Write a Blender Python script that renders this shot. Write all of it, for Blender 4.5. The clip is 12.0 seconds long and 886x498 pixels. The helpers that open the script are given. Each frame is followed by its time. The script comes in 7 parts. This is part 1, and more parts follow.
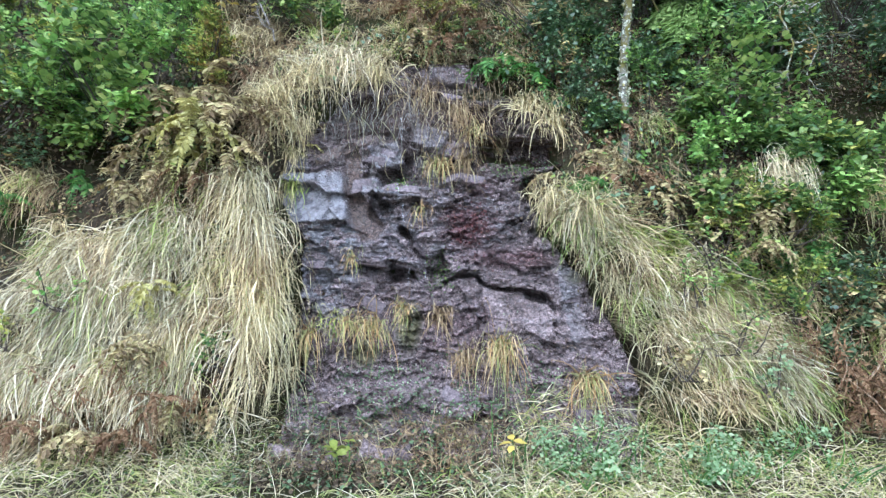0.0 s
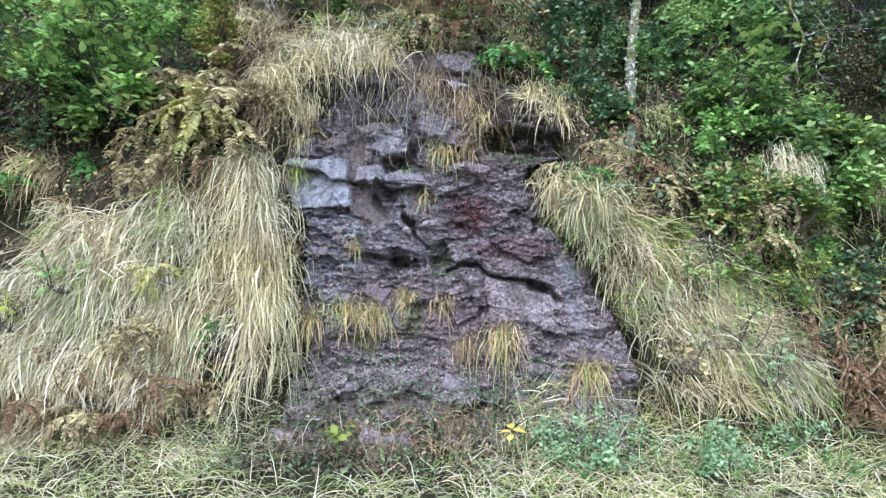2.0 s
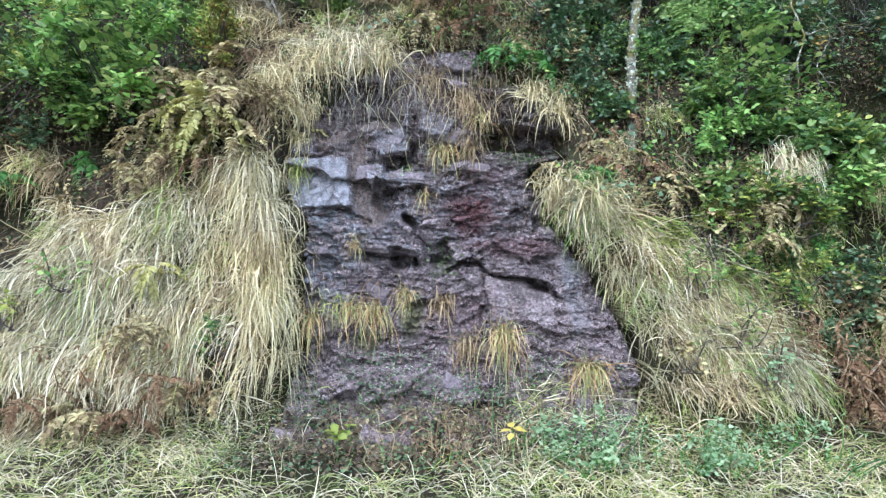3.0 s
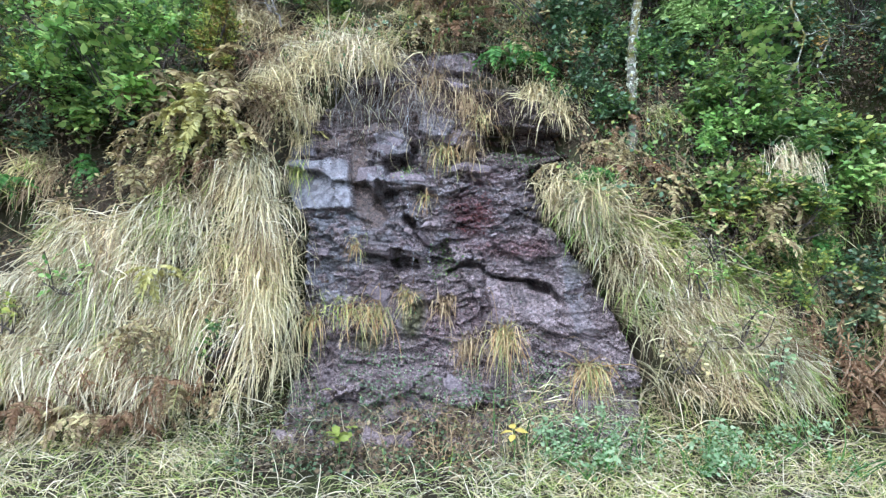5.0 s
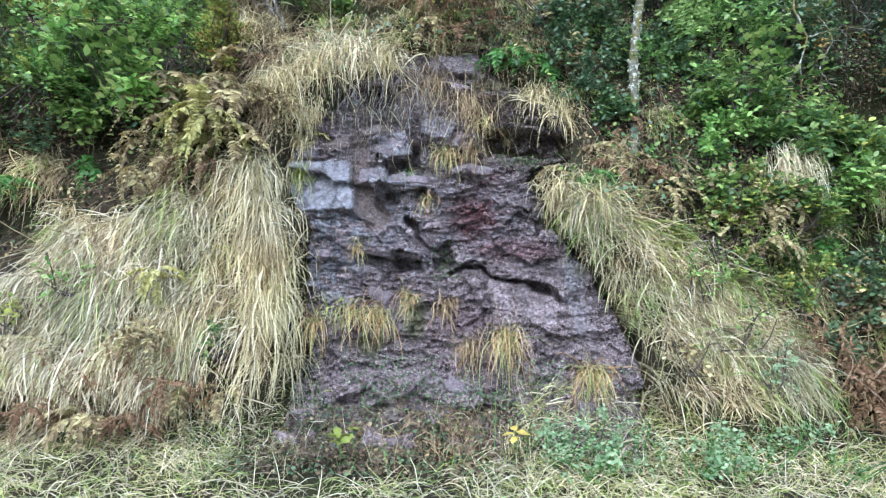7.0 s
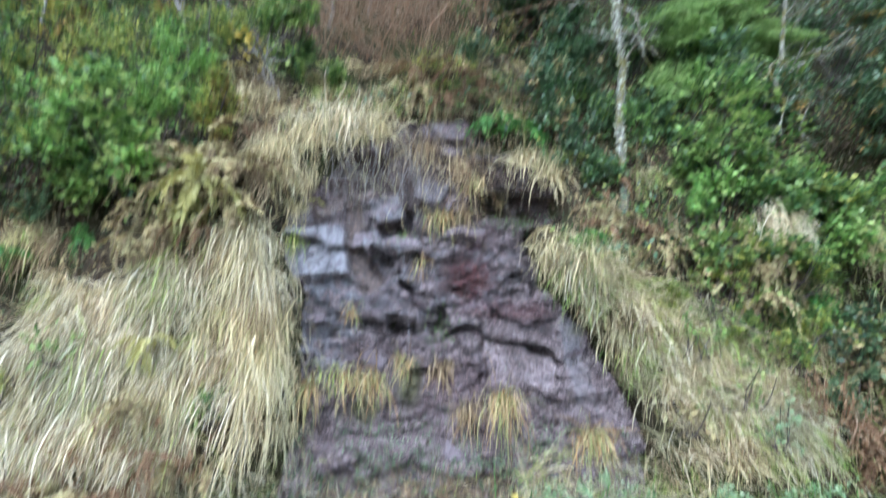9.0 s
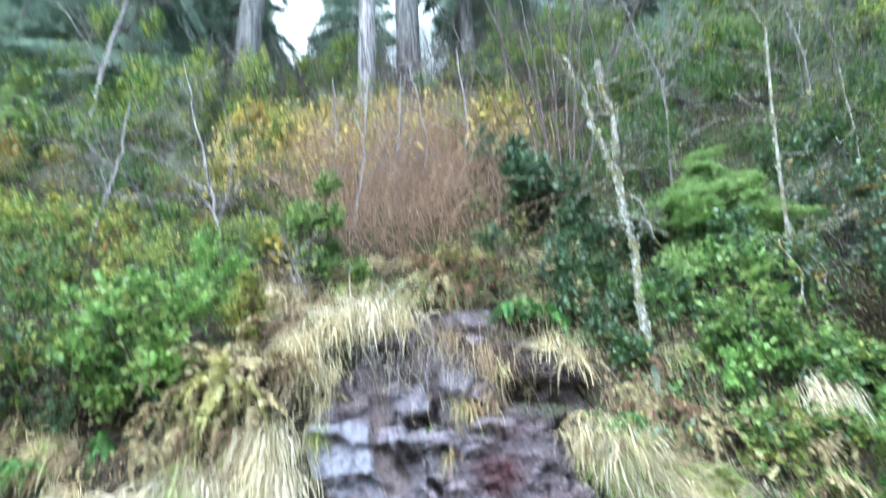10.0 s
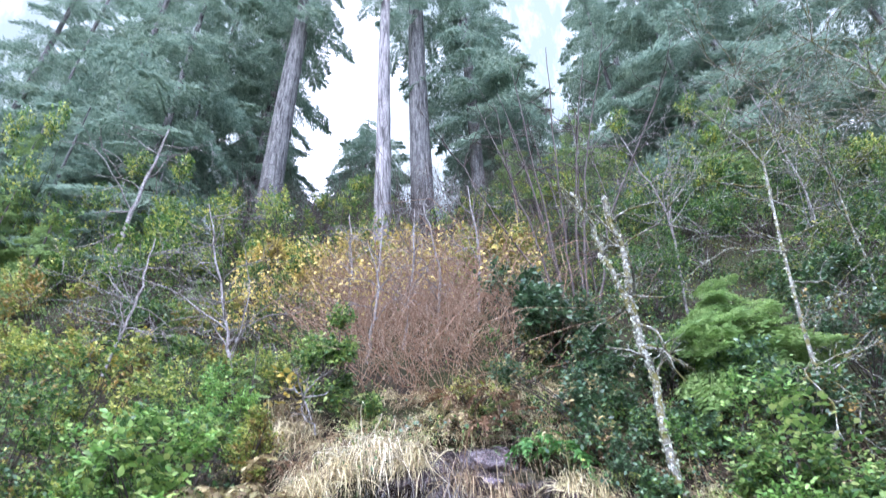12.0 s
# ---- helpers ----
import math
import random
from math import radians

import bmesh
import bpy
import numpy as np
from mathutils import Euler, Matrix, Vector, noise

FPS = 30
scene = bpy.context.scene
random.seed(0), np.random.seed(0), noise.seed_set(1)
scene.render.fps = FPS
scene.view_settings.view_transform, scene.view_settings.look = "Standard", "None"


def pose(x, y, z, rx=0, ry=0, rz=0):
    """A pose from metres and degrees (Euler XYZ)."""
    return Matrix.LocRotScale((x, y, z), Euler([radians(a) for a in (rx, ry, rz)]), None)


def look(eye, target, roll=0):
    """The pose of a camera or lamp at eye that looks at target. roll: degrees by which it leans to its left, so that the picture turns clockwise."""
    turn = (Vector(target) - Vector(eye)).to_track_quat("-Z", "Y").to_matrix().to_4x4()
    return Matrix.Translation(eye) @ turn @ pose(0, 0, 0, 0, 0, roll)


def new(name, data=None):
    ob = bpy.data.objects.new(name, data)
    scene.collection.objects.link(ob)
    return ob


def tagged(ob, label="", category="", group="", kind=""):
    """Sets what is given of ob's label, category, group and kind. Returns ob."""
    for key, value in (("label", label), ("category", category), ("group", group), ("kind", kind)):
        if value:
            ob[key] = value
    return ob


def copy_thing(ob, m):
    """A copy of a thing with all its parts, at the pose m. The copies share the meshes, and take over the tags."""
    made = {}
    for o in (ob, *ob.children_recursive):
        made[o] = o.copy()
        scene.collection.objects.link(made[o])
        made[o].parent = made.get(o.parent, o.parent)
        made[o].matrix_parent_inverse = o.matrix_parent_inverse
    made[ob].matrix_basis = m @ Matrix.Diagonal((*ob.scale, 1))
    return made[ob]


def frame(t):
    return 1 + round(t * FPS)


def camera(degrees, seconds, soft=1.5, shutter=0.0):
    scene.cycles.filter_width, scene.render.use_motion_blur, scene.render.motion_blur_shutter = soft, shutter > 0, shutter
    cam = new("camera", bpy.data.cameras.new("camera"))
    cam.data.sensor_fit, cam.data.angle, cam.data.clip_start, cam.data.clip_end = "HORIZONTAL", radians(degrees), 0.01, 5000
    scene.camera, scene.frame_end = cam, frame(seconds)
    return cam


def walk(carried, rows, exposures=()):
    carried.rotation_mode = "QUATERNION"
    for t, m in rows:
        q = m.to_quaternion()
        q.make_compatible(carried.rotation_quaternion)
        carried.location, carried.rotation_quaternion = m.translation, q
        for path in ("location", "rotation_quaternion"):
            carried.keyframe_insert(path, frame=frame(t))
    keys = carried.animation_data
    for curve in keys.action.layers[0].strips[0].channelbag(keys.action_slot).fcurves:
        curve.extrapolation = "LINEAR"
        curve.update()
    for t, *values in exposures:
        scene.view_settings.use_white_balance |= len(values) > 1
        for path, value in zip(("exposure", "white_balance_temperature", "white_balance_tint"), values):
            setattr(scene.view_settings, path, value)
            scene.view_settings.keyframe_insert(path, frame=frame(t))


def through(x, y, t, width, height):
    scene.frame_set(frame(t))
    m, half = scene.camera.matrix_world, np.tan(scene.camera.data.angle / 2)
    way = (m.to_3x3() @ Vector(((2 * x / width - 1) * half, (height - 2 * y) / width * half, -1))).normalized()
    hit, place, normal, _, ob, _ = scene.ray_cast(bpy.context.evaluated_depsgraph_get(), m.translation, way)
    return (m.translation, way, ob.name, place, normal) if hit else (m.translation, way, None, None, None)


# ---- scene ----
# ---- camera: held by hand at the roadside, first still, then tilting up ----
cam = camera(73.2, 12.0, soft=1.3, shutter=1.0)
PATH = [
    (0.0, pose(0, 0, 1.7, 90.00, 0.00, 0.00)),
    (0.5, pose(0, 0, 1.7, 89.54, -0.28, -0.21)),
    (1.0, pose(0, 0, 1.7, 89.07, -0.53, -0.01)),
    (1.5, pose(0, 0, 1.7, 88.93, -0.89, 0.21)),
    (2.0, pose(0, 0, 1.7, 88.89, -0.95, 0.30)),
    (2.5, pose(0, 0, 1.7, 88.87, -0.82, 0.33)),
    (3.0, pose(0, 0, 1.7, 88.80, -0.97, 0.34)),
    (5.0, pose(0, 0, 1.7, 88.94, -0.79, 0.42)),
    (5.5, pose(0, 0, 1.7, 88.97, -0.73, 0.52)),
    (6.0, pose(0, 0, 1.7, 88.86, -0.65, 0.56)),
    (6.5, pose(0, 0, 1.7, 89.00, -0.84, 0.56)),
    (8.3, pose(0, 0, 1.7, 89.32, -0.86, 0.64)),
    (8.5, pose(0, 0, 1.7, 90.21, -0.62, 0.65)),
    (9.0, pose(0, 0, 1.7, 95.09, 0.14, 0.07)),
    (9.2, pose(0, 0, 1.7, 98.50, 0.85, -0.42)),
    (9.5, pose(0, 0, 1.7, 103.34, 1.09, 0.39)),
    (9.8, pose(0, 0, 1.7, 109.35, 2.22, 1.63)),
    (10.0, pose(0, 0, 1.7, 113.11, 2.51, 2.96)),
    (10.5, pose(0, 0, 1.7, 117.53, 2.86, 3.57)),
    (11.0, pose(0, 0, 1.7, 121.34, 2.87, 4.15)),
    (11.5, pose(0, 0, 1.7, 123.73, 2.41, 4.16)),
    (12.0, pose(0, 0, 1.7, 125.78, 2.35, 4.36)),
]
walk(cam, PATH, exposures=[(0.0, 1.05, 5400, 10), (8.5, 1.05, 5400, 10), (9.5, 1.3, 5300, 8), (10.0, 1.75, 5230, 9), (10.5, 2.03, 5080, 13), (11.0, 1.76, 5200, 19), (12.0, 1.58, 5280, 25)])

# ---- light: bright overcast; mist among the trees is painted on backdrop and needles ----
world = bpy.data.worlds.new("overcast")
scene.world = world
world.use_nodes = True
wt = world.node_tree
wt.nodes.clear()
sky = wt.nodes.new("ShaderNodeTexSky")
sky.sky_type = "NISHITA"
sky.sun_disc = False
sky.sun_elevation, sky.sun_rotation = radians(55), radians(200)
sky.air_density, sky.dust_density, sky.ozone_density = 1.0, 1.5, 1.0
veil = wt.nodes.new("ShaderNodeHueSaturation")
veil.inputs["Saturation"].default_value = 0.55
veil.inputs["Value"].default_value = 1.8
lit = wt.nodes.new("ShaderNodeBackground")
lit.inputs["Strength"].default_value = 0.15
wout = wt.nodes.new("ShaderNodeOutputWorld")
wt.links.new(sky.outputs[0], veil.inputs["Color"])
wt.links.new(veil.outputs[0], lit.inputs["Color"])
wt.links.new(lit.outputs[0], wout.inputs["Surface"])
sun_data = bpy.data.lights.new("sun", "SUN")
sun_data.energy, sun_data.angle, sun_data.color = 1.1, radians(60), (1.0, 0.99, 0.96)
sun = new("sun", sun_data)
sun.matrix_world = look((-6, -18, 24), (0, 6, 2))


# ---- form of the ground: profile of the bank from the verge to the crest ----
PROFILE_Y = [-400, -20, 0, 3.6, 4.5, 4.85, 5.0, 5.25, 5.55, 5.95, 6.45, 7.5, 9.3, 11.3, 13.2, 14.8, 16.5, 20, 32, 70, 400]
PROFILE_Z = [0, 0, 0, 0.0, 0.10, 0.28, 0.6, 1.25, 2.1, 3.0, 3.65, 4.7, 6.7, 9.0, 11.1, 12.7, 13.6, 14.3, 15, 17, 24]


def hashed(ix, iy, seed):
    """Repeatable random numbers from 0 to 1 on a lattice."""
    h = (ix.astype(np.int64) * 374761393 + iy.astype(np.int64) * 668265263 + seed * 974634777) & 0xFFFFFFFF
    h = ((h ^ (h >> 13)) * 1274126177) & 0xFFFFFFFF
    h = ((h ^ (h >> 16)) * 1597334677) & 0xFFFFFFFF
    return ((h ^ (h >> 15)) & 0xFFFFFF) / 0xFFFFFF


def vnoise(x, y, seed=0):
    x, y = np.asarray(x, float), np.asarray(y, float)
    ix, iy = np.floor(x), np.floor(y)
    fx, fy = x - ix, y - iy
    fx, fy = fx * fx * (3 - 2 * fx), fy * fy * (3 - 2 * fy)
    a, b = hashed(ix, iy, seed), hashed(ix + 1, iy, seed)
    c, d = hashed(ix, iy + 1, seed), hashed(ix + 1, iy + 1, seed)
    return (a + (b - a) * fx) * (1 - fy) + (c + (d - c) * fx) * fy - 0.5


def fbm(x, y, octaves=4, seed=0, gain=0.5):
    total, amp = 0, 1.0
    for k in range(octaves):
        total = total + amp * vnoise(x * 2 ** k + 17.3 * k, y * 2 ** k - 9.1 * k, seed + k)
        amp *= gain
    return total


def ramp(v, lo, hi):
    t = np.clip((np.asarray(v, float) - lo) / (hi - lo), 0, 1)
    return t * t * (3 - 2 * t)


def rock_left(z):
    return np.interp(z, [0, 0.8, 1.8, 2.4, 2.65, 2.9, 3.3, 3.6, 3.9], [-1.42, -1.27, -1.42, -1.62, -1.62, -1.36, -1.15, -0.75, -0.50])


def rock_right(z):
    return np.interp(z, [0, 0.4, 0.65, 1.05, 1.43, 1.67, 2.09, 2.38, 2.5, 2.9, 3.1, 3.4, 3.7, 4.0], [1.66, 1.62, 1.62, 1.56, 1.42, 1.10, 0.92, 0.86, 1.22, 1.22, 1.0, 0.55, 0.36, 0.30])


def on_rock(x, z):
    """1 well inside the bare rock, 0 outside."""
    inside = np.minimum(x - rock_left(z), rock_right(z) - x)
    return ramp(inside + 0.16 * vnoise(x * 1.7, z * 2.3, 6) + 0.12 * vnoise(x * 5, z * 5, 5), -0.05, 0.12) * (1 - ramp(z, 3.72, 3.92))


def relief(x, z):
    """How far the bank stands out of its plain profile, towards the road."""
    low = 1 - ramp(z, 2.6, 4.2)
    left = 0.30 * ramp(-x, 1.25, 1.65) * low * ramp(z, 0.1, 0.7)
    right = 0.22 * ramp(x - rock_right(z), -0.05, 0.35) * (1 - ramp(z, 2.0, 2.9)) * ramp(z, 0.1, 0.6)
    lumps = 0.16 * fbm(x * 0.9, z * 0.9, 3, 21) * ramp(z, 0.1, 1.0)
    high = 1.3 * fbm(x * 0.22, z * 0.22, 3, 33) * ramp(z, 3.8, 6.5)
    hollow = -0.45 * np.exp(-((x - 3.55) / 0.55) ** 2 - ((z - 1.5) / 0.7) ** 2)
    hollow = hollow - 0.75 * np.exp(-((x - 4.15) / 0.65) ** 2 - ((z - 3.0) / 0.45) ** 2)
    hollow = hollow - 0.40 * np.exp(-((x + 3.4) / 0.7) ** 2 - ((z - 2.48) / 0.20) ** 2)
    hole = -0.40 * np.exp(-((x + 3.95) / 0.35) ** 2 - ((z - 1.85) / 0.25) ** 2)
    return left + right + lumps + high + hollow + hole - 0.60 * on_rock(x, z)


def bank_y(x, z):
    """Where the bank's surface lies, for a place across and a height up to the crest."""
    return np.interp(z, PROFILE_Z[3:], PROFILE_Y[3:]) - relief(x, z)


# ---- materials ----
class Nodes:
    """A small wrapper round a node material."""

    def __init__(self, name):
        self.mat = bpy.data.materials.new(name)
        self.mat.use_nodes = True
        self.tree = self.mat.node_tree
        self.tree.nodes.clear()
        self.out = self.tree.nodes.new("ShaderNodeOutputMaterial")
        self.where = self.tree.nodes.new("ShaderNodeTexCoord").outputs["Object"]

    def node(self, kind, **values):
        n = self.tree.nodes.new(kind)
        for k, v in values.items():
            socket = n.inputs[k.replace("_", " ")]
            if isinstance(v, bpy.types.NodeSocket):
                self.tree.links.new(v, socket)
            else:
                socket.default_value = v
        return n

    def noise(self, scale, detail=4, rough=0.6, stretch=(1, 1, 1)):
        m = self.node("ShaderNodeMapping", Vector=self.where, Scale=stretch)
        return self.node("ShaderNodeTexNoise", Vector=m.outputs[0], Scale=scale, Detail=detail, Roughness=rough).outputs["Fac"]

    def ramp(self, fac, stops):
        n = self.tree.nodes.new("ShaderNodeValToRGB")
        self.tree.links.new(fac, n.inputs[0])
        els = n.color_ramp.elements
        while len(els) < len(stops):
            els.new(0.5)
        for e, (p, c) in zip(els, stops):
            e.position = p
            e.color = (*c, 1) if len(c) == 3 else c
        return n.outputs["Color"]

    def mix(self, fac, a, b, how="MIX"):
        n = self.tree.nodes.new("ShaderNodeMix")
        n.data_type, n.blend_type = "RGBA", how
        for socket, v in ((n.inputs[0], fac), (n.inputs[6], a), (n.inputs[7], b)):
            if isinstance(v, bpy.types.NodeSocket):
                self.tree.links.new(v, socket)
            else:
                socket.default_value = (*v, 1) if isinstance(v, tuple) else v
        return n.outputs[2]

    def island(self):
        return self.tree.nodes.new("ShaderNodeNewGeometry").outputs["Random Per Island"]

    def attribute(self, name):
        n = self.tree.nodes.new("ShaderNodeAttribute")
        n.attribute_name = name
        return n.outputs["Fac"]

    def bump(self, height, strength=0.5, distance=0.02, normal=None):
        n = self.node("ShaderNodeBump", Height=height, Strength=strength, Distance=distance)
        if normal is not None:
            self.tree.links.new(normal, n.inputs["Normal"])
        return n.outputs[0]

    def finish(self, colour, rough=0.8, normal=None, spec=0.5, through=0.0, coat=0.0):
        p = self.node("ShaderNodeBsdfPrincipled", Base_Color=colour, Roughness=rough)
        p.inputs["Specular IOR Level"].default_value = spec
        if coat:
            p.inputs["Coat Weight"].default_value = coat
            p.inputs["Coat Roughness"].default_value = 0.12
            if normal is not None:
                self.tree.links.new(normal, p.inputs["Coat Normal"])
        if normal is not None:
            self.tree.links.new(normal, p.inputs["Normal"])
        shader = p.outputs[0]
        if through:
            t = self.node("ShaderNodeBsdfTranslucent", Color=colour)
            m = self.tree.nodes.new("ShaderNodeMixShader")
            m.inputs[0].default_value = through
            self.tree.links.new(shader, m.inputs[1])
            self.tree.links.new(t.outputs[0], m.inputs[2])
            shader = m.outputs[0]
        self.tree.links.new(shader, self.out.inputs["Surface"])
        return self.mat


def leaf_material(name, stops, rough=0.42, through=0.35, spec=0.4, single=False):
    """Leaves or blades, each its own colour out of the stops, with blotches."""
    n = Nodes(name)
    each = n.ramp(n.tree.nodes.new("ShaderNodeObjectInfo").outputs["Random"] if single else n.island(), stops)
    blotch = n.ramp(n.noise(35, 3), [(0.3, (0.8, 0.82, 0.78)), (0.7, (1.2, 1.18, 1.1))])
    patch = n.ramp(n.noise(1.1, 2), [(0.35, (0.78, 0.82, 0.8)), (0.65, (1.15, 1.1, 1.0))])
    c = n.mix(1.0, n.mix(1.0, each, blotch, "MULTIPLY"), patch, "MULTIPLY")
    return n.finish(c, rough, spec=spec, through=through)


def wood_material(name, dark, light, lichen, amount=0.5, moss=0.0, furrow=0.0):
    n = Nodes(name)
    grain = n.ramp(n.noise(14, 5, 0.7, (1, 1, 0.25)), [(0.3, dark), (0.7, light)])
    spots = n.ramp(n.noise(22, 5, 0.75), [(0.62 - 0.3 * amount, (0, 0, 0)), (0.70 - 0.3 * amount, (1, 1, 1))])
    c = n.mix(spots, grain, lichen)
    if moss:
        tuft = n.ramp(n.noise(8.0, 4, 0.7), [(0.60 - 0.1 * moss, (0, 0, 0)), (0.66 - 0.1 * moss, (1, 1, 1))])
        c = n.mix(tuft, c, (0.11, 0.10, 0.03))
    rind = n.bump(n.noise(40, 5, 0.7, (1, 1, 0.4)), 0.6, 0.01)
    if furrow:
        cracks = n.noise(7, 5, 0.7, (1.5, 1.5, 0.14))
        c = n.mix(1.0, c, n.ramp(cracks, [(0.38, (0.3, 0.3, 0.3)), (0.52, (1.0, 1.0, 1.0)), (0.66, (1.4, 1.4, 1.35))]), "MULTIPLY")
        rind = n.bump(cracks, 1.0, furrow, rind)
    return n.finish(c, 0.9, rind, spec=0.2)


def rock_material(name="wet_rock", relief_scale=1.0, tone=None):
    n = Nodes(name)
    big = n.ramp(n.noise(1.9, 6, 0.7), [(0.33, (0.064, 0.045, 0.043)), (0.44, (0.185, 0.137, 0.134)), (0.52, (0.275, 0.215, 0.213)), (0.58, (0.150, 0.112, 0.112)), (0.68, (0.37, 0.302, 0.300))])
    fine = n.ramp(n.noise(34, 8, 0.85), [(0.39, (0.14, 0.13, 0.13)), (0.49, (0.88, 0.87, 0.87)), (0.60, (1.9, 1.87, 1.87))])
    c = n.mix(1.0, big, fine, "MULTIPLY")
    rust = n.ramp(n.noise(3.1, 5, 0.7), [(0.58, (0, 0, 0)), (0.70, (1, 1, 1))])
    c = n.mix(n.mix(1.0, rust, (0.35, 0.35, 0.35), "MULTIPLY"), c, (0.105, 0.04, 0.04))
    if tone:
        c = n.mix(0.8, c, n.mix(1.0, n.mix(0.55, fine, (1.0, 1.0, 1.0)), tone, "MULTIPLY"))
    # streaky grey stone, its pale tone including painted sky sheen on wet slabs
    grey_sheen_streaks = n.ramp(n.noise(9, 5, 0.6, (1.6, 1.6, 0.22)), [(0.38, (0.12, 0.115, 0.125)), (0.58, (0.29, 0.283, 0.305))])
    c = n.mix(n.attribute("grey"), c, n.mix(1.0, n.mix(0.78, fine, (1.0, 1.0, 1.0)), grey_sheen_streaks, "MULTIPLY"))
    # mud brown, which also paints the overhang's shade
    c = n.mix(n.attribute("mud_and_shade"), c, n.mix(1.0, fine, (0.095, 0.062, 0.048), "MULTIPLY"))
    c = n.mix(n.attribute("red"), c, n.mix(1.0, fine, (0.11, 0.034, 0.035), "MULTIPLY"))
    c = n.mix(n.attribute("moss"), c, n.mix(n.noise(60, 3), (0.06, 0.055, 0.012), (0.12, 0.12, 0.02)))
    wet = n.ramp(n.noise(4.5, 4, 0.6), [(0.40, (0.08, 0.08, 0.08)), (0.60, (0.30, 0.30, 0.30))])
    rough = n.mix(n.attribute("moss"), wet, (0.9, 0.9, 0.9))
    chips = n.node("ShaderNodeTexVoronoi", Vector=n.node("ShaderNodeMapping", Vector=n.where, Scale=(1, 1, 1.7)).outputs[0], Scale=48.0)
    coarse = n.bump(chips.outputs["Distance"], 0.5 * relief_scale, 0.018)
    return n.finish(c, rough, n.bump(n.noise(110, 5, 0.75), 1.0 * relief_scale, 0.016, coarse), spec=0.7, coat=1.0)


def soil_material():
    n = Nodes("soil_and_litter")
    c = n.ramp(n.noise(7, 7, 0.75), [(0.3, (0.018, 0.014, 0.010)), (0.5, (0.045, 0.035, 0.022)), (0.7, (0.085, 0.068, 0.042))])
    green = n.ramp(n.noise(1.4, 4, 0.65), [(0.42, (0, 0, 0)), (0.58, (1, 1, 1))])
    c = n.mix(n.mix(1.0, green, (0.7, 0.7, 0.7), "MULTIPLY"), c, (0.045, 0.055, 0.016))
    return n.finish(c, 0.95, n.bump(n.noise(45, 6, 0.8), 0.9, 0.03), spec=0.15)


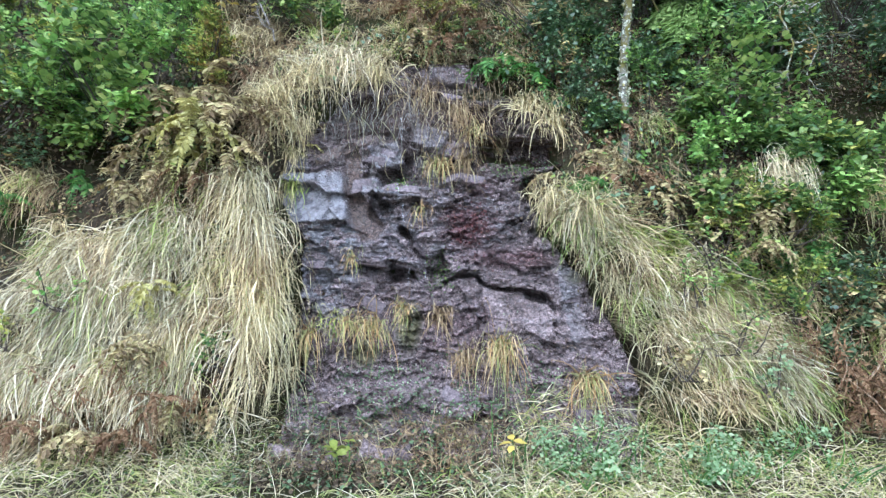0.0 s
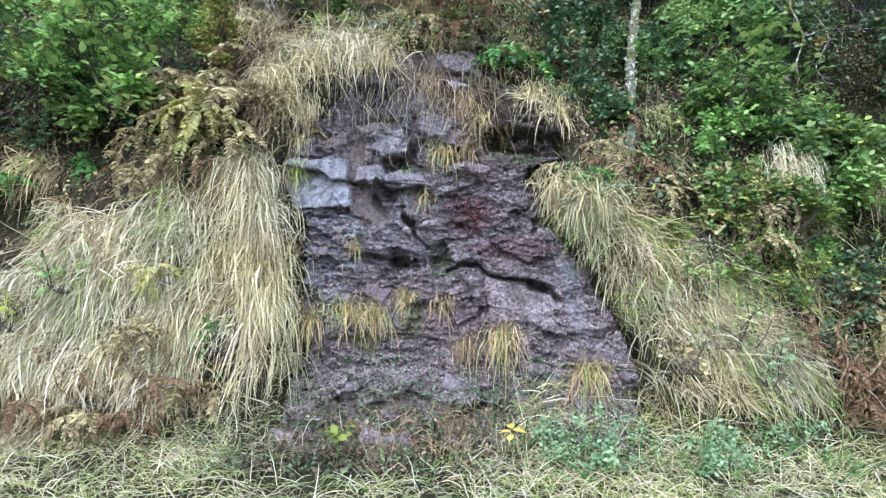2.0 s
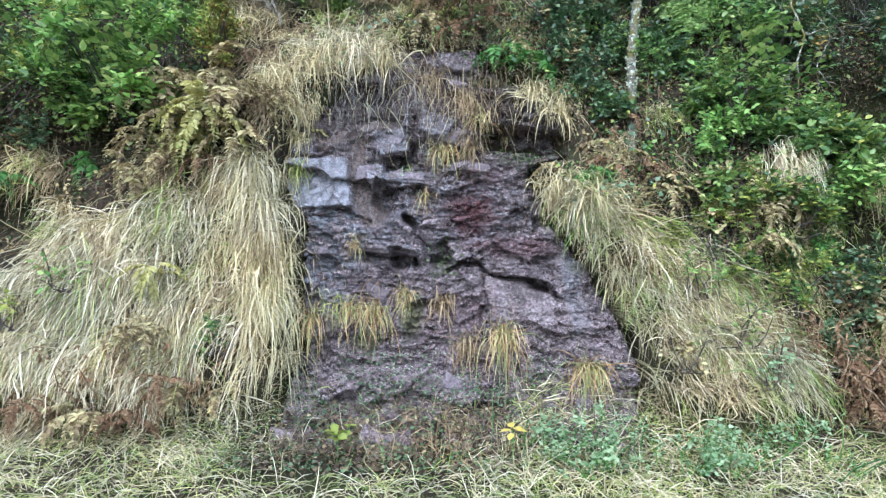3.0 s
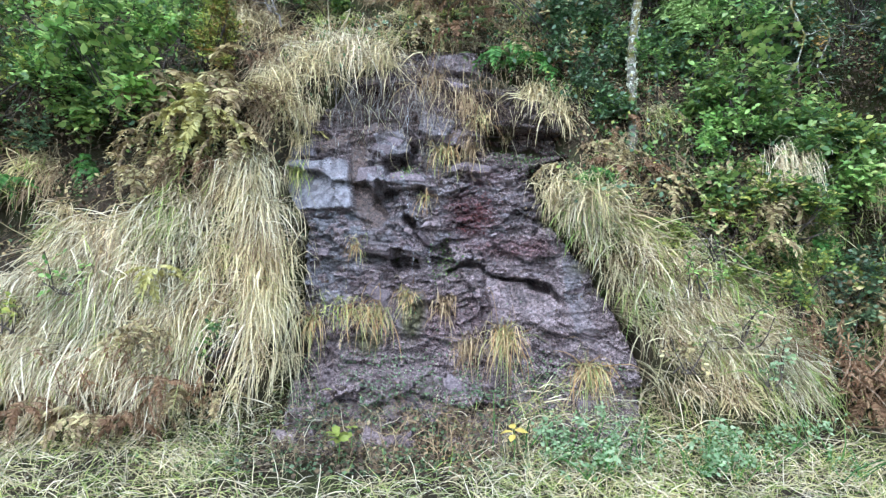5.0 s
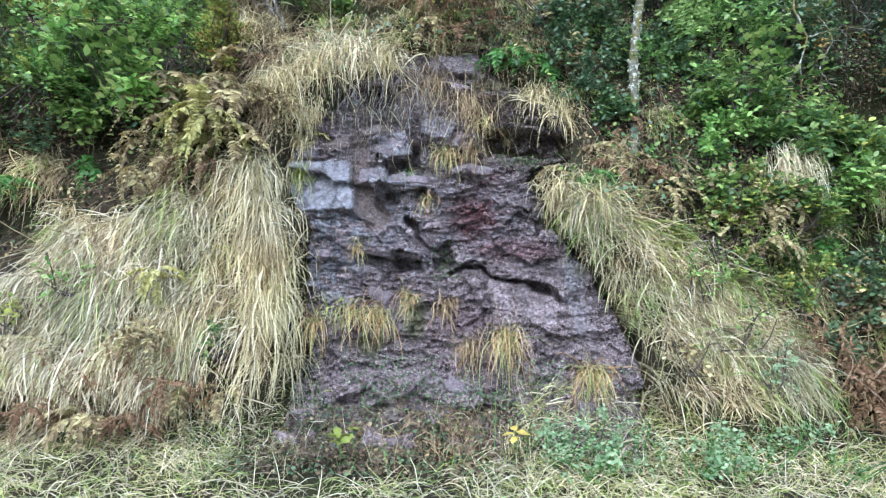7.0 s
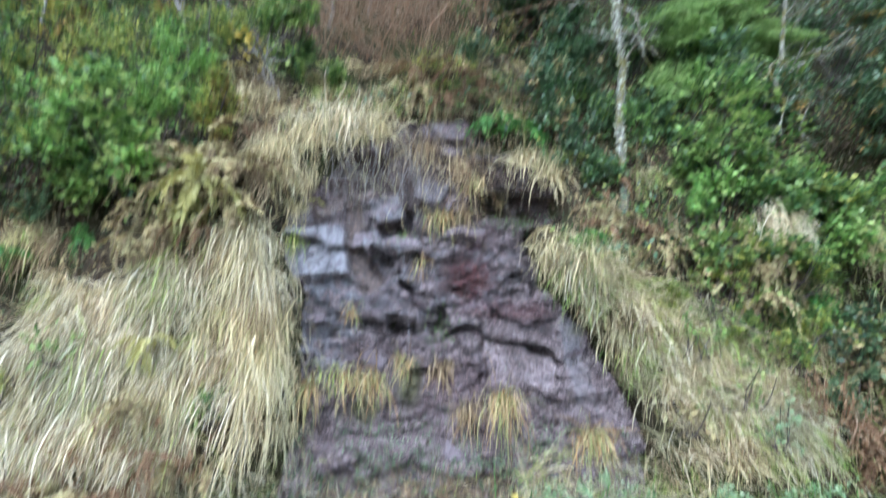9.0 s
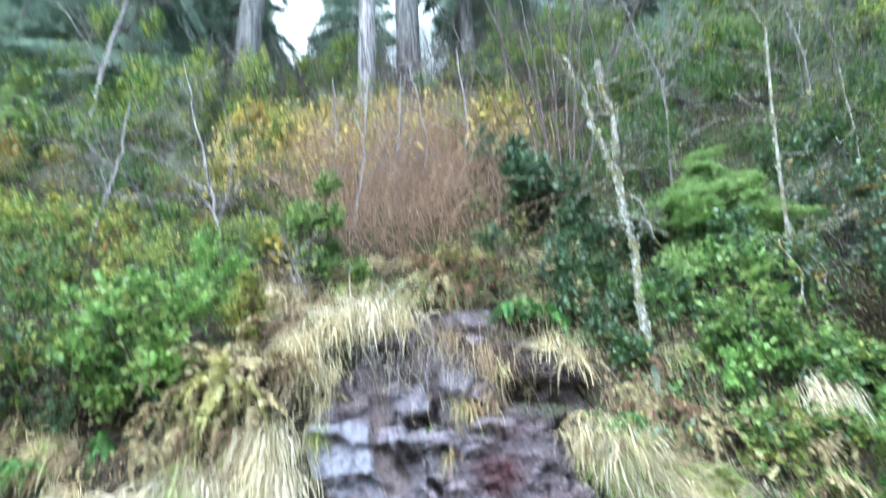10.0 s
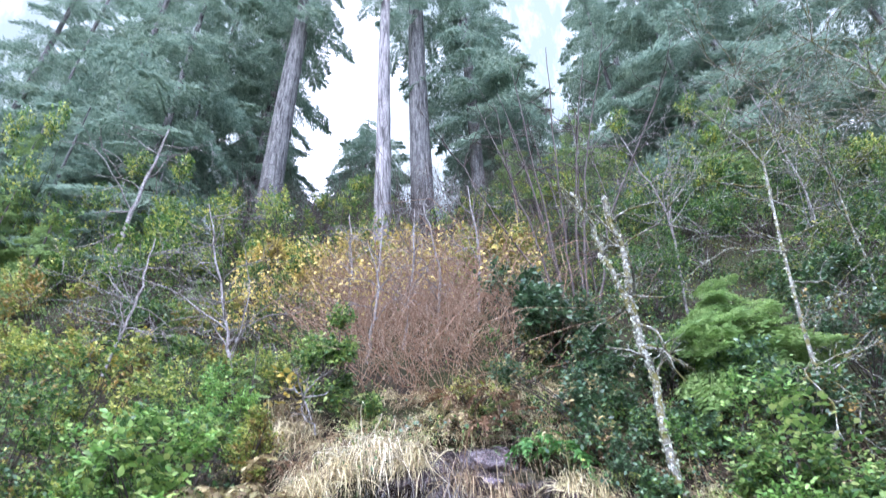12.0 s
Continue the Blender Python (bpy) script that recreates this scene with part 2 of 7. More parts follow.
M = {
    "rock": rock_material(),
    "grey_rock": rock_material("grey_wet_rock", 0.40, (0.17, 0.172, 0.188)),
    "plum_rock": rock_material("plum_wet_rock", 0.8, (0.13, 0.098, 0.108)),
    "soil": soil_material(),
    "straw": leaf_material("straw_grass", [(0, (0.16, 0.12, 0.07)), (0.2, (0.44, 0.37, 0.22)), (0.6, (0.74, 0.66, 0.45)), (0.85, (0.62, 0.54, 0.33)), (1, (0.3, 0.32, 0.13))], 0.55, 0.25, 0.3),
    "pale_straw": leaf_material("pale_straw_grass", [(0, (0.15, 0.11, 0.07)), (0.16, (0.42, 0.35, 0.24)), (0.45, (0.76, 0.68, 0.52)), (0.8, (0.88, 0.81, 0.67)), (0.93, (0.6, 0.52, 0.38)), (1, (0.32, 0.35, 0.17))], 0.55, 0.25, 0.3),
    "rust_grass": leaf_material("rust_tipped_grass", [(0, (0.20, 0.12, 0.065)), (0.28, (0.42, 0.27, 0.13)), (0.5, (0.58, 0.47, 0.29)), (0.72, (0.40, 0.39, 0.19)), (1, (0.20, 0.27, 0.09))], 0.55, 0.25, 0.3),
    "green_grass": leaf_material("green_grass", [(0, (0.15, 0.25, 0.06)), (0.35, (0.32, 0.42, 0.11)), (0.6, (0.50, 0.54, 0.19)), (0.85, (0.66, 0.63, 0.33)), (1, (0.75, 0.70, 0.45))], 0.55, 0.25, 0.3),
    "brown_grass": leaf_material("brown_dead_grass", [(0, (0.15, 0.1, 0.06)), (0.5, (0.3, 0.22, 0.14)), (1, (0.46, 0.38, 0.25))], 0.7, 0.2, 0.2),
    "salal": leaf_material("bright_salal_leaf", [(0, (0.050, 0.11, 0.030)), (0.35, (0.15, 0.25, 0.062)), (0.75, (0.30, 0.42, 0.120)), (1, (0.52, 0.58, 0.22))], 0.32, 0.38, 0.5),
    "salal_single": leaf_material("single_salal_leaf", [(0, (0.050, 0.11, 0.030)), (0.35, (0.15, 0.25, 0.062)), (0.75, (0.30, 0.42, 0.120)), (1, (0.52, 0.58, 0.22))], 0.30, 0.38, 0.5, True),
    "bright_leaf": leaf_material("fresh_lime_leaf", [(0, (0.11, 0.25, 0.06)), (0.5, (0.27, 0.47, 0.12)), (1, (0.48, 0.64, 0.22))], 0.36, 0.42, 0.45),
    "dark_leaf": leaf_material("dark_salal_leaf", [(0, (0.032, 0.072, 0.032)), (0.5, (0.072, 0.142, 0.064)), (0.85, (0.135, 0.22, 0.11)), (1, (0.24, 0.32, 0.19))], 0.28, 0.25, 0.6),
    "small_leaf": leaf_material("huckleberry_leaf", [(0, (0.040, 0.092, 0.028)), (0.5, (0.10, 0.195, 0.053)), (0.85, (0.20, 0.315, 0.088)), (1, (0.34, 0.41, 0.112))], 0.4, 0.38),
    "lime_leaf": leaf_material("yellow_green_leaf", [(0, (0.127, 0.184, 0.040)), (0.45, (0.253, 0.322, 0.069)), (0.8, (0.437, 0.471, 0.115)), (1, (0.690, 0.632, 0.184))], 0.45, 0.38),
    "yellow_leaf": leaf_material("autumn_yellow_leaf", [(0, (0.4, 0.34, 0.08)), (0.5, (0.64, 0.5, 0.12)), (1, (0.76, 0.62, 0.22))], 0.5, 0.3),
    "amber_leaf": leaf_material("amber_shrub_leaf", [(0, (0.16, 0.14, 0.04)), (0.5, (0.3, 0.22, 0.07)), (1, (0.42, 0.28, 0.1))], 0.5, 0.3),
    "withered": leaf_material("withered_fern", [(0, (0.20, 0.135, 0.085)), (0.35, (0.36, 0.275, 0.155)), (0.7, (0.54, 0.45, 0.24)), (1, (0.66, 0.60, 0.33))], 0.65, 0.25, 0.2),
    "pale_fern": leaf_material("yellowing_fern", [(0, (0.4, 0.36, 0.12)), (0.6, (0.58, 0.53, 0.22)), (1, (0.66, 0.6, 0.32))], 0.6, 0.3, 0.2),
    "red_fern": leaf_material("russet_bracken", [(0, (0.14, 0.075, 0.043)), (0.5, (0.25, 0.15, 0.09)), (1, (0.38, 0.26, 0.16))], 0.75, 0.2, 0.2),
    "green_fern": leaf_material("green_fern", [(0.0, (0.061, 0.176, 0.039)), (0.6, (0.131, 0.299, 0.069)), (1.0, (0.246, 0.404, 0.098))], 0.5, 0.3),
    "creeper": leaf_material("creeping_plant", [(0, (0.045, 0.085, 0.035)), (0.6, (0.1, 0.165, 0.08)), (1, (0.19, 0.26, 0.14))], 0.45, 0.25),
    "herb_leaf": leaf_material("bluish_herb_leaf", [(0, (0.16, 0.27, 0.13)), (0.5, (0.28, 0.41, 0.225)), (1, (0.44, 0.55, 0.35))], 0.45, 0.35),
    "red_leaf": leaf_material("red_herb_leaf", [(0.0, (0.06, 0.012, 0.016)), (0.6, (0.13, 0.022, 0.028)), (1.0, (0.20, 0.07, 0.05))], 0.5, 0.25),
    # crest needles paled to grey-green: the mist's haze is put into their colour
    "needles": leaf_material("haze_paled_needles", [(0, (0.15, 0.215, 0.165)), (0.5, (0.235, 0.315, 0.245)), (1, (0.33, 0.41, 0.32))], 0.85, 0.55, 0.15),
    "fresh_needles": leaf_material("hemlock_needles", [(0, (0.16, 0.25, 0.09)), (0.5, (0.28, 0.39, 0.155)), (1, (0.40, 0.50, 0.22))], 0.5, 0.4, 0.3),
    "sapling_needles": leaf_material("sapling_needles", [(0, (0.20, 0.32, 0.10)), (0.5, (0.33, 0.47, 0.17)), (1, (0.46, 0.58, 0.25))], 0.5, 0.45, 0.3),
    "lichen_wood": wood_material("lichen_bark", (0.06, 0.055, 0.042), (0.20, 0.19, 0.145), (0.43, 0.44, 0.36), 0.36, 1.0),
    "twig": wood_material("bare_twig", (0.045, 0.035, 0.030), (0.115, 0.095, 0.080), (0.30, 0.29, 0.25), 0.12),
    "grey_twig": wood_material("grey_twig", (0.11, 0.095, 0.085), (0.24, 0.21, 0.185), (0.36, 0.35, 0.31), 0.4),
    "red_twig": wood_material("russet_twig", (0.13, 0.072, 0.040), (0.36, 0.215, 0.12), (0.46, 0.36, 0.25), 0.4),
    # trunk bark lightened too, with haze in its base colour
    "bark": wood_material("haze_paled_bark", (0.075, 0.073, 0.067), (0.19, 0.184, 0.168), (0.26, 0.268, 0.24), 0.25, 0.0, 0.05),
    "snag": wood_material("weathered_snag", (0.15, 0.135, 0.13), (0.29, 0.27, 0.25), (0.34, 0.34, 0.30), 0.35, 0.0, 0.05),
    "lichen": leaf_material("lichen_tufts", [(0, (0.30, 0.31, 0.24)), (0.5, (0.46, 0.48, 0.39)), (0.85, (0.58, 0.60, 0.50)), (1, (0.36, 0.30, 0.10))], 0.8, 0.2, 0.2),
    "dead_leaf": leaf_material("fallen_leaves", [(0, (0.028, 0.019, 0.014)), (0.5, (0.075, 0.052, 0.036)), (1, (0.19, 0.145, 0.10))], 0.7, 0.1, 0.2),
}


def water_material():
    n = Nodes("running_water")
    p = n.node("ShaderNodeBsdfPrincipled", Base_Color=(0.9, 0.93, 0.95, 1), Roughness=0.08, IOR=1.33)
    p.inputs["Transmission Weight"].default_value = 0.75
    n.tree.links.new(p.outputs[0], n.out.inputs["Surface"])
    return n.mat


def mist_glow_material():
    """Far woods: mist painted as a pale plain glow, thinning into the white sky."""
    n = Nodes("mist_glow_backdrop")
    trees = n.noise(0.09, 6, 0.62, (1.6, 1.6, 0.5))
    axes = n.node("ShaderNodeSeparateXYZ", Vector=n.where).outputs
    # emission whitens like open sky over a clearing beyond the tallest trunks, and upwards
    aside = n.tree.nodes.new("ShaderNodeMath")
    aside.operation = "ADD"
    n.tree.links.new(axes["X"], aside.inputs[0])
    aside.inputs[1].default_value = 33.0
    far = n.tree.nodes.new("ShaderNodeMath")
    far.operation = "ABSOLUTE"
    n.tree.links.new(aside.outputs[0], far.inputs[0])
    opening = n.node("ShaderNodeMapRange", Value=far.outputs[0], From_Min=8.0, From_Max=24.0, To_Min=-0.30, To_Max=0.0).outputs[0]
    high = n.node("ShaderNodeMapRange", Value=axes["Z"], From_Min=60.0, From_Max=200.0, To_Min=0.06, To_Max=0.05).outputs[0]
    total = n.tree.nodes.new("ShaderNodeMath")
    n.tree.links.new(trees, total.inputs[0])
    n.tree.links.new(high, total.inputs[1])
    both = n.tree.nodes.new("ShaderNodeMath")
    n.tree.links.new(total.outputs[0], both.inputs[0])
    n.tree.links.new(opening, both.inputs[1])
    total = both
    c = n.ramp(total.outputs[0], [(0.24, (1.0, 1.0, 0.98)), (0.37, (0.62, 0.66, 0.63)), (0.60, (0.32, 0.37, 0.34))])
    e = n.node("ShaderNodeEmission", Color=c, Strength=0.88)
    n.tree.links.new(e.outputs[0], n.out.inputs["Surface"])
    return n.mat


M["water"] = water_material()
M["mist"] = mist_glow_material()


# ---- tools for building ----
def fast_mesh(name, verts, faces, material, smooth=False):
    """A mesh from arrays; all faces have the same number of corners."""
    verts, faces = np.asarray(verts, np.float32), np.asarray(faces, np.int32)
    me = bpy.data.meshes.new(name)
    count, k = faces.shape
    me.vertices.add(len(verts))
    me.vertices.foreach_set("co", verts.ravel())
    me.loops.add(count * k)
    me.loops.foreach_set("vertex_index", faces.ravel())
    me.polygons.add(count)
    me.polygons.foreach_set("loop_start", np.arange(count, dtype=np.int32) * k)
    if smooth:
        me.polygons.foreach_set("use_smooth", np.ones(count, bool))
    me.update(calc_edges=True)
    me.materials.append(material)
    return me


def part(name, mesh, parent, label="", kind=""):
    ob = new(name, mesh)
    ob.parent = parent
    return tagged(ob, label, kind=kind)


def thing(name, place, label, category, group="", kind=""):
    """An Empty at a thing's base, to hold its parts."""
    ob = new(name)
    ob.empty_display_size = 0.1
    ob.location = place
    return tagged(ob, label, category, group, kind)


def unit(v):
    return v / np.maximum(np.linalg.norm(v, axis=-1, keepdims=True), 1e-9)


def joined(pieces):
    """Joins (verts, faces) pairs."""
    vs, fs, base = [], [], 0
    for v, f in pieces:
        vs.append(v)
        fs.append(np.asarray(f) + base)
        base += len(v)
    return np.concatenate(vs), np.concatenate(fs)


def blades(rng, base, way, length, width, droop, levels=5, keep_off=True, stiff=0.15, tangle=1.0, kinked=0.0):
    """Grass blades that leave their base along way and bend down under their weight."""
    n = len(base)
    s = np.linspace(0, 1, levels)
    down = np.array([0, 0, -1.0])
    pos = [base]
    wig, sway = rng.normal(0, 0.22 * tangle, (n, 3)), rng.normal(0, 0.14 * tangle, (n, 3))
    bent, where = rng.normal(0, 0.75, (n, 3)) * (rng.random((n, 1)) < kinked), rng.uniform(0.2, 0.85, (n, 1))
    for k in range(levels - 1):
        t = (s[k] + s[k + 1]) / 2
        pull = np.clip(t - stiff, 0, 1)[..., None] if np.ndim(t) else max(t - stiff, 0)
        d = unit(way * (1 - 0.55 * t) + down * (droop[:, None] * pull * 2.2) + wig * t + sway * math.sin(5.0 * t) + bent * (where < t))
        pos.append(pos[-1] + d * (length / (levels - 1))[:, None])
    pos = np.stack(pos, 1)
    if keep_off:
        x, z = pos[..., 0], pos[..., 2]
        lift = rng.uniform(0.010, 0.26, (n, 1)) * s
        hi = bank_y(x, np.maximum(z, 0.02)) - lift
        pos[..., 1] = np.where(pos[..., 1] > hi, hi, pos[..., 1])
        pos[..., 2] = np.maximum(pos[..., 2], 0.03 + lift * 0.4)
    side = unit(np.cross(way, rng.normal(0, 1, (n, 3))))
    w = width[:, None] * np.interp(s, [0, 0.25, 0.7, 1], [0.6, 1.0, 0.75, 0.12])
    left, right = pos - side[:, None] * w[..., None] / 2, pos + side[:, None] * w[..., None] / 2
    verts = np.stack([left, right], 2).reshape(-1, 3)
    start = (np.arange(n) * levels * 2)[:, None] + np.arange(levels - 1) * 2
    faces = np.stack([start, start + 1, start + 3, start + 2], -1).reshape(-1, 4)
    return verts, faces


LEAF = np.array([[0, 0, 0], [0.36, 0.28, 0.07], [0.40, 0.62, 0.06], [0, 1, -0.10], [-0.40, 0.62, 0.06], [-0.36, 0.28, 0.07]])
LEAF_FACES = np.array([[0, 1, 2, 3], [0, 3, 4, 5]])


def leaf_set(rng, place, axis, up, length, width):
    """Ovate leaves, folded along the midrib: place, axis and length of each."""
    axis = unit(axis)
    side = unit(np.cross(axis, up))
    up = np.cross(side, axis)
    lx = LEAF[:, 0] * 1.25
    v = place[:, None] + axis[:, None] * (LEAF[:, 1] * 1.0)[None, :, None] * length[:, None, None]
    v = v + side[:, None] * lx[None, :, None] * width[:, None, None] + up[:, None] * LEAF[:, 2][None, :, None] * length[:, None, None]
    f = (np.arange(len(place)) * 6)[:, None, None] + LEAF_FACES
    return v.reshape(-1, 3), f.reshape(-1, 4)


def kite_set(place, axis, up, length, width):
    """Simple pointed sprays, one face each, for needles."""
    axis = unit(axis)
    side = unit(np.cross(axis, up)) * (width / 2)[:, None]
    mid = place + axis * (length * 0.4)[:, None]
    v = np.stack([place, mid + side, place + axis * length[:, None], mid - side], 1)
    return v.reshape(-1, 3), np.arange(len(place) * 4).reshape(-1, 4)


def thorn_set(place, axis, up, length, width):
    """Single three-cornered sprays, for the needles of far trees."""
    axis = unit(axis)
    side = unit(np.cross(axis, up)) * (width / 2)[:, None]
    v = np.stack([place - side, place + side, place + axis * length[:, None]], 1)
    return v.reshape(-1, 3), np.arange(len(place) * 3).reshape(-1, 3)


def tube(points, radii, sides=5):
    """A round branch along points."""
    p, r = np.asarray(points, float), np.asarray(radii, float)
    t = unit(np.gradient(p, axis=0))
    ref = np.array([0.31, 0.87, 0.38])
    a = unit(np.cross(t, ref))
    b = np.cross(t, a)
    ang = np.arange(sides) * 2 * math.pi / sides
    ring = a[:, None] * np.cos(ang)[None, :, None] + b[:, None] * np.sin(ang)[None, :, None]
    v = p[:, None] + ring * r[:, None, None]
    k = np.arange(len(p) - 1)[:, None] * sides
    i, j = np.arange(sides), (np.arange(sides) + 1) % sides
    f = np.stack([k + i, k + j, k + sides + j, k + sides + i], -1)
    return v.reshape(-1, 3), f.reshape(-1, 4)


def sticks(rng, start, end, thick, bend=0.12, levels=4):
    """Many thin three-sided twigs at once."""
    n = len(start)
    s = np.linspace(0, 1, levels)
    length = np.linalg.norm(end - start, axis=1)
    off = rng.normal(0, 1, (n, 3)) * (bend * length)[:, None]
    p = start[:, None] + (end - start)[:, None] * s[None, :, None] + off[:, None] * (4 * s * (1 - s))[None, :, None]
    t = unit(end - start)
    a = unit(np.cross(t, np.array([0.37, 0.61, 0.70])))
    b = np.cross(t, a)
    w = thick[:, None] * np.linspace(1, 0.45, levels)
    ang = np.arange(3) * 2 * math.pi / 3
    ring = a[:, None] * np.cos(ang)[None, :, None] + b[:, None] * np.sin(ang)[None, :, None]
    v = p[:, :, None] + ring[:, None] * w[:, :, None, None]
    base = (np.arange(n) * levels * 3)[:, None, None] + (np.arange(levels - 1) * 3)[None, :, None]
    i, j = np.arange(3), (np.arange(3) + 1) % 3
    f = np.stack([base + i, base + j, base + 3 + j, base + 3 + i], -1)
    return v.reshape(-1, 3), f.reshape(-1, 4)


def spot(x, z, out=0.0):
    """A place on the bank."""
    return np.array([x, float(bank_y(x, z)) - out, z])


# ---- the ground: one sheet from the verge up the bank to the wooded crest ----
def build_ground():
    xs = np.concatenate([[-400, -120, -60, -40], np.arange(-30, -8, 0.6), np.arange(-8, 8, 0.16), np.arange(8, 30.1, 0.6), [40, 60, 120, 400]])
    fine = []
    for k in range(len(PROFILE_Y) - 1):
        steps = max(1, min(24, int(math.hypot(PROFILE_Y[k + 1] - PROFILE_Y[k], PROFILE_Z[k + 1] - PROFILE_Z[k]) / 0.16)))
        fine += [k + i / steps for i in range(steps)]
    fine.append(len(PROFILE_Y) - 1)
    idx = np.arange(len(PROFILE_Y))
    py, pz = np.interp(fine, idx, PROFILE_Y), np.interp(fine, idx, PROFILE_Z)
    X, PY = np.meshgrid(xs, py)
    PZ = np.repeat(pz[:, None], len(xs), 1)
    Y = PY - np.where((PY > 3.6) & (PY < 60), relief(X, PZ), 0)
    Z = PZ + 0.05 * fbm(X * 1.5, PY * 1.5, 3, 71) * ramp(PY, 3.0, 4.2) * (1 - ramp(PY, 4.4, 5))
    Z = Z + 1.2 * fbm(X * 0.15, PY * 0.15, 3, 81) * ramp(PY, 16.5, 22)
    r, c = X.shape
    k = (np.arange(r - 1)[:, None] * c + np.arange(c - 1))
    faces = np.stack([k, k + 1, k + c + 1, k + c], -1).reshape(-1, 4)
    me = fast_mesh("ground", np.stack([X, Y, Z], -1).reshape(-1, 3), faces, M["soil"], True)
    tagged(new("ground", me), "dark soil bank with leaf litter below dense shrubs", "ground", kind="structure")


build_ground()


def cells(x, z, scale, seed, skew=0.0):
    """Broken facets: each cell has its own height and tilt. Returns the height, the closeness to a joint and a number of each cell's own."""
    u, v = (x + skew * z) / scale, z / scale
    iu, iv = np.floor(u), np.floor(v)
    best, second = np.full(u.shape, 9.0), np.full(u.shape, 9.0)
    height, pick = np.zeros(u.shape), np.zeros(u.shape)
    for du in (-1, 0, 1):
        for dv in (-1, 0, 1):
            cu, cv = iu + du, iv + dv
            ax, az = u - cu - hashed(cu, cv, seed), v - cv - hashed(cu, cv, seed + 1)
            d = ax * ax + az * az
            h = hashed(cu, cv, seed + 2) - 0.5 + ax * (hashed(cu, cv, seed + 3) - 0.5) * 1.1 + az * (-0.35 - 0.9 * hashed(cu, cv, seed + 4))
            near = d < best
            second = np.where(near, best, np.minimum(second, d))
            height = np.where(near, h, height)
            pick = np.where(near, hashed(cu, cv, seed + 5), pick)
            best = np.where(near, d, best)
    return height, 1 - ramp(np.sqrt(second) - np.sqrt(best), 0.0, 0.09), pick


def along(x, z, line):
    """Distance to a line of places (across, height)."""
    d = np.full(np.shape(x), 9.0)
    for (ax, az), (bx, bz) in zip(line[:-1], line[1:]):
        lx, lz = bx - ax, bz - az
        t = np.clip(((x - ax) * lx + (z - az) * lz) / (lx * lx + lz * lz), 0, 1)
        d = np.minimum(d, np.hypot(x - ax - t * lx, z - az - t * lz))
    return d


def patch(x, z, cx, cz, rx, rz, edge=0.25, seed=3):
    """A soft-edged, uneven area: 1 inside, 0 outside."""
    d = np.hypot((x - cx) / rx, (z - cz) / rz) + 0.35 * fbm(x * 6, z * 6, 3, seed)
    return 1 - ramp(d, 1 - edge, 1 + edge)


def plate(x, z, cx, cz, hw, hh, turn=0.0, edge=0.08, seed=40):
    """A slab with a nearly straight, chipped outline: 1 inside, 0 outside."""
    c, s = math.cos(radians(turn)), math.sin(radians(turn))
    u, v = (x - cx) * c + (z - cz) * s, -(x - cx) * s + (z - cz) * c
    chip = 0.30 * fbm(x * 6, z * 6, 4, seed, 0.6)
    return 1 - ramp(np.maximum(np.abs(u + 0.15 * v) / hw, np.abs(v) / hh) + chip, 1 - edge, 1 + edge)


def beds(x, z, thick, dip, seed, run=4.0):
    """Broken bedding: thin layers, each cut into lengths that stand out unequally. From -0.5 to 0.5."""
    u = (z - dip * x + 0.25 * thick * fbm(x * 5, z * 5, 2, seed + 9)) / thick
    k = np.floor(u)
    piece = np.floor(x / (run * thick) + 3.0 * hashed(k, k * 0, seed))
    f = u - k
    return hashed(k, piece, seed + 1) - 0.5 - 0.45 * f + 0.25 * (hashed(k, piece, seed + 2) - 0.5) * f


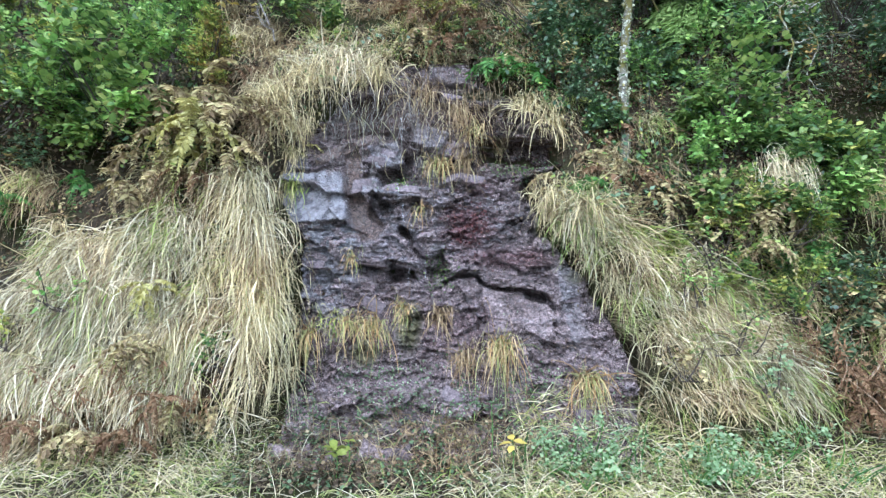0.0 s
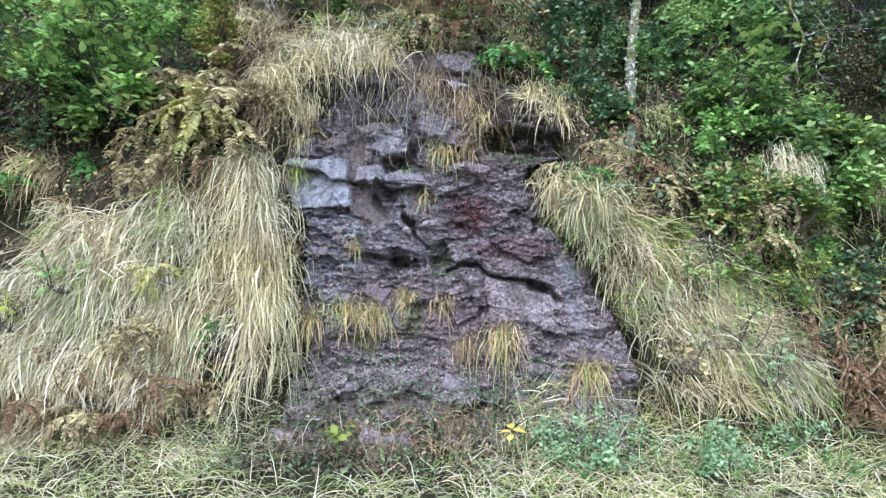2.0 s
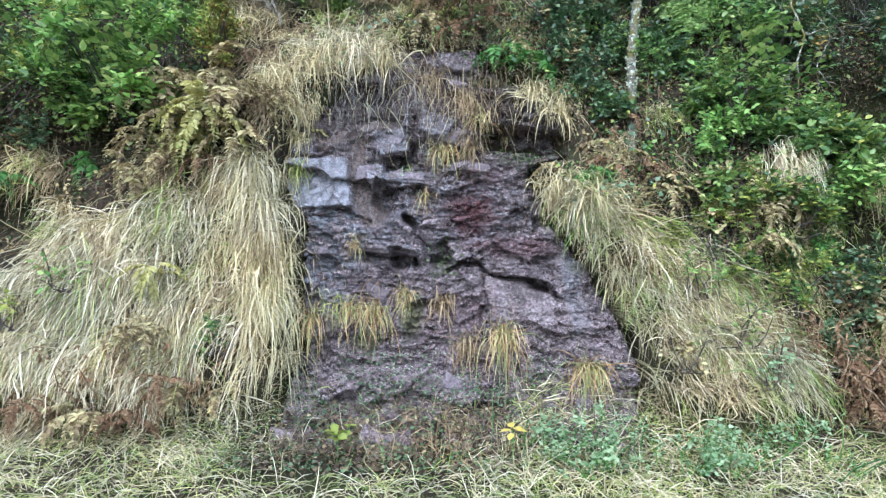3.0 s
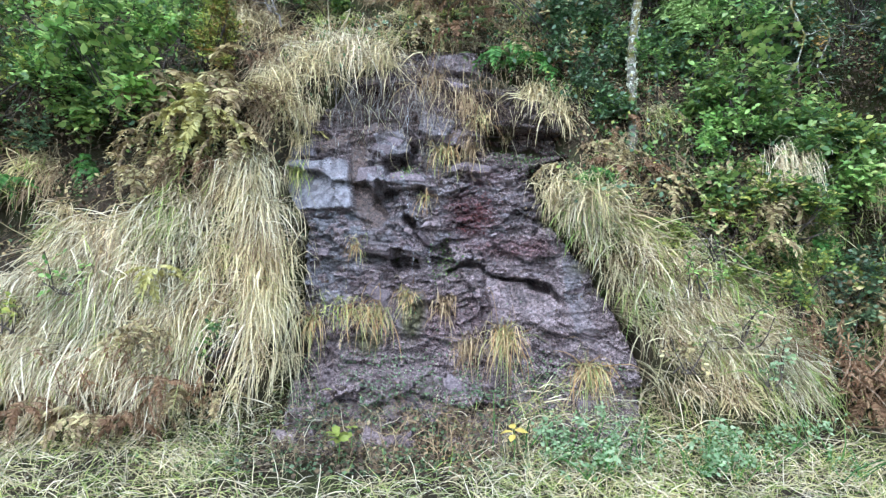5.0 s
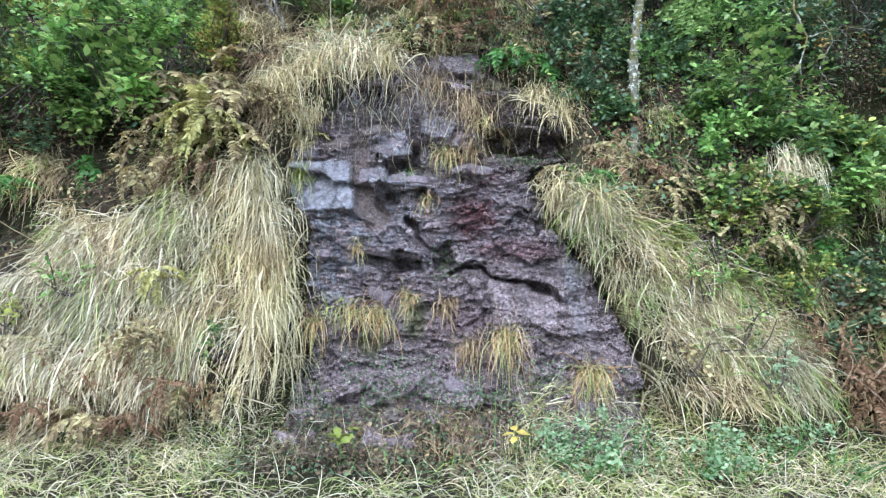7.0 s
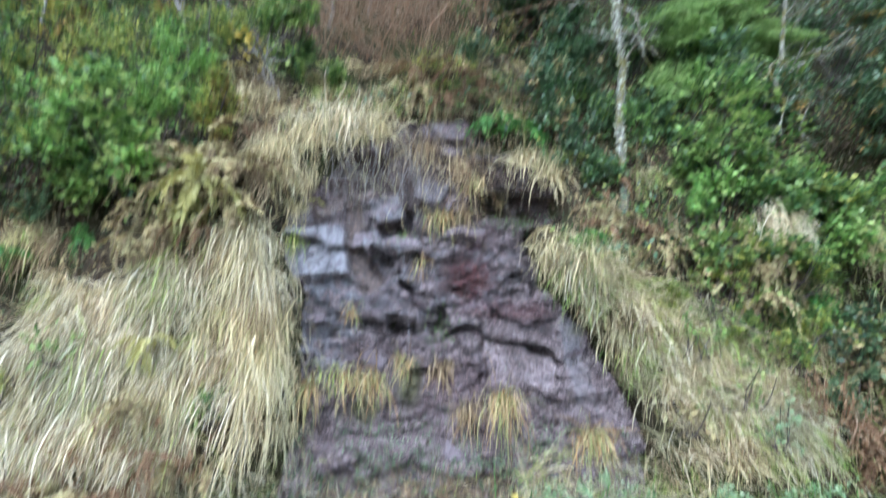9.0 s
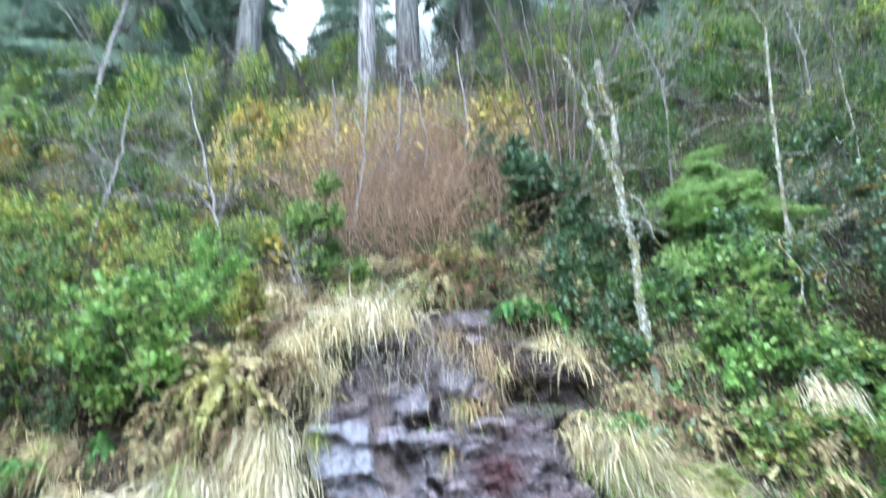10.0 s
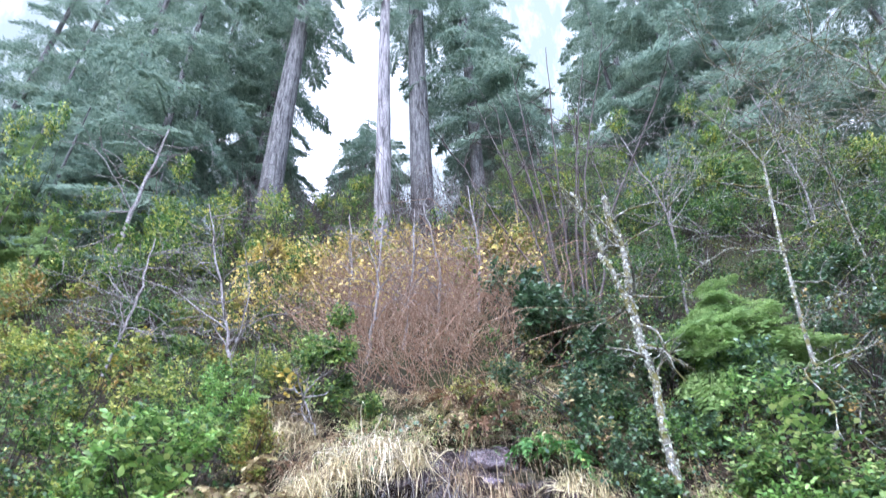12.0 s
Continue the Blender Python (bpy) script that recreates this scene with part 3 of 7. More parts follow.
def build_rock():
    """The seeping rock face, broken along joints and bedding."""
    step = 0.0078
    xs, zs = np.arange(-1.95, 2.15, step), np.arange(-0.05, 4.0, step)
    X, Z = np.meshgrid(xs, zs)
    wx, wz = X + 0.016 * fbm(X * 9, Z * 9, 3, 91, 0.6), Z + 0.016 * fbm(X * 9, Z * 9, 3, 95, 0.6)
    # smooth slabs: the grey slab, the muddy ramp and chute, the plum panel, the seep stripe, the brow
    slab = plate(X, Z, -1.24, 2.19, 0.33, 0.25, 3, 0.05, 41)
    cap = plate(X, Z, -1.50, 2.52, 0.17, 0.075, 8, 0.1, 42)
    mud_ramp = plate(X, Z, -0.92, 2.69, 0.33, 0.05, 23, 0.2, 43)
    chute_line = [(-0.90, 2.64), (-0.86, 2.22), (-0.70, 1.90)]
    chute = 1 - ramp(along(wx, wz, chute_line) - 0.05 * ramp(2.2 - Z, 0, 0.3), 0.055, 0.10)
    panel = plate(X, Z, 0.66, 1.13, 0.31, 0.17, -9, 0.06, 44)
    stripe = patch(X, Z, 1.14, 1.24, 0.14, 0.36, 0.3, 9)
    crown = plate(X, Z, 0.02, 3.62, 0.26, 0.11, -14, 0.1, 45)
    curtain = patch(X, Z, -0.44, 3.25, 0.16, 0.40, 0.3, 14)
    block_a = plate(X, Z, -0.55, 2.62, 0.14, 0.12, 14, 0.06, 46)
    block_b = plate(X, Z, -0.13, 2.79, 0.16, 0.11, -24, 0.06, 47)
    block_d = plate(X, Z, -0.69, 2.30, 0.08, 0.075, 6, 0.1, 48)
    sill = plate(X, Z, -0.42, 2.255, 0.19, 0.045, -3, 0.12, 49)
    blocks = np.clip(block_a + block_b + block_d + sill, 0, 1)
    smooth = np.clip(slab + cap * 0.6 + mud_ramp + chute * 0.9 + panel * 0.85 + stripe * 0.5 + crown * 0.7 + curtain * 0.5 + blocks * 0.75, 0, 1)
    h1, e1, _ = cells(wx, wz * 1.2, 0.46, 101, 0.25)
    h2, e2, own = cells(wx, wz * 1.6, 0.17, 111, -0.3)
    h3, e3, own3 = cells(wx, wz * 1.5, 0.068, 121, 0.1)
    h4, _, _ = cells(wx, wz * 1.4, 0.030, 151, -0.2)
    broken = ramp(fbm(X * 2.2, Z * 2.2, 3, 161), -0.25, 0.3)
    rough = 1 - 0.88 * smooth
    # broad joints, then ever finer broken facets
    out = 0.11 * h1 * (1 - 0.7 * panel) - 0.03 * e1 * broken * rough
    out = out + rough * (0.046 * h2 - 0.022 * e2 * broken + 0.040 * h3 - 0.016 * e3 + 0.038 * h4)
    out = out + 0.10 * fbm(X * 1.3, Z * 1.3, 2, 131) + (0.25 + 0.75 * rough) * 0.028 * fbm(X * 30, Z * 42, 3, 141, 0.75)
    # bedding comes out above the long ledge, in the overhang and along the foot
    bedded = np.clip(patch(X, Z, 0.55, 1.75, 0.60, 0.42, 0.3, 18) + patch(X, Z, 0.65, 2.78, 0.55, 0.28, 0.3, 20) + patch(X, Z, 0.0, 0.45, 1.6, 0.38, 0.3, 22) + 0.35, 0, 1) * rough
    out = out + bedded * (0.034 * beds(X, Z, 0.085, -0.14, 171, 6.0) + 0.018 * beds(X, Z, 0.032, -0.10, 181, 5.0))
    out = out + 0.10 * slab * (1 - (Z - 2.0) * 0.9) + 0.05 * cap + 0.11 * block_a + 0.13 * block_b + 0.07 * block_d + 0.06 * sill + 0.02 * crown
    out = out + 0.05 * mud_ramp - 0.09 * chute
    # the long ledge with its shadowed underside
    ledge = [(0.01, 1.38), (0.15, 1.46), (0.30, 1.45), (0.37, 1.37), (0.52, 1.335), (0.68, 1.33), (0.80, 1.28), (0.93, 1.24), (1.00, 1.17)]
    under = along(wx, wz, ledge)
    lip = along(wx, wz, [(p, q + 0.07) for p, q in ledge])
    out = out + 0.05 * (1 - ramp(lip, 0.03, 0.12)) - 0.24 * (1 - ramp(under, 0.006, 0.012 + 0.020 * broken))
    # the small cave, recesses and the undercut: place, half sizes, turn, depth
    for k, (cx, cz, hw, hh, turn, deep) in enumerate((
        (-0.39, 1.455, 0.12, 0.060, 12, 0.42), (-0.06, 1.53, 0.11, 0.11, 20, 0.24), (-0.50, 2.40, 0.11, 0.075, 8, 0.30), (-0.61, 2.06, 0.11, 0.12, -32, 0.20),
        (0.84, 1.275, 0.10, 0.040, -14, 0.26), (0.80, 2.66, 0.46, 0.12, -3, 0.40), (0.50, 2.78, 0.20, 0.05, -6, 0.18), (-0.62, 1.50, 0.13, 0.06, -10, 0.14), (-1.12, 1.42, 0.12, 0.07, 20, 0.12),
        (-0.95, 3.12, 0.35, 0.13, 0, 0.20), (0.20, 2.28, 0.12, 0.05, -12, 0.10), (-0.35, 2.52, 0.04, 0.10, -10, 0.18), (0.15, 2.45, 0.20, 0.04, -6, 0.12),
    )):
        out = out - deep * plate(wx, wz, cx, cz, hw, hh, turn, 0.14, 60 + k)
    out = out + 0.11 * plate(wx, wz, -0.46, 1.585, 0.26, 0.045, -8, 0.2, 80) + 0.06 * plate(wx, wz, 0.05, 2.36, 0.20, 0.05, 5, 0.2, 81)
    for line, wide, deep in (
        ([(-0.40, 1.89), (-0.30, 1.76), (-0.18, 1.62)], 0.050, 0.30),
        ([(-1.62, 2.44), (-1.3, 2.455), (-0.98, 2.52)], 0.022, 0.12),
        ([(0.32, 1.45), (0.34, 1.25), (0.39, 1.05), (0.36, 0.92)], 0.018, 0.07),
        ([(0.21, 2.05), (0.30, 1.75), (0.33, 1.48)], 0.016, 0.06),
        ([(-1.0, 0.29), (-0.66, 0.27), (-0.30, 0.39), (-0.10, 0.34), (0.20, 0.30), (0.50, 0.29)], 0.050, 0.24),
        ([(0.25, 3.05), (0.62, 3.02), (0.95, 2.96)], 0.028, 0.12),
        ([(0.30, 2.90), (0.65, 2.90), (1.02, 2.84)], 0.026, 0.12),
        ([(-0.30, 3.52), (-0.05, 3.46), (0.25, 3.42)], 0.022, 0.10),
        ([(-1.35, 1.90), (-1.15, 1.86), (-0.95, 1.92), (-0.72, 1.82)], 0.018, 0.06),
        ([(-1.38, 1.20), (-1.05, 1.12), (-0.70, 1.18)], 0.020, 0.07),
        ([(0.55, 0.72), (0.95, 0.60), (1.30, 0.62)], 0.020, 0.06),
        ([(-0.85, 0.62), (-0.40, 0.58), (-0.1, 0.66)], 0.020, 0.06),
    ):
        out = out - deep * (0.5 + 0.7 * broken) * (1 - ramp(along(wx, wz, line), wide * 0.35, wide))
    inside = on_rock(X, Z)
    plain = np.interp(Z, [-0.05, 0.3, 0.6, 1.25, 2.1, 3.0, 3.65, 4.0], [4.42, 4.72, 4.95, 5.25, 5.55, 5.95, 6.45, 6.8])
    Y = plain - 0.16 * fbm(X * 0.9, Z * 0.9, 3, 21) - out + 0.10
    Y = Y + (1 - inside) * 0.55
    r, c = X.shape
    k = (np.arange(r - 1)[:, None] * c + np.arange(c - 1))
    faces = np.stack([k, k + 1, k + c + 1, k + c], -1).reshape(-1, 4)
    me = fast_mesh("rock_face", np.stack([X, Y, Z], -1).reshape(-1, 3), faces, M["rock"], False)
    streaky = ramp(vnoise(X * 16, Z * 2.2, 15), -0.15, 0.3)
    stain_and_light_masks = {
        # grey stone, plus sky sheen and glints painted on slabs and middle facets
        "grey": slab * np.where(own3 > 0.12, 0.95, 0.75) + 0.65 * cap + 0.70 * (block_a + block_b) + 0.45 * (block_d + sill) + stripe * 0.6 * streaky + np.where(own > 0.45, 0.35, 0.05) * crown + curtain * 0.5 * streaky
        + np.where(own3 > 0.45, 0.8, 0.15) * patch(X, Z, -1.12, 1.62, 0.36, 0.50, 0.4, 25) + np.where(own3 > 0.5, 0.45, 0.05) * patch(X, Z, -0.2, 1.95, 0.9, 0.5, 0.3, 23),
        # mud on ramp and chute, brown upper stone, shade painted into the overhang
        "mud_and_shade": chute * 0.95 + mud_ramp * 0.95 + 0.8 * patch(X, Z, -0.85, 2.98, 0.50, 0.28, 0.5, 26) + 0.7 * patch(X, Z, 0.1, 3.22, 0.9, 0.48, 0.5, 38) + patch(X, Z, 0.78, 2.68, 0.5, 0.30, 0.4, 27) * 0.85,
        "red": 0.85 * patch(X, Z, 0.22, 1.92, 0.20, 0.20, 0.6, 28) + 0.65 * patch(X, Z, 0.60, 1.62, 0.38, 0.09, 0.6, 29) + 0.5 * patch(X, Z, 0.34, 2.28, 0.16, 0.10, 0.6, 30) + 0.3 * patch(X, Z, 0.15, 0.95, 0.35, 0.25, 0.6, 36),
        "moss": patch(X, Z, -0.30, 1.00, 0.10, 0.20, 0.5, 31) * 0.85 + patch(X, Z, -0.68, 0.80, 0.12, 0.10, 0.5, 32) * 0.8 + patch(X, Z, 0.95, 1.88, 0.09, 0.10, 0.4, 33) + patch(X, Z, 0.42, 3.32, 0.25, 0.08, 0.5, 34) * 0.8 + patch(X, Z, -1.50, 2.64, 0.14, 0.08, 0.5, 35) + 0.5 * patch(X, Z, 1.18, 1.44, 0.1, 0.06, 0.5, 37),
    }
    for name, values in stain_and_light_masks.items():
        a = me.attributes.new(name, "FLOAT", "POINT")
        a.data.foreach_set("value", np.clip(values, 0, 1).astype(np.float32).ravel())
    face = tagged(new("rock_face", me), "wet purple-brown rock face with ledges, cracks and seeping water", "rock face", kind="structure")
    return face, lambda x, z: float(Y[int(np.clip(round((z + 0.05) / step), 0, r - 1)), int(np.clip(round((x + 1.95) / step), 0, c - 1))])


rock_face, rock_y = build_rock()


def rock_block(seed, x, z, w, h, d, back=12, roll=0, mat="rock", proud=0.12):
    """An angular block of the face: a chipped box, its edges worn, set into the rock."""
    rng = np.random.default_rng(seed)
    bm = bmesh.new()
    for k in range(8):
        p = np.array([k & 1, k >> 1 & 1, k >> 2]) * 2.0 - 1.0 + rng.normal(0, 0.22, 3)
        bm.verts.new((p[0] * w / 2, p[1] * d / 2, p[2] * h / 2))
    for _ in range(4):
        p = unit(rng.normal(0, 1, 3)) * 1.25
        bm.verts.new((p[0] * w / 2, p[1] * d / 2, p[2] * h / 2))
    hull = bmesh.ops.convex_hull(bm, input=bm.verts)
    bmesh.ops.delete(bm, geom=list({g for g in hull["geom_interior"] + hull["geom_unused"] if isinstance(g, bmesh.types.BMVert)}), context="VERTS")
    bmesh.ops.bevel(bm, geom=list(bm.edges), offset=0.004, segments=1, affect="EDGES")
    me = bpy.data.meshes.new("rock_block")
    bm.transform(pose(x, rock_y(x, z) + d * (0.5 - proud), z, -back, roll, rng.uniform(-14, 14)))
    bm.to_mesh(me)
    bm.free()
    me.materials.append(M[mat])
    part("rock_block", me, rock_face)


BLOCKS = [
    # across, height, width, height, depth, lean back, roll, stone
    (-0.42, 2.26, 0.30, 0.07, 0.12, 20, 2, "plum_rock"), (-0.02, 2.66, 0.16, 0.12, 0.12, 14, 20, "plum_rock"),
    (-0.62, 1.58, 0.22, 0.08, 0.12, 14, 8, "plum_rock"), (-0.34, 1.56, 0.22, 0.08, 0.12, 10, 6, "plum_rock"),
    (-0.20, 1.70, 0.20, 0.10, 0.12, 14, 40, "plum_rock"), (0.28, 2.36, 0.22, 0.09, 0.12, 22, 12, "plum_rock"),
]


def build_blocks():
    for k, (x, z, w, h, d, back, roll, mat) in enumerate(BLOCKS):
        rock_block(150 + k, x, z, w, h, d, back, roll, mat, 0.05)
    rng = np.random.default_rng(149)
    for k in range(36):
        z = rng.uniform(0.1, 3.3)
        x = rng.uniform(float(rock_left(z)) + 0.15, float(rock_right(z)) - 0.15)
        s = rng.uniform(0.06, 0.16)
        if (-1.65 < x < -0.80 and 1.88 < z < 2.65) or (0.25 < x < 1.05 and 0.90 < z < 1.35):
            continue
        rock_block(1500 + k, x, z, s * rng.uniform(1, 2.2), s * rng.uniform(0.5, 0.9), s, rng.uniform(-5, 28), rng.uniform(-25, 25), ("rock", "plum_rock")[k % 2], 0.02)
    for k in range(24):
        x = rng.uniform(-1.5, 0.6)
        s = rng.uniform(0.05, 0.15)
        rock_block(1560 + k, x, rng.uniform(0.02, 0.14), s * 1.6, s, s * 1.2, 10, rng.uniform(-30, 30), "rock", 0.6)


build_blocks()


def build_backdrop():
    """Glowing shell behind the crest, painted as misty far woods."""
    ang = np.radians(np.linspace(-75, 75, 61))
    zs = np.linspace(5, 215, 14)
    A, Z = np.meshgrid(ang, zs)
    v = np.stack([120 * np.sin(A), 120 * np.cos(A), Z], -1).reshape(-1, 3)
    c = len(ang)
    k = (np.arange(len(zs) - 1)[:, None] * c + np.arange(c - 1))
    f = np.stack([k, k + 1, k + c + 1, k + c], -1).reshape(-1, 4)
    tagged(new("backdrop", fast_mesh("backdrop", v, f, M["mist"])), "glowing backdrop painted as pale misty woods far behind the crest", "backdrop", kind="structure")


build_backdrop()


# ---- grass ----
def tuft_mesh(rng, n, reach, width, place, mat, fan=0.9, rise=0.55, droop=(0.35, 1.7), spread=0.06, keep_off=True):
    """One tussock: blades that rise out of a crown and hang over."""
    base = np.asarray(place) + rng.normal(0, 1, (n, 3)) * np.array([spread, 0.02, spread * 0.5])
    way = np.stack([rng.normal(0, fan * 0.75, n), -rng.uniform(0.1, 1.0, n), rng.normal(rise, 0.5, n)], 1)
    length = reach * rng.uniform(0.25, 1.2, n)
    return blades(rng, base, unit(way), length, width * rng.uniform(0.6, 1.3, n), rng.uniform(*droop, n), 6, keep_off)


def grass_tuft(seed, x, z, n, reach, mat, label, fan=0.9, spread=0.06, rise=0.55, out=0.0, group="grass tufts on the rock face", width=0.011):
    rng = np.random.default_rng(seed)
    y = min(rock_y(x, z), float(bank_y(x, z))) if -1.5 < x < 1.8 and z < 3.6 else float(bank_y(x, z))
    v, f = tuft_mesh(rng, n, reach, width, (0, 0, 0), mat, fan, rise, spread=spread, keep_off=False)
    # hold the blades off the face behind them
    p = np.array([x, y - 0.02 - out, z])
    w = v + p
    near = np.array([min(rock_y(a, b), 99) if -1.5 < a < 1.8 and b < 3.6 else 99 for a, _, b in w[::2]])
    near = np.minimum(np.repeat(near, 2), bank_y(w[:, 0], np.maximum(w[:, 2], 0.02)))
    w[:, 1] = np.minimum(w[:, 1], near - 0.012)
    ob = tagged(new("grass_tuft", fast_mesh("grass_tuft", w - p, f, M[mat])), label, "grass", group)
    ob.location = p
    return ob


TUFTS = [
    # across, height, blades, length, colour, fan, spread, label
    (-1.14, 0.98, 90, 0.40, "rust_grass", 0.7, 0.04, "yellowing grass tuft drooping over wet rock"),
    (-0.78, 1.06, 110, 0.42, "rust_grass", 0.8, 0.06, "wide rust-tipped grass tuft on a rock shelf"),
    (-0.58, 1.03, 90, 0.38, "rust_grass", 0.8, 0.05, "rust-orange grass tuft hanging from a rock shelf"),
    (-0.98, 1.12, 36, 0.26, "green_grass", 0.9, 0.10, "green grass tuft along a rock shelf"),
    (-0.37, 1.17, 80, 0.34, "rust_grass", 0.6, 0.04, "small straw and green grass tuft above moss"),
    (-0.02, 1.10, 70, 0.34, "brown_grass", 0.5, 0.05, "sparse brown grass tuft on bare rock"),
    (0.20, 0.78, 90, 0.40, "brown_grass", 0.7, 0.06, "brown withered grass tuft on the rock"),
    (0.50, 0.84, 170, 0.56, "rust_grass", 0.35, 0.045, "dense orange grass tussock sweeping down the rock"),
    (1.20, 0.60, 170, 0.48, "rust_grass", 0.7, 0.045, "straw-coloured grass tussock with a green heart"),
    (0.58, 0.12, 90, 0.32, "straw", 0.6, 0.06, "straw grass tuft at the foot of the rock"),
    (-0.82, 1.62, 45, 0.26, "rust_grass", 0.5, 0.03, "small yellow-green grass tuft in a crack"),
    (-0.22, 2.10, 40, 0.30, "rust_grass", 0.4, 0.03, "thin yellow grass tuft on dark rock"),
    (-0.02, 2.52, 120, 0.36, "rust_grass", 0.8, 0.07, "orange and green grass tuft on a ledge"),
    (0.22, 2.58, 70, 0.40, "brown_grass", 0.5, 0.04, "tan grass tuft hanging off a ledge"),
    (-1.38, 2.92, 140, 0.46, "straw", 0.7, 0.06, "straw and green tussock beside the rock edge"),
    (-1.46, 2.62, 80, 0.40, "straw", 0.5, 0.05, "straw tuft hanging beside the rock edge"),
    (-1.44, 2.30, 70, 0.36, "green_grass", 0.5, 0.05, "green tuft hanging beside the rock edge"),
    (-0.22, 3.36, 110, 0.52, "brown_grass", 0.8, 0.08, "withered brown grass hanging over the rock brow"),
    (0.18, 3.12, 110, 0.50, "brown_grass", 0.7, 0.08, "tangled brown grass hanging down the upper rock"),
    (0.30, 2.90, 70, 0.45, "rust_grass", 0.5, 0.05, "long thin tan grass strands on the upper rock"),
    (0.98, 2.08, 150, 0.36, "straw", 0.5, 0.05, "pale straw tussock on a mossy knob"),
    (1.30, 1.62, 60, 0.26, "brown_grass", 0.7, 0.06, "withered grass at the rock's edge"),
    (0.62, 2.75, 40, 0.22, "straw", 0.7, 0.03, "small straw tuft under the overhang"),
    (0.12, 0.16, 50, 0.30, "brown_grass", 0.6, 0.05, "dead grass at the foot of the rock"),
]


def build_tufts():
    for k, (x, z, n, reach, mat, fan, spread, label) in enumerate(TUFTS):
        grass_tuft(300 + k, x, z, n, reach, mat, label, fan * 0.55, spread, 0.2, width=0.0075)
    # the big tussocks that crown the rock
    for k, (x, z, n, reach, mat, spread, label) in enumerate((
        (-1.38, 3.42, 240, 0.62, "straw", 0.10, "large pale straw tussock crowning the rock"),
        (-1.08, 3.58, 320, 0.62, "pale_straw", 0.13, "thick pale straw tussock overhanging the rock face"),
        (-0.74, 3.52, 260, 0.58, "straw", 0.10, "drooping straw tussock on the rock's brow"),
        (-1.62, 3.15, 160, 0.50, "straw", 0.10, "straw tussock below the shrubs"),
        (0.86, 3.16, 170, 0.50, "straw", 0.07, "straw tussock hanging over a dark overhang"),
        (1.12, 2.98, 200, 0.52, "straw", 0.06, "long straw tussock over a dark overhang"),
        (1.05, 2.20, 110, 0.46, "straw", 0.09, "fanned straw tussock beside the rock"),
        (1.30, 2.05, 120, 0.52, "straw", 0.12, "straw tussock spilling down the bank"),
        (3.02, 2.50, 520, 0.44, "pale_straw", 0.10, "pale grey straw tussock hanging from a shelf"),
        (3.85, 2.30, 150, 0.35, "straw", 0.12, "pale straw tussock between shrubs"),
        (-2.25, 4.00, 150, 0.55, "straw", 0.16, "dry straw tussock below the thicket"),
        (-2.45, 4.40, 130, 0.5, "brown_grass", 0.16, "dry straw tussock below the thicket"),
    )):
        grass_tuft(400 + k, x, z, n, reach, mat, label, 0.12 if x > 2.8 else 0.8, spread, -0.7 if x > 2.8 else 0.6, 0.30 if x > 2.8 else 0.04, "large tussocks round the rock face", 0.006 if x > 2.8 else 0.010)


build_tufts()


def hanging_grass(name, seed, clumps, inside, mats, label, reach=(0.5, 1.1), per=85, lean=0.0, tangle=1.0, broad=1.0, droop=(0.5, 2.4), tight=0.055, loose=0.32, gaps=0.0, rise=0.15, kinked=0.0, sway=0.40):
    """Long dry grass that hangs down the bank, clump by clump; inside(x, z) says where it grows."""
    rng = np.random.default_rng(seed)
    parts = {m: [] for m, _ in mats}
    keys, share = [m for m, _ in mats], np.array([s for _, s in mats])
    made = 0
    while made < clumps:
        x, z = inside(rng)
        if gaps and float(vnoise(x * 2.6, z * 2.2, seed)) + 0.5 * float(vnoise(x * 6, z * 5, seed + 1)) < rng.uniform(-0.5, gaps - 0.5):
            continue
        n = int(per * rng.uniform(0.4, 1.5))
        m = keys[rng.choice(len(keys), p=share / share.sum())]
        base = np.stack([rng.normal(x, tight, n), np.zeros(n), rng.normal(z, 0.035, n)], 1)
        base[:, 2] = np.maximum(base[:, 2], 0.05)
        base[:, 1] = bank_y(base[:, 0], base[:, 2]) - rng.uniform(0.0, 0.08, n)
        tilt = rng.normal(lean, sway)
        way = unit(np.stack([rng.normal(tilt, loose, n), -rng.uniform(0.15, 1.0, n), rng.normal(rng.normal(rise, 0.25), 0.35, n)], 1))
        length = rng.uniform(*reach) * rng.uniform(0.35, 1.15, n)
        parts[m].append(blades(rng, base, way, length, rng.uniform(0.004, 0.0115, n) * broad, rng.uniform(*droop, n), 6, tangle=tangle, kinked=kinked))
        made += 1
    for m, pieces in parts.items():
        if pieces:
            v, f = joined(pieces)
            tagged(new(name, fast_mesh(name, v, f, M[m])), label, "grass", kind="stuff")


def left_field(rng):
    while True:
        x, z = rng.uniform(-5.2, -1.48), rng.uniform(0.25, 2.35)
        top = 1.98 + 0.60 * float(vnoise(x * 1.7, 3.3, 77)) - 0.18 * max(0, -x - 3.3)
        gap = ((x + 3.95) / 0.48) ** 2 + ((z - 1.98) / 0.42) ** 2
        low = 0.55 + 0.55 * float(ramp(x, -2.3, -1.6))
        if z < top and gap > 1 and not (x < -3.5 and z > 1.35) and (z > low or rng.random() < 0.12):
            return x, z


def left_edge(rng):
    z = rng.uniform(0.55, 2.4)
    return rng.normal(-1.47 - 0.20 * float(ramp(z, 1.5, 2.1)) + 0.16 * float(vnoise(z * 2.6, 1.7, 78)), 0.09), z


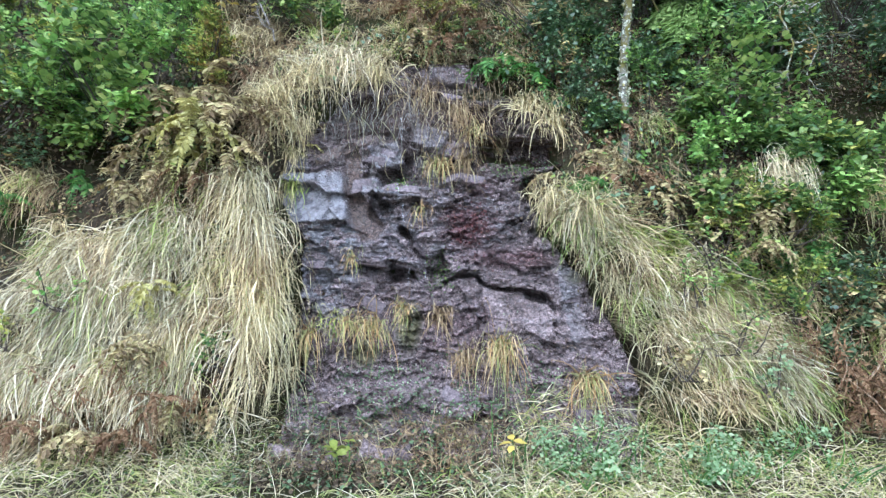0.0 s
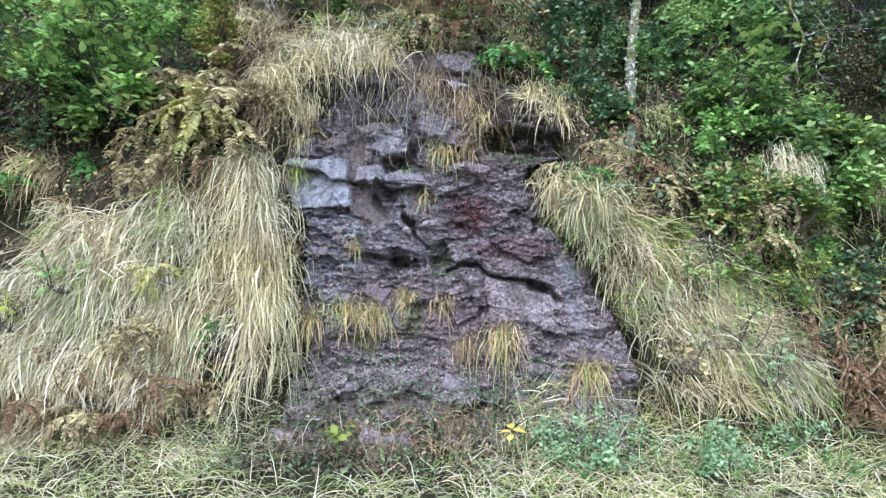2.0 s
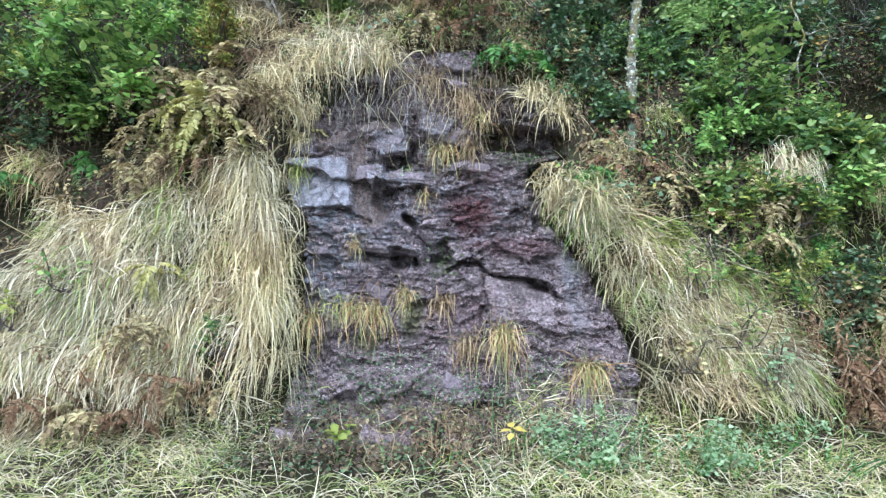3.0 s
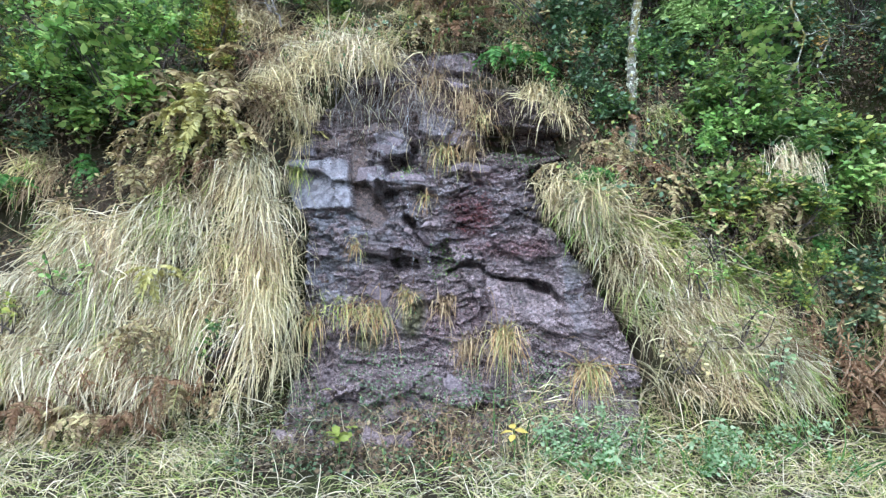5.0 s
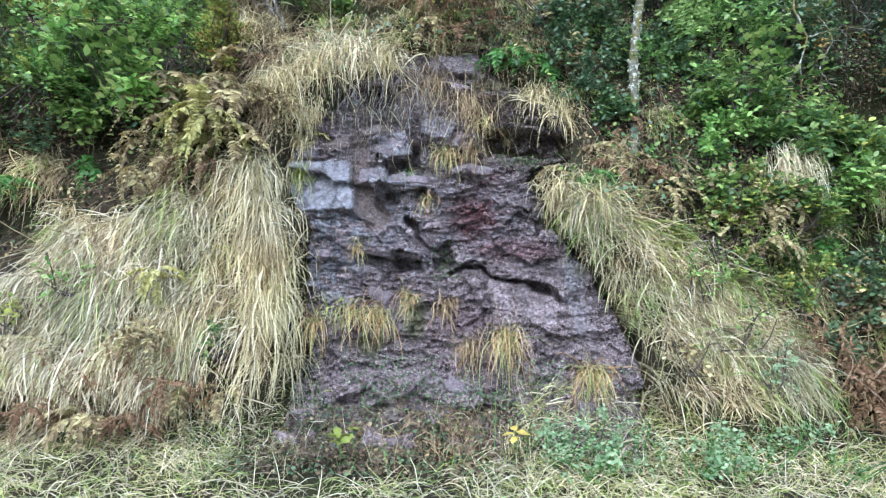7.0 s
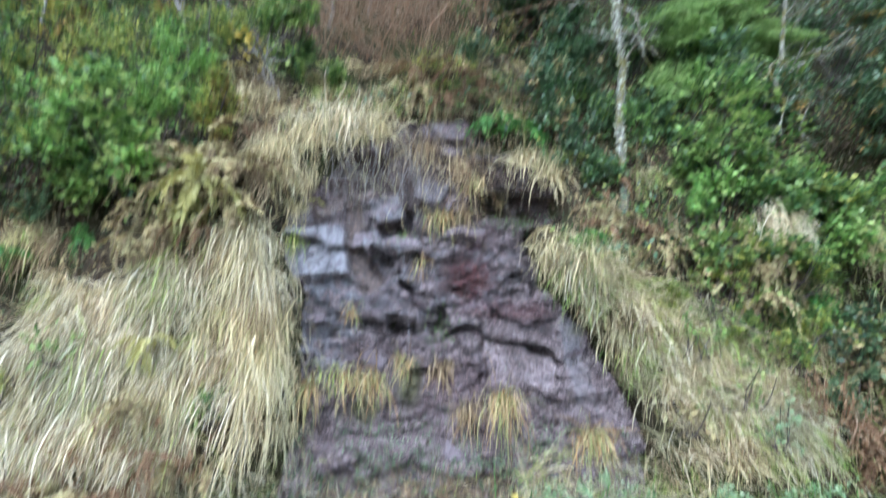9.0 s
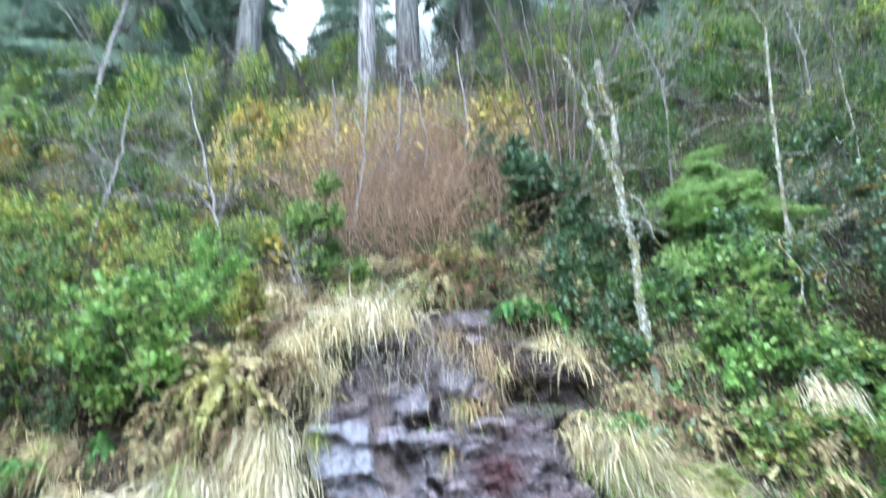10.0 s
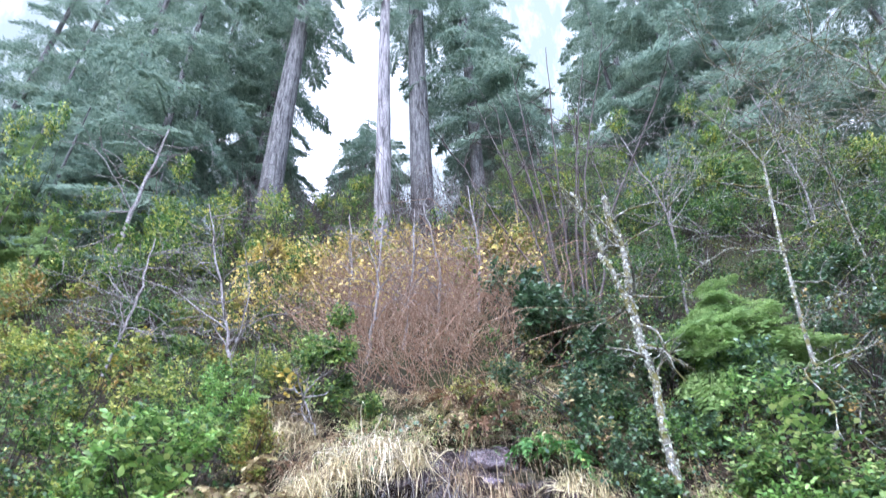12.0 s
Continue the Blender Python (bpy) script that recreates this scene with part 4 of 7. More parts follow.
def right_field(rng):
    while True:
        z = 0.45 + 1.75 * rng.random() ** 1.1
        x = float(rock_right(z)) + 0.08 + 0.12 * float(ramp(1.9 - z, 0, 0.5)) + 0.22 * math.exp(-((z - 1.78) / 0.28) ** 2) + rng.random() ** 0.8 * (0.20 + 0.75 * (2.2 - z))
        if x < 1.50 + 1.15 * (2.2 - z) and x < 2.95:
            return x, z


def right_edge(rng):
    z = rng.uniform(0.3, 2.2)
    return rng.normal(float(rock_right(z)) + 0.04 + 0.16 * math.exp(-((z - 1.78) / 0.28) ** 2), 0.07), z


def upper_straw(rng):
    z = rng.uniform(2.75, 4.7)
    return rng.normal(-1.55 - 0.38 * (z - 2.75), 0.16), z


hanging_grass("hanging_grass", 11, 290, left_field, [("pale_straw", 11), ("straw", 3), ("green_grass", 1.8), ("brown_grass", 1.2)], "long pale dry grass hanging down the bank", (0.20, 0.58), 38, tangle=0.6, droop=(0.5, 2.0), tight=0.06, loose=0.38, broad=1.1, gaps=0.6, rise=-0.45, kinked=0.45, sway=0.22)
hanging_grass("hanging_grass", 12, 36, left_edge, [("straw", 4), ("pale_straw", 3), ("brown_grass", 1.5)], "dry grass hanging over the edge of the rock", (0.35, 0.8), per=60, tangle=0.8)
hanging_grass("hanging_grass", 22, 40, right_edge, [("straw", 4), ("green_grass", 2), ("brown_grass", 3)], "withered and green grass along the edge of the rock", (0.2, 0.45), per=40, tangle=1.0, loose=0.5)
hanging_grass("hanging_grass", 13, 135, right_field, [("straw", 3), ("pale_straw", 8), ("green_grass", 3), ("brown_grass", 2.5)], "dry and green grass sweeping down the bank", (0.16, 0.50), 28, 0.35, tangle=0.7, droop=(0.1, 1.5), tight=0.08, loose=0.65, gaps=0.85, rise=-0.35, kinked=0.7, sway=0.45)
hanging_grass("hanging_grass", 14, 30, upper_straw, [("straw", 3), ("brown_grass", 4)], "dry straw on the slope below the shrubs", (0.3, 0.55), 60, tangle=1.8)


def brow(rng):
    return rng.uniform(-1.7, 1.35), rng.uniform(3.72, 4.85)


hanging_grass("brow_grass", 17, 130, brow, [("brown_grass", 4), ("straw", 3), ("rust_grass", 2), ("green_grass", 1.5)], "short withered grass on the brow above the rock", (0.18, 0.42), 34, tangle=2.5)
def under_tree(rng):
    return rng.uniform(1.35, 2.25), rng.uniform(2.25, 3.3)


def left_hollow(rng):
    return rng.uniform(-5.0, -3.3), rng.uniform(2.1, 2.6)


def fern_foot(rng):
    return rng.uniform(-2.8, -1.6), rng.uniform(2.05, 2.55)


def right_hollow(rng):
    return rng.uniform(2.3, 4.6), rng.uniform(0.4, 2.4)


hanging_grass("bank_grass", 18, 26, under_tree, [("brown_grass", 4), ("green_grass", 2), ("straw", 1)], "short withered grass below a lichened trunk", (0.2, 0.45), 30, tangle=2.5)
hanging_grass("bank_grass", 19, 30, left_hollow, [("brown_grass", 3), ("green_grass", 2), ("straw", 2)], "thin withered grass round a mossy hollow", (0.25, 0.55), 26, tangle=2.5)
hanging_grass("bank_grass", 23, 40, fern_foot, [("brown_grass", 4), ("straw", 3), ("green_grass", 2)], "withered grass below the ferns", (0.22, 0.45), 26, tangle=1.5, loose=0.6)
hanging_grass("bank_grass", 20, 110, right_hollow, [("brown_grass", 3), ("green_grass", 4), ("straw", 1.5)], "thin green and withered grass between shrubs", (0.25, 0.5), 22, tangle=2.5)
hanging_grass("loose_grass", 15, 230, left_field, [("pale_straw", 6), ("straw", 3), ("green_grass", 1.8), ("brown_grass", 1.5)], "loose dry stalks tangled over the hanging grass", (0.25, 0.65), 18, tangle=0.6, droop=(0.0, 1.4), loose=0.9, gaps=0.4, rise=-0.3, kinked=0.5)
hanging_grass("loose_grass", 16, 150, right_field, [("pale_straw", 4), ("straw", 3), ("green_grass", 3), ("brown_grass", 2)], "loose dry stalks tangled over the bank's grass", (0.25, 0.6), 18, 0.6, tangle=0.6, droop=(0.0, 1.1), loose=0.9, gaps=0.4, rise=-0.2, kinked=0.6)


def verge_grass():
    """Low trampled grass along the foot of the bank."""
    rng = np.random.default_rng(21)
    for mat, n, low, high in (("green_grass", 22000, 0.08, 0.22), ("pale_straw", 12000, 0.10, 0.34), ("straw", 9000, 0.10, 0.30)):
        x = rng.uniform(-5.0, 5.0, n)
        y = rng.uniform(3.0, 4.95, n)
        bare = (x > -1.25 - 0.3 * vnoise(x * 3, y * 3, 63)) & (x < 0.55) & (y > 4.02 + 0.28 * ramp(x, -0.4, 0.3)) & (rng.random(n) < 0.93)
        thin = vnoise(x * 2.2, y * 2.2, 61) > rng.uniform(-0.55, 0.35, n)
        ok = thin & ~bare
        x, y = x[ok], y[ok]
        z = np.interp(y, PROFILE_Y[2:], PROFILE_Z[2:])
        way = unit(np.stack([rng.normal(0, 0.7, len(x)), rng.normal(-0.25, 0.6, len(x)), rng.uniform(0.05, 0.75, len(x))], 1))
        v, f = blades(rng, np.stack([x, y, z], 1), way, rng.uniform(low, high, len(x)), rng.uniform(0.003, 0.0075, len(x)), rng.uniform(0.0, 0.6, len(x)), 5, False, tangle=0.25, kinked=0.3)
        tagged(new("verge_grass", fast_mesh("verge_grass", v, f, M[mat])), "low green and straw grass along the foot of the bank", "grass", kind="stuff")


verge_grass()


# ---- shrubs ----
def lumpy(rng, n, radii, lobes=9):
    """Places in a shrub's uneven crown, more of them towards its outside."""
    centres = rng.normal(0, 0.50, (lobes, 3))
    sizes = rng.uniform(0.24, 0.52, lobes)
    pick = rng.integers(0, lobes, n)
    d = unit(rng.normal(0, 1, (n, 3)))
    r = rng.uniform(0.35, 1.0, n) ** 0.6
    p = centres[pick] + d * (r * sizes[pick])[:, None]
    return p * np.asarray(radii), d


def shrub(seed, place, radii, leaf, mat, label, twigs=220, per=10, category="shrub", group="", wood="twig", slim=0.62, second=None, lift=0.55, far=False):
    """A bush: stems from one root, twigs to an uneven crown, leaves along the twigs."""
    rng = np.random.default_rng(seed)
    twigs = int(twigs * 1.25)
    root = thing("shrub", place, label, category, group)
    radii = np.asarray(radii, float)
    tips, outward = lumpy(rng, twigs, radii)
    heart = np.array([0, -0.25 * radii[1], radii[2] * lift + 0.1])
    tips = tips + heart
    lean = unit(outward * 0.8 + np.array([0, -0.45, 0.35]) + rng.normal(0, 0.35, (twigs, 3)))
    span = leaf * rng.uniform(2.2, 4.5, twigs)
    starts = tips - lean * span[:, None]
    wood_parts = [] if far else [sticks(rng, starts, tips, np.full(twigs, max(0.0016, leaf * 0.022)), 0.08, 2)]
    m = min(twigs, max(8, twigs // 9))
    pick = rng.choice(twigs, m, replace=False)
    foot = np.stack([rng.normal(0, 0.08, m), np.zeros(m), np.full(m, -0.05)], 1)
    wood_parts.append(sticks(rng, foot, starts[pick], np.full(m, 0.006 + leaf * 0.04), 0.12, 4))
    part("stem_tangle", fast_mesh("stem_tangle", *joined(wood_parts), M[wood]), root, kind="stuff")
    k = np.repeat(np.arange(twigs), per)
    t = np.tile(np.linspace(0.1, 1.0, per), twigs)
    side = np.where(np.arange(len(k)) % 2 == 0, 1.0, -1.0)
    place_l = starts[k] + (tips - starts)[k] * t[:, None]
    across = unit(np.cross(lean[k], np.array([0.1, 0.2, 1.0])))
    axis = lean[k] * rng.uniform(0.3, 0.9, len(k))[:, None] + across * (side * rng.uniform(0.5, 1.1, len(k)))[:, None] + rng.normal(0, 0.25, (len(k), 3))
    up = unit(np.array([0, -0.5, 0.9]) + rng.normal(0, 0.35, (len(k), 3)))
    size = leaf * rng.uniform(0.6, 1.15, len(k))
    small = leaf < 0.058 or far
    v, f = kite_set(place_l, axis, up, size, size * 0.7) if small else leaf_set(rng, place_l, axis, up, size, size * slim)
    cut = int(len(k) * (1 - (second[1] if second else 0)))
    nv, nf = (4, 1) if small else (6, 2)
    part("foliage", fast_mesh("foliage", v[: cut * nv], f[: cut * nf], M[mat]), root, kind="stuff")
    if second:
        part("foliage", fast_mesh("foliage", v[cut * nv:], f[cut * nf:] - cut * nv, M[second[0]]), root, second[2], "stuff")
    return root


def one_leaf(seed):
    rng = np.random.default_rng(seed)
    z1 = np.array([[0.0, 0.0, 1.0]])
    v, f = leaf_set(rng, np.zeros((1, 3)), np.array([[0.0, 1.0, 0.0]]), z1, np.ones(1), np.array([rng.uniform(0.58, 0.7)]))
    return fast_mesh("leaf", v, f, M["salal_single"])


ONE_LEAF = [one_leaf(490 + k) for k in range(3)]


def loose_leaves(seed, root, radii, leaf, count):
    """Broad leaves on the outside of a shrub, on their own short stalks."""
    rng = np.random.default_rng(seed)
    p, d = lumpy(rng, count * 3, np.asarray(radii) * 1.02)
    p = p + np.array([0, -0.25 * radii[1], radii[2] * 0.55 + 0.1])
    near = np.argsort(p[:, 1] - 0.3 * p[:, 2])[:count]
    for k in near:
        ob = part("leaf", ONE_LEAF[k % 3], root)
        s = leaf * rng.uniform(0.75, 1.2)
        ob.matrix_basis = pose(*p[k], rng.normal(25, 22), rng.normal(0, 22), rng.uniform(100, 260)) @ Matrix.Diagonal((s, s, s, 1))


SHRUBS = [
    # across, height, radii, leaf, colour, twigs, leaves a twig, label, second
    (-3.00, 2.80, (0.75, 0.45, 0.60), 0.085, "salal", 220, 9, "bright green salal shrub with broad glossy leaves", ("bright_leaf", 0.4, "fresh lime leaves")),
    (-2.75, 2.60, (0.35, 0.35, 0.35), 0.085, "bright_leaf", 70, 8, "small bright salal bush hanging over dry grass", None),
    (-4.25, 2.75, (0.85, 0.55, 0.75), 0.055, "small_leaf", 320, 10, "green salal shrub on the bank", ("lime_leaf", 0.45, "yellowing leaves")),
    (-3.75, 3.60, (0.95, 0.60, 0.65), 0.048, "lime_leaf", 420, 10, "yellow-green shrub among salal", None),
    (-2.95, 3.75, (0.55, 0.50, 0.55), 0.045, "bright_leaf", 300, 11, "dense small-leaved green shrub", None),
    (-4.9, 3.3, (0.7, 0.6, 0.9), 0.055, "small_leaf", 260, 10, "small-leaved green shrub on the bank", ("amber_leaf", 0.15, "browning leaves")),
    (2.80, 2.62, (0.75, 0.42, 0.55), 0.070, "salal", 250, 9, "broad-leaved bright green shrub on the bank", ("bright_leaf", 0.3, "fresh lime leaves")),
    (2.15, 2.85, (0.45, 0.40, 0.70), 0.055, "small_leaf", 240, 9, "fine-leaved green huckleberry bush", ("bright_leaf", 0.3, "fresh lime leaves")),
    (2.42, 2.32, (0.30, 0.30, 0.40), 0.062, "bright_leaf", 100, 9, "upright bright green young shrub", None),
    (1.95, 2.02, (0.26, 0.25, 0.18), 0.045, "bright_leaf", 80, 10, "low bright green shrub below a lichened trunk", None),
    (1.58, 2.80, (0.30, 0.25, 0.30), 0.055, "dark_leaf", 90, 9, "dark green shrub beside the overhang", ("small_leaf", 0.4, "green leaves")),
    (1.72, 2.38, (0.30, 0.25, 0.24), 0.055, "small_leaf", 80, 9, "low green shrub at the top of the grass", ("salal", 0.4, "bright leaves")),
    (2.08, 2.25, (0.30, 0.28, 0.26), 0.055, "bright_leaf", 90, 9, "low bright green shrub on the bank", ("dark_leaf", 0.3, "dark leaves")),
    (1.40, 3.05, (0.30, 0.25, 0.28), 0.05, "dark_leaf", 90, 9, "dark green shrub over the overhang", None),
    (2.35, 1.95, (0.32, 0.25, 0.26), 0.06, "salal", 80, 9, "low green shrub above the grassy bank", ("withered", 0.25, "withered leaves")),
    (2.62, 1.35, (0.30, 0.22, 0.24), 0.05, "salal", 60, 9, "sparse green shrub in the grass", ("lime_leaf", 0.4, "yellow-green leaves")),
    (3.45, 3.55, (0.50, 0.45, 0.45), 0.060, "dark_leaf", 150, 9, "dark green shrub in the shade", ("amber_leaf", 0.2, "browning leaves")),
    (4.75, 3.45, (0.60, 0.50, 0.45), 0.065, "dark_leaf", 150, 9, "dark green shrub with browning leaves", ("amber_leaf", 0.15, "browning leaves")),
    (3.80, 1.95, (0.60, 0.40, 0.45), 0.065, "salal", 220, 9, "green shrub spilling over the bank", ("bright_leaf", 0.45, "fresh lime leaves")),
    (4.35, 1.55, (0.50, 0.40, 0.50), 0.060, "dark_leaf", 160, 9, "dark green shrub hanging from the bank", None),
    (2.40, 1.62, (0.45, 0.30, 0.32), 0.045, "lime_leaf", 170, 10, "yellow-green low shrub on the grassy bank", ("withered", 0.25, "withered leaves")),
    (2.85, 1.05, (0.45, 0.28, 0.42), 0.045, "small_leaf", 160, 9, "low green shrub among the grass", ("lime_leaf", 0.4, "yellowing leaves")),
    (3.30, 0.72, (0.35, 0.28, 0.30), 0.050, "creeper", 100, 8, "green bramble beside russet bracken", None),
    (-3.55, 3.05, (0.9, 0.5, 0.6), 0.058, "small_leaf", 320, 10, "dense green shrub behind salal", ("bright_leaf", 0.45, "fresh lime leaves")),
    (-2.45, 3.35, (0.45, 0.4, 0.45), 0.045, "lime_leaf", 220, 10, "small-leaved green shrub beside straw", ("amber_leaf", 0.35, "browning leaves")),
    (-4.55, 2.35, (0.6, 0.4, 0.5), 0.05, "dark_leaf", 200, 10, "dark shrub over a mossy hollow", ("amber_leaf", 0.2, "brown leaves")),
    (1.75, 3.30, (0.5, 0.4, 0.6), 0.060, "dark_leaf", 170, 10, "dark green shrub behind a lichened trunk", ("salal", 0.25, "bright leaves")),
    (1.15, 3.75, (0.55, 0.4, 0.45), 0.060, "dark_leaf", 190, 9, "dark evergreen shrub above the overhang", ("withered", 0.15, "withered leaves")),
    (3.15, 2.25, (0.5, 0.4, 0.45), 0.072, "small_leaf", 220, 10, "green shrub on the bank", ("salal", 0.3, "bright leaves")),
    (3.25, 3.45, (0.8, 0.5, 0.6), 0.060, "dark_leaf", 240, 10, "dark green shrub on the bank", ("small_leaf", 0.3, "green leaves")),
    (2.25, 3.45, (0.7, 0.5, 0.5), 0.058, "dark_leaf", 230, 10, "dark green shrub behind a lichened trunk", ("salal", 0.3, "bright leaves")),
    (4.6, 2.0, (0.6, 0.4, 0.5), 0.075, "small_leaf", 200, 10, "green shrub on the bank", ("lime_leaf", 0.2, "yellowing leaves")),
    (3.6, 1.05, (0.5, 0.35, 0.4), 0.05, "dark_leaf", 180, 9, "dark green brambles in a hollow", ("withered", 0.25, "withered leaves")),
    (4.1, 0.75, (0.5, 0.35, 0.4), 0.05, "small_leaf", 160, 9, "green brambles at the foot of the bank", ("withered", 0.2, "withered leaves")),
    (-0.05, 4.35, (0.6, 0.35, 0.35), 0.040, "lime_leaf", 130, 9, "low yellow-green plants above the rock", ("withered", 0.5, "withered leaves")),
    (-3.30, 4.25, (0.8, 0.5, 0.6), 0.045, "small_leaf", 300, 10, "green shrub behind salal", ("lime_leaf", 0.4, "yellow-green leaves")),
    (2.95, 1.78, (0.45, 0.35, 0.36), 0.048, "small_leaf", 190, 10, "green shrub beside the grassy bank", ("lime_leaf", 0.35, "yellow-green leaves")),
    (3.50, 2.05, (0.5, 0.35, 0.4), 0.070, "small_leaf", 190, 10, "green shrub over a dark hollow", ("lime_leaf", 0.3, "yellow-green leaves")),
    (3.15, 1.28, (0.42, 0.32, 0.36), 0.045, "small_leaf", 170, 10, "green shrub among ferns", ("withered", 0.25, "withered leaves")),
    (4.05, 1.25, (0.5, 0.35, 0.42), 0.050, "dark_leaf", 180, 10, "dark green shrub in a hollow", ("lime_leaf", 0.2, "yellow-green leaves")),
    (0.35, 4.55, (0.5, 0.35, 0.35), 0.040, "small_leaf", 130, 9, "low green plants above the rock", ("withered", 0.4, "withered leaves")),
    (-3.10, 1.25, (0.16, 0.12, 0.14), 0.060, "bright_leaf", 12, 5, "small green plant among dry grass", None),
    (-3.45, 0.95, (0.14, 0.12, 0.14), 0.055, "lime_leaf", 12, 5, "small yellow-green plant among dry grass", None),
    (-1.80, 0.80, (0.14, 0.12, 0.18), 0.045, "small_leaf", 12, 6, "small green plant among dry grass", None),
    (2.05, 1.28, (0.20, 0.12, 0.16), 0.045, "bright_leaf", 14, 6, "small green plant in the grassy bank", None),
    (2.35, 0.90, (0.20, 0.12, 0.16), 0.045, "salal", 14, 6, "small green plant in the grassy bank", None),
    (1.90, 0.72, (0.16, 0.12, 0.14), 0.045, "withered", 14, 6, "small withered plant in the grassy bank", None),
    (2.25, 1.58, (0.22, 0.12, 0.18), 0.050, "bright_leaf", 14, 6, "small green plant in the grassy bank", ("withered", 0.3, "withered leaves")),
    (2.55, 0.60, (0.20, 0.12, 0.16), 0.045, "herb_leaf", 14, 6, "small green plant in the grassy bank", None),
    # slope above
    (-5.10, 4.30, (1.0, 0.7, 0.8), 0.060, "lime_leaf", 330, 10, "yellow-green shrub on the slope", ("small_leaf", 0.4, "green leaves")),
    (-3.60, 4.60, (0.9, 0.7, 0.7), 0.050, "small_leaf", 380, 10, "green shrub on the slope", ("lime_leaf", 0.35, "yellow-green leaves")),
    (-2.75, 4.70, (0.6, 0.5, 0.6), 0.040, "lime_leaf", 260, 11, "feathery yellow-green shrub on the slope", None),
    (-6.30, 5.30, (1.2, 0.8, 1.0), 0.065, "lime_leaf", 360, 10, "yellow-green shrub on the slope", ("amber_leaf", 0.3, "amber leaves")),
    (-4.70, 5.75, (1.0, 0.8, 0.8), 0.055, "lime_leaf", 330, 10, "yellow-green and amber shrub on the slope", ("amber_leaf", 0.5, "amber leaves")),
    (-6.3, 6.25, (0.9, 0.6, 0.55), 0.085, "lime_leaf", 200, 9, "yellow-green autumn shrub with broad leaves", ("yellow_leaf", 0.3, "yellow leaves")),
    (1.20, 5.05, (0.60, 0.5, 0.75), 0.10, "dark_leaf", 190, 9, "dark glossy broad-leaved evergreen shrub", None),
    (1.45, 4.15, (0.70, 0.5, 0.55), 0.075, "dark_leaf", 180, 9, "dark evergreen shrub above the overhang", ("withered", 0.1, "withered leaves")),
    (0.95, 5.55, (0.70, 0.6, 0.70), 0.085, "dark_leaf", 200, 10, "dark evergreen shrub with broad glossy leaves", None),
    (2.30, 4.35, (0.65, 0.5, 0.75), 0.060, "dark_leaf", 260, 10, "dark green shrub behind a lichened tree", ("small_leaf", 0.3, "green leaves")),
    (4.55, 4.15, (0.8, 0.6, 0.8), 0.060, "dark_leaf", 300, 10, "dark green shrub on the slope", ("amber_leaf", 0.12, "brown leaves")),
    (5.20, 4.60, (1.0, 0.7, 1.0), 0.065, "dark_leaf", 320, 10, "dark green shrub on the slope", ("small_leaf", 0.3, "green leaves")),
    (6.3, 6.2, (1.2, 0.9, 1.0), 0.06, "small_leaf", 360, 10, "green shrub on the slope", ("lime_leaf", 0.2, "yellow-green leaves")),
    (-8.2, 7.0, (1.4, 1.0, 1.1), 0.07, "amber_leaf", 330, 10, "amber and green autumn shrub", ("lime_leaf", 0.5, "yellow-green leaves")),
    (-6.4, 7.4, (1.3, 0.9, 1.0), 0.065, "dark_leaf", 330, 10, "dark green shrub on the slope", ("small_leaf", 0.5, "green leaves")),
    (-3.6, 7.2, (1.0, 0.8, 0.8), 0.055, "small_leaf", 300, 10, "green shrub beside a russet thicket", ("lime_leaf", 0.3, "yellow leaves")),
    (3.0, 6.2, (1.0, 0.8, 0.9), 0.055, "small_leaf", 340, 10, "green shrub on the slope", ("dark_leaf", 0.3, "dark leaves")),
    (2.4, 7.6, (1.1, 0.8, 0.9), 0.055, "lime_leaf", 300, 10, "yellow-green shrub on the slope", ("small_leaf", 0.5, "green leaves")),
]


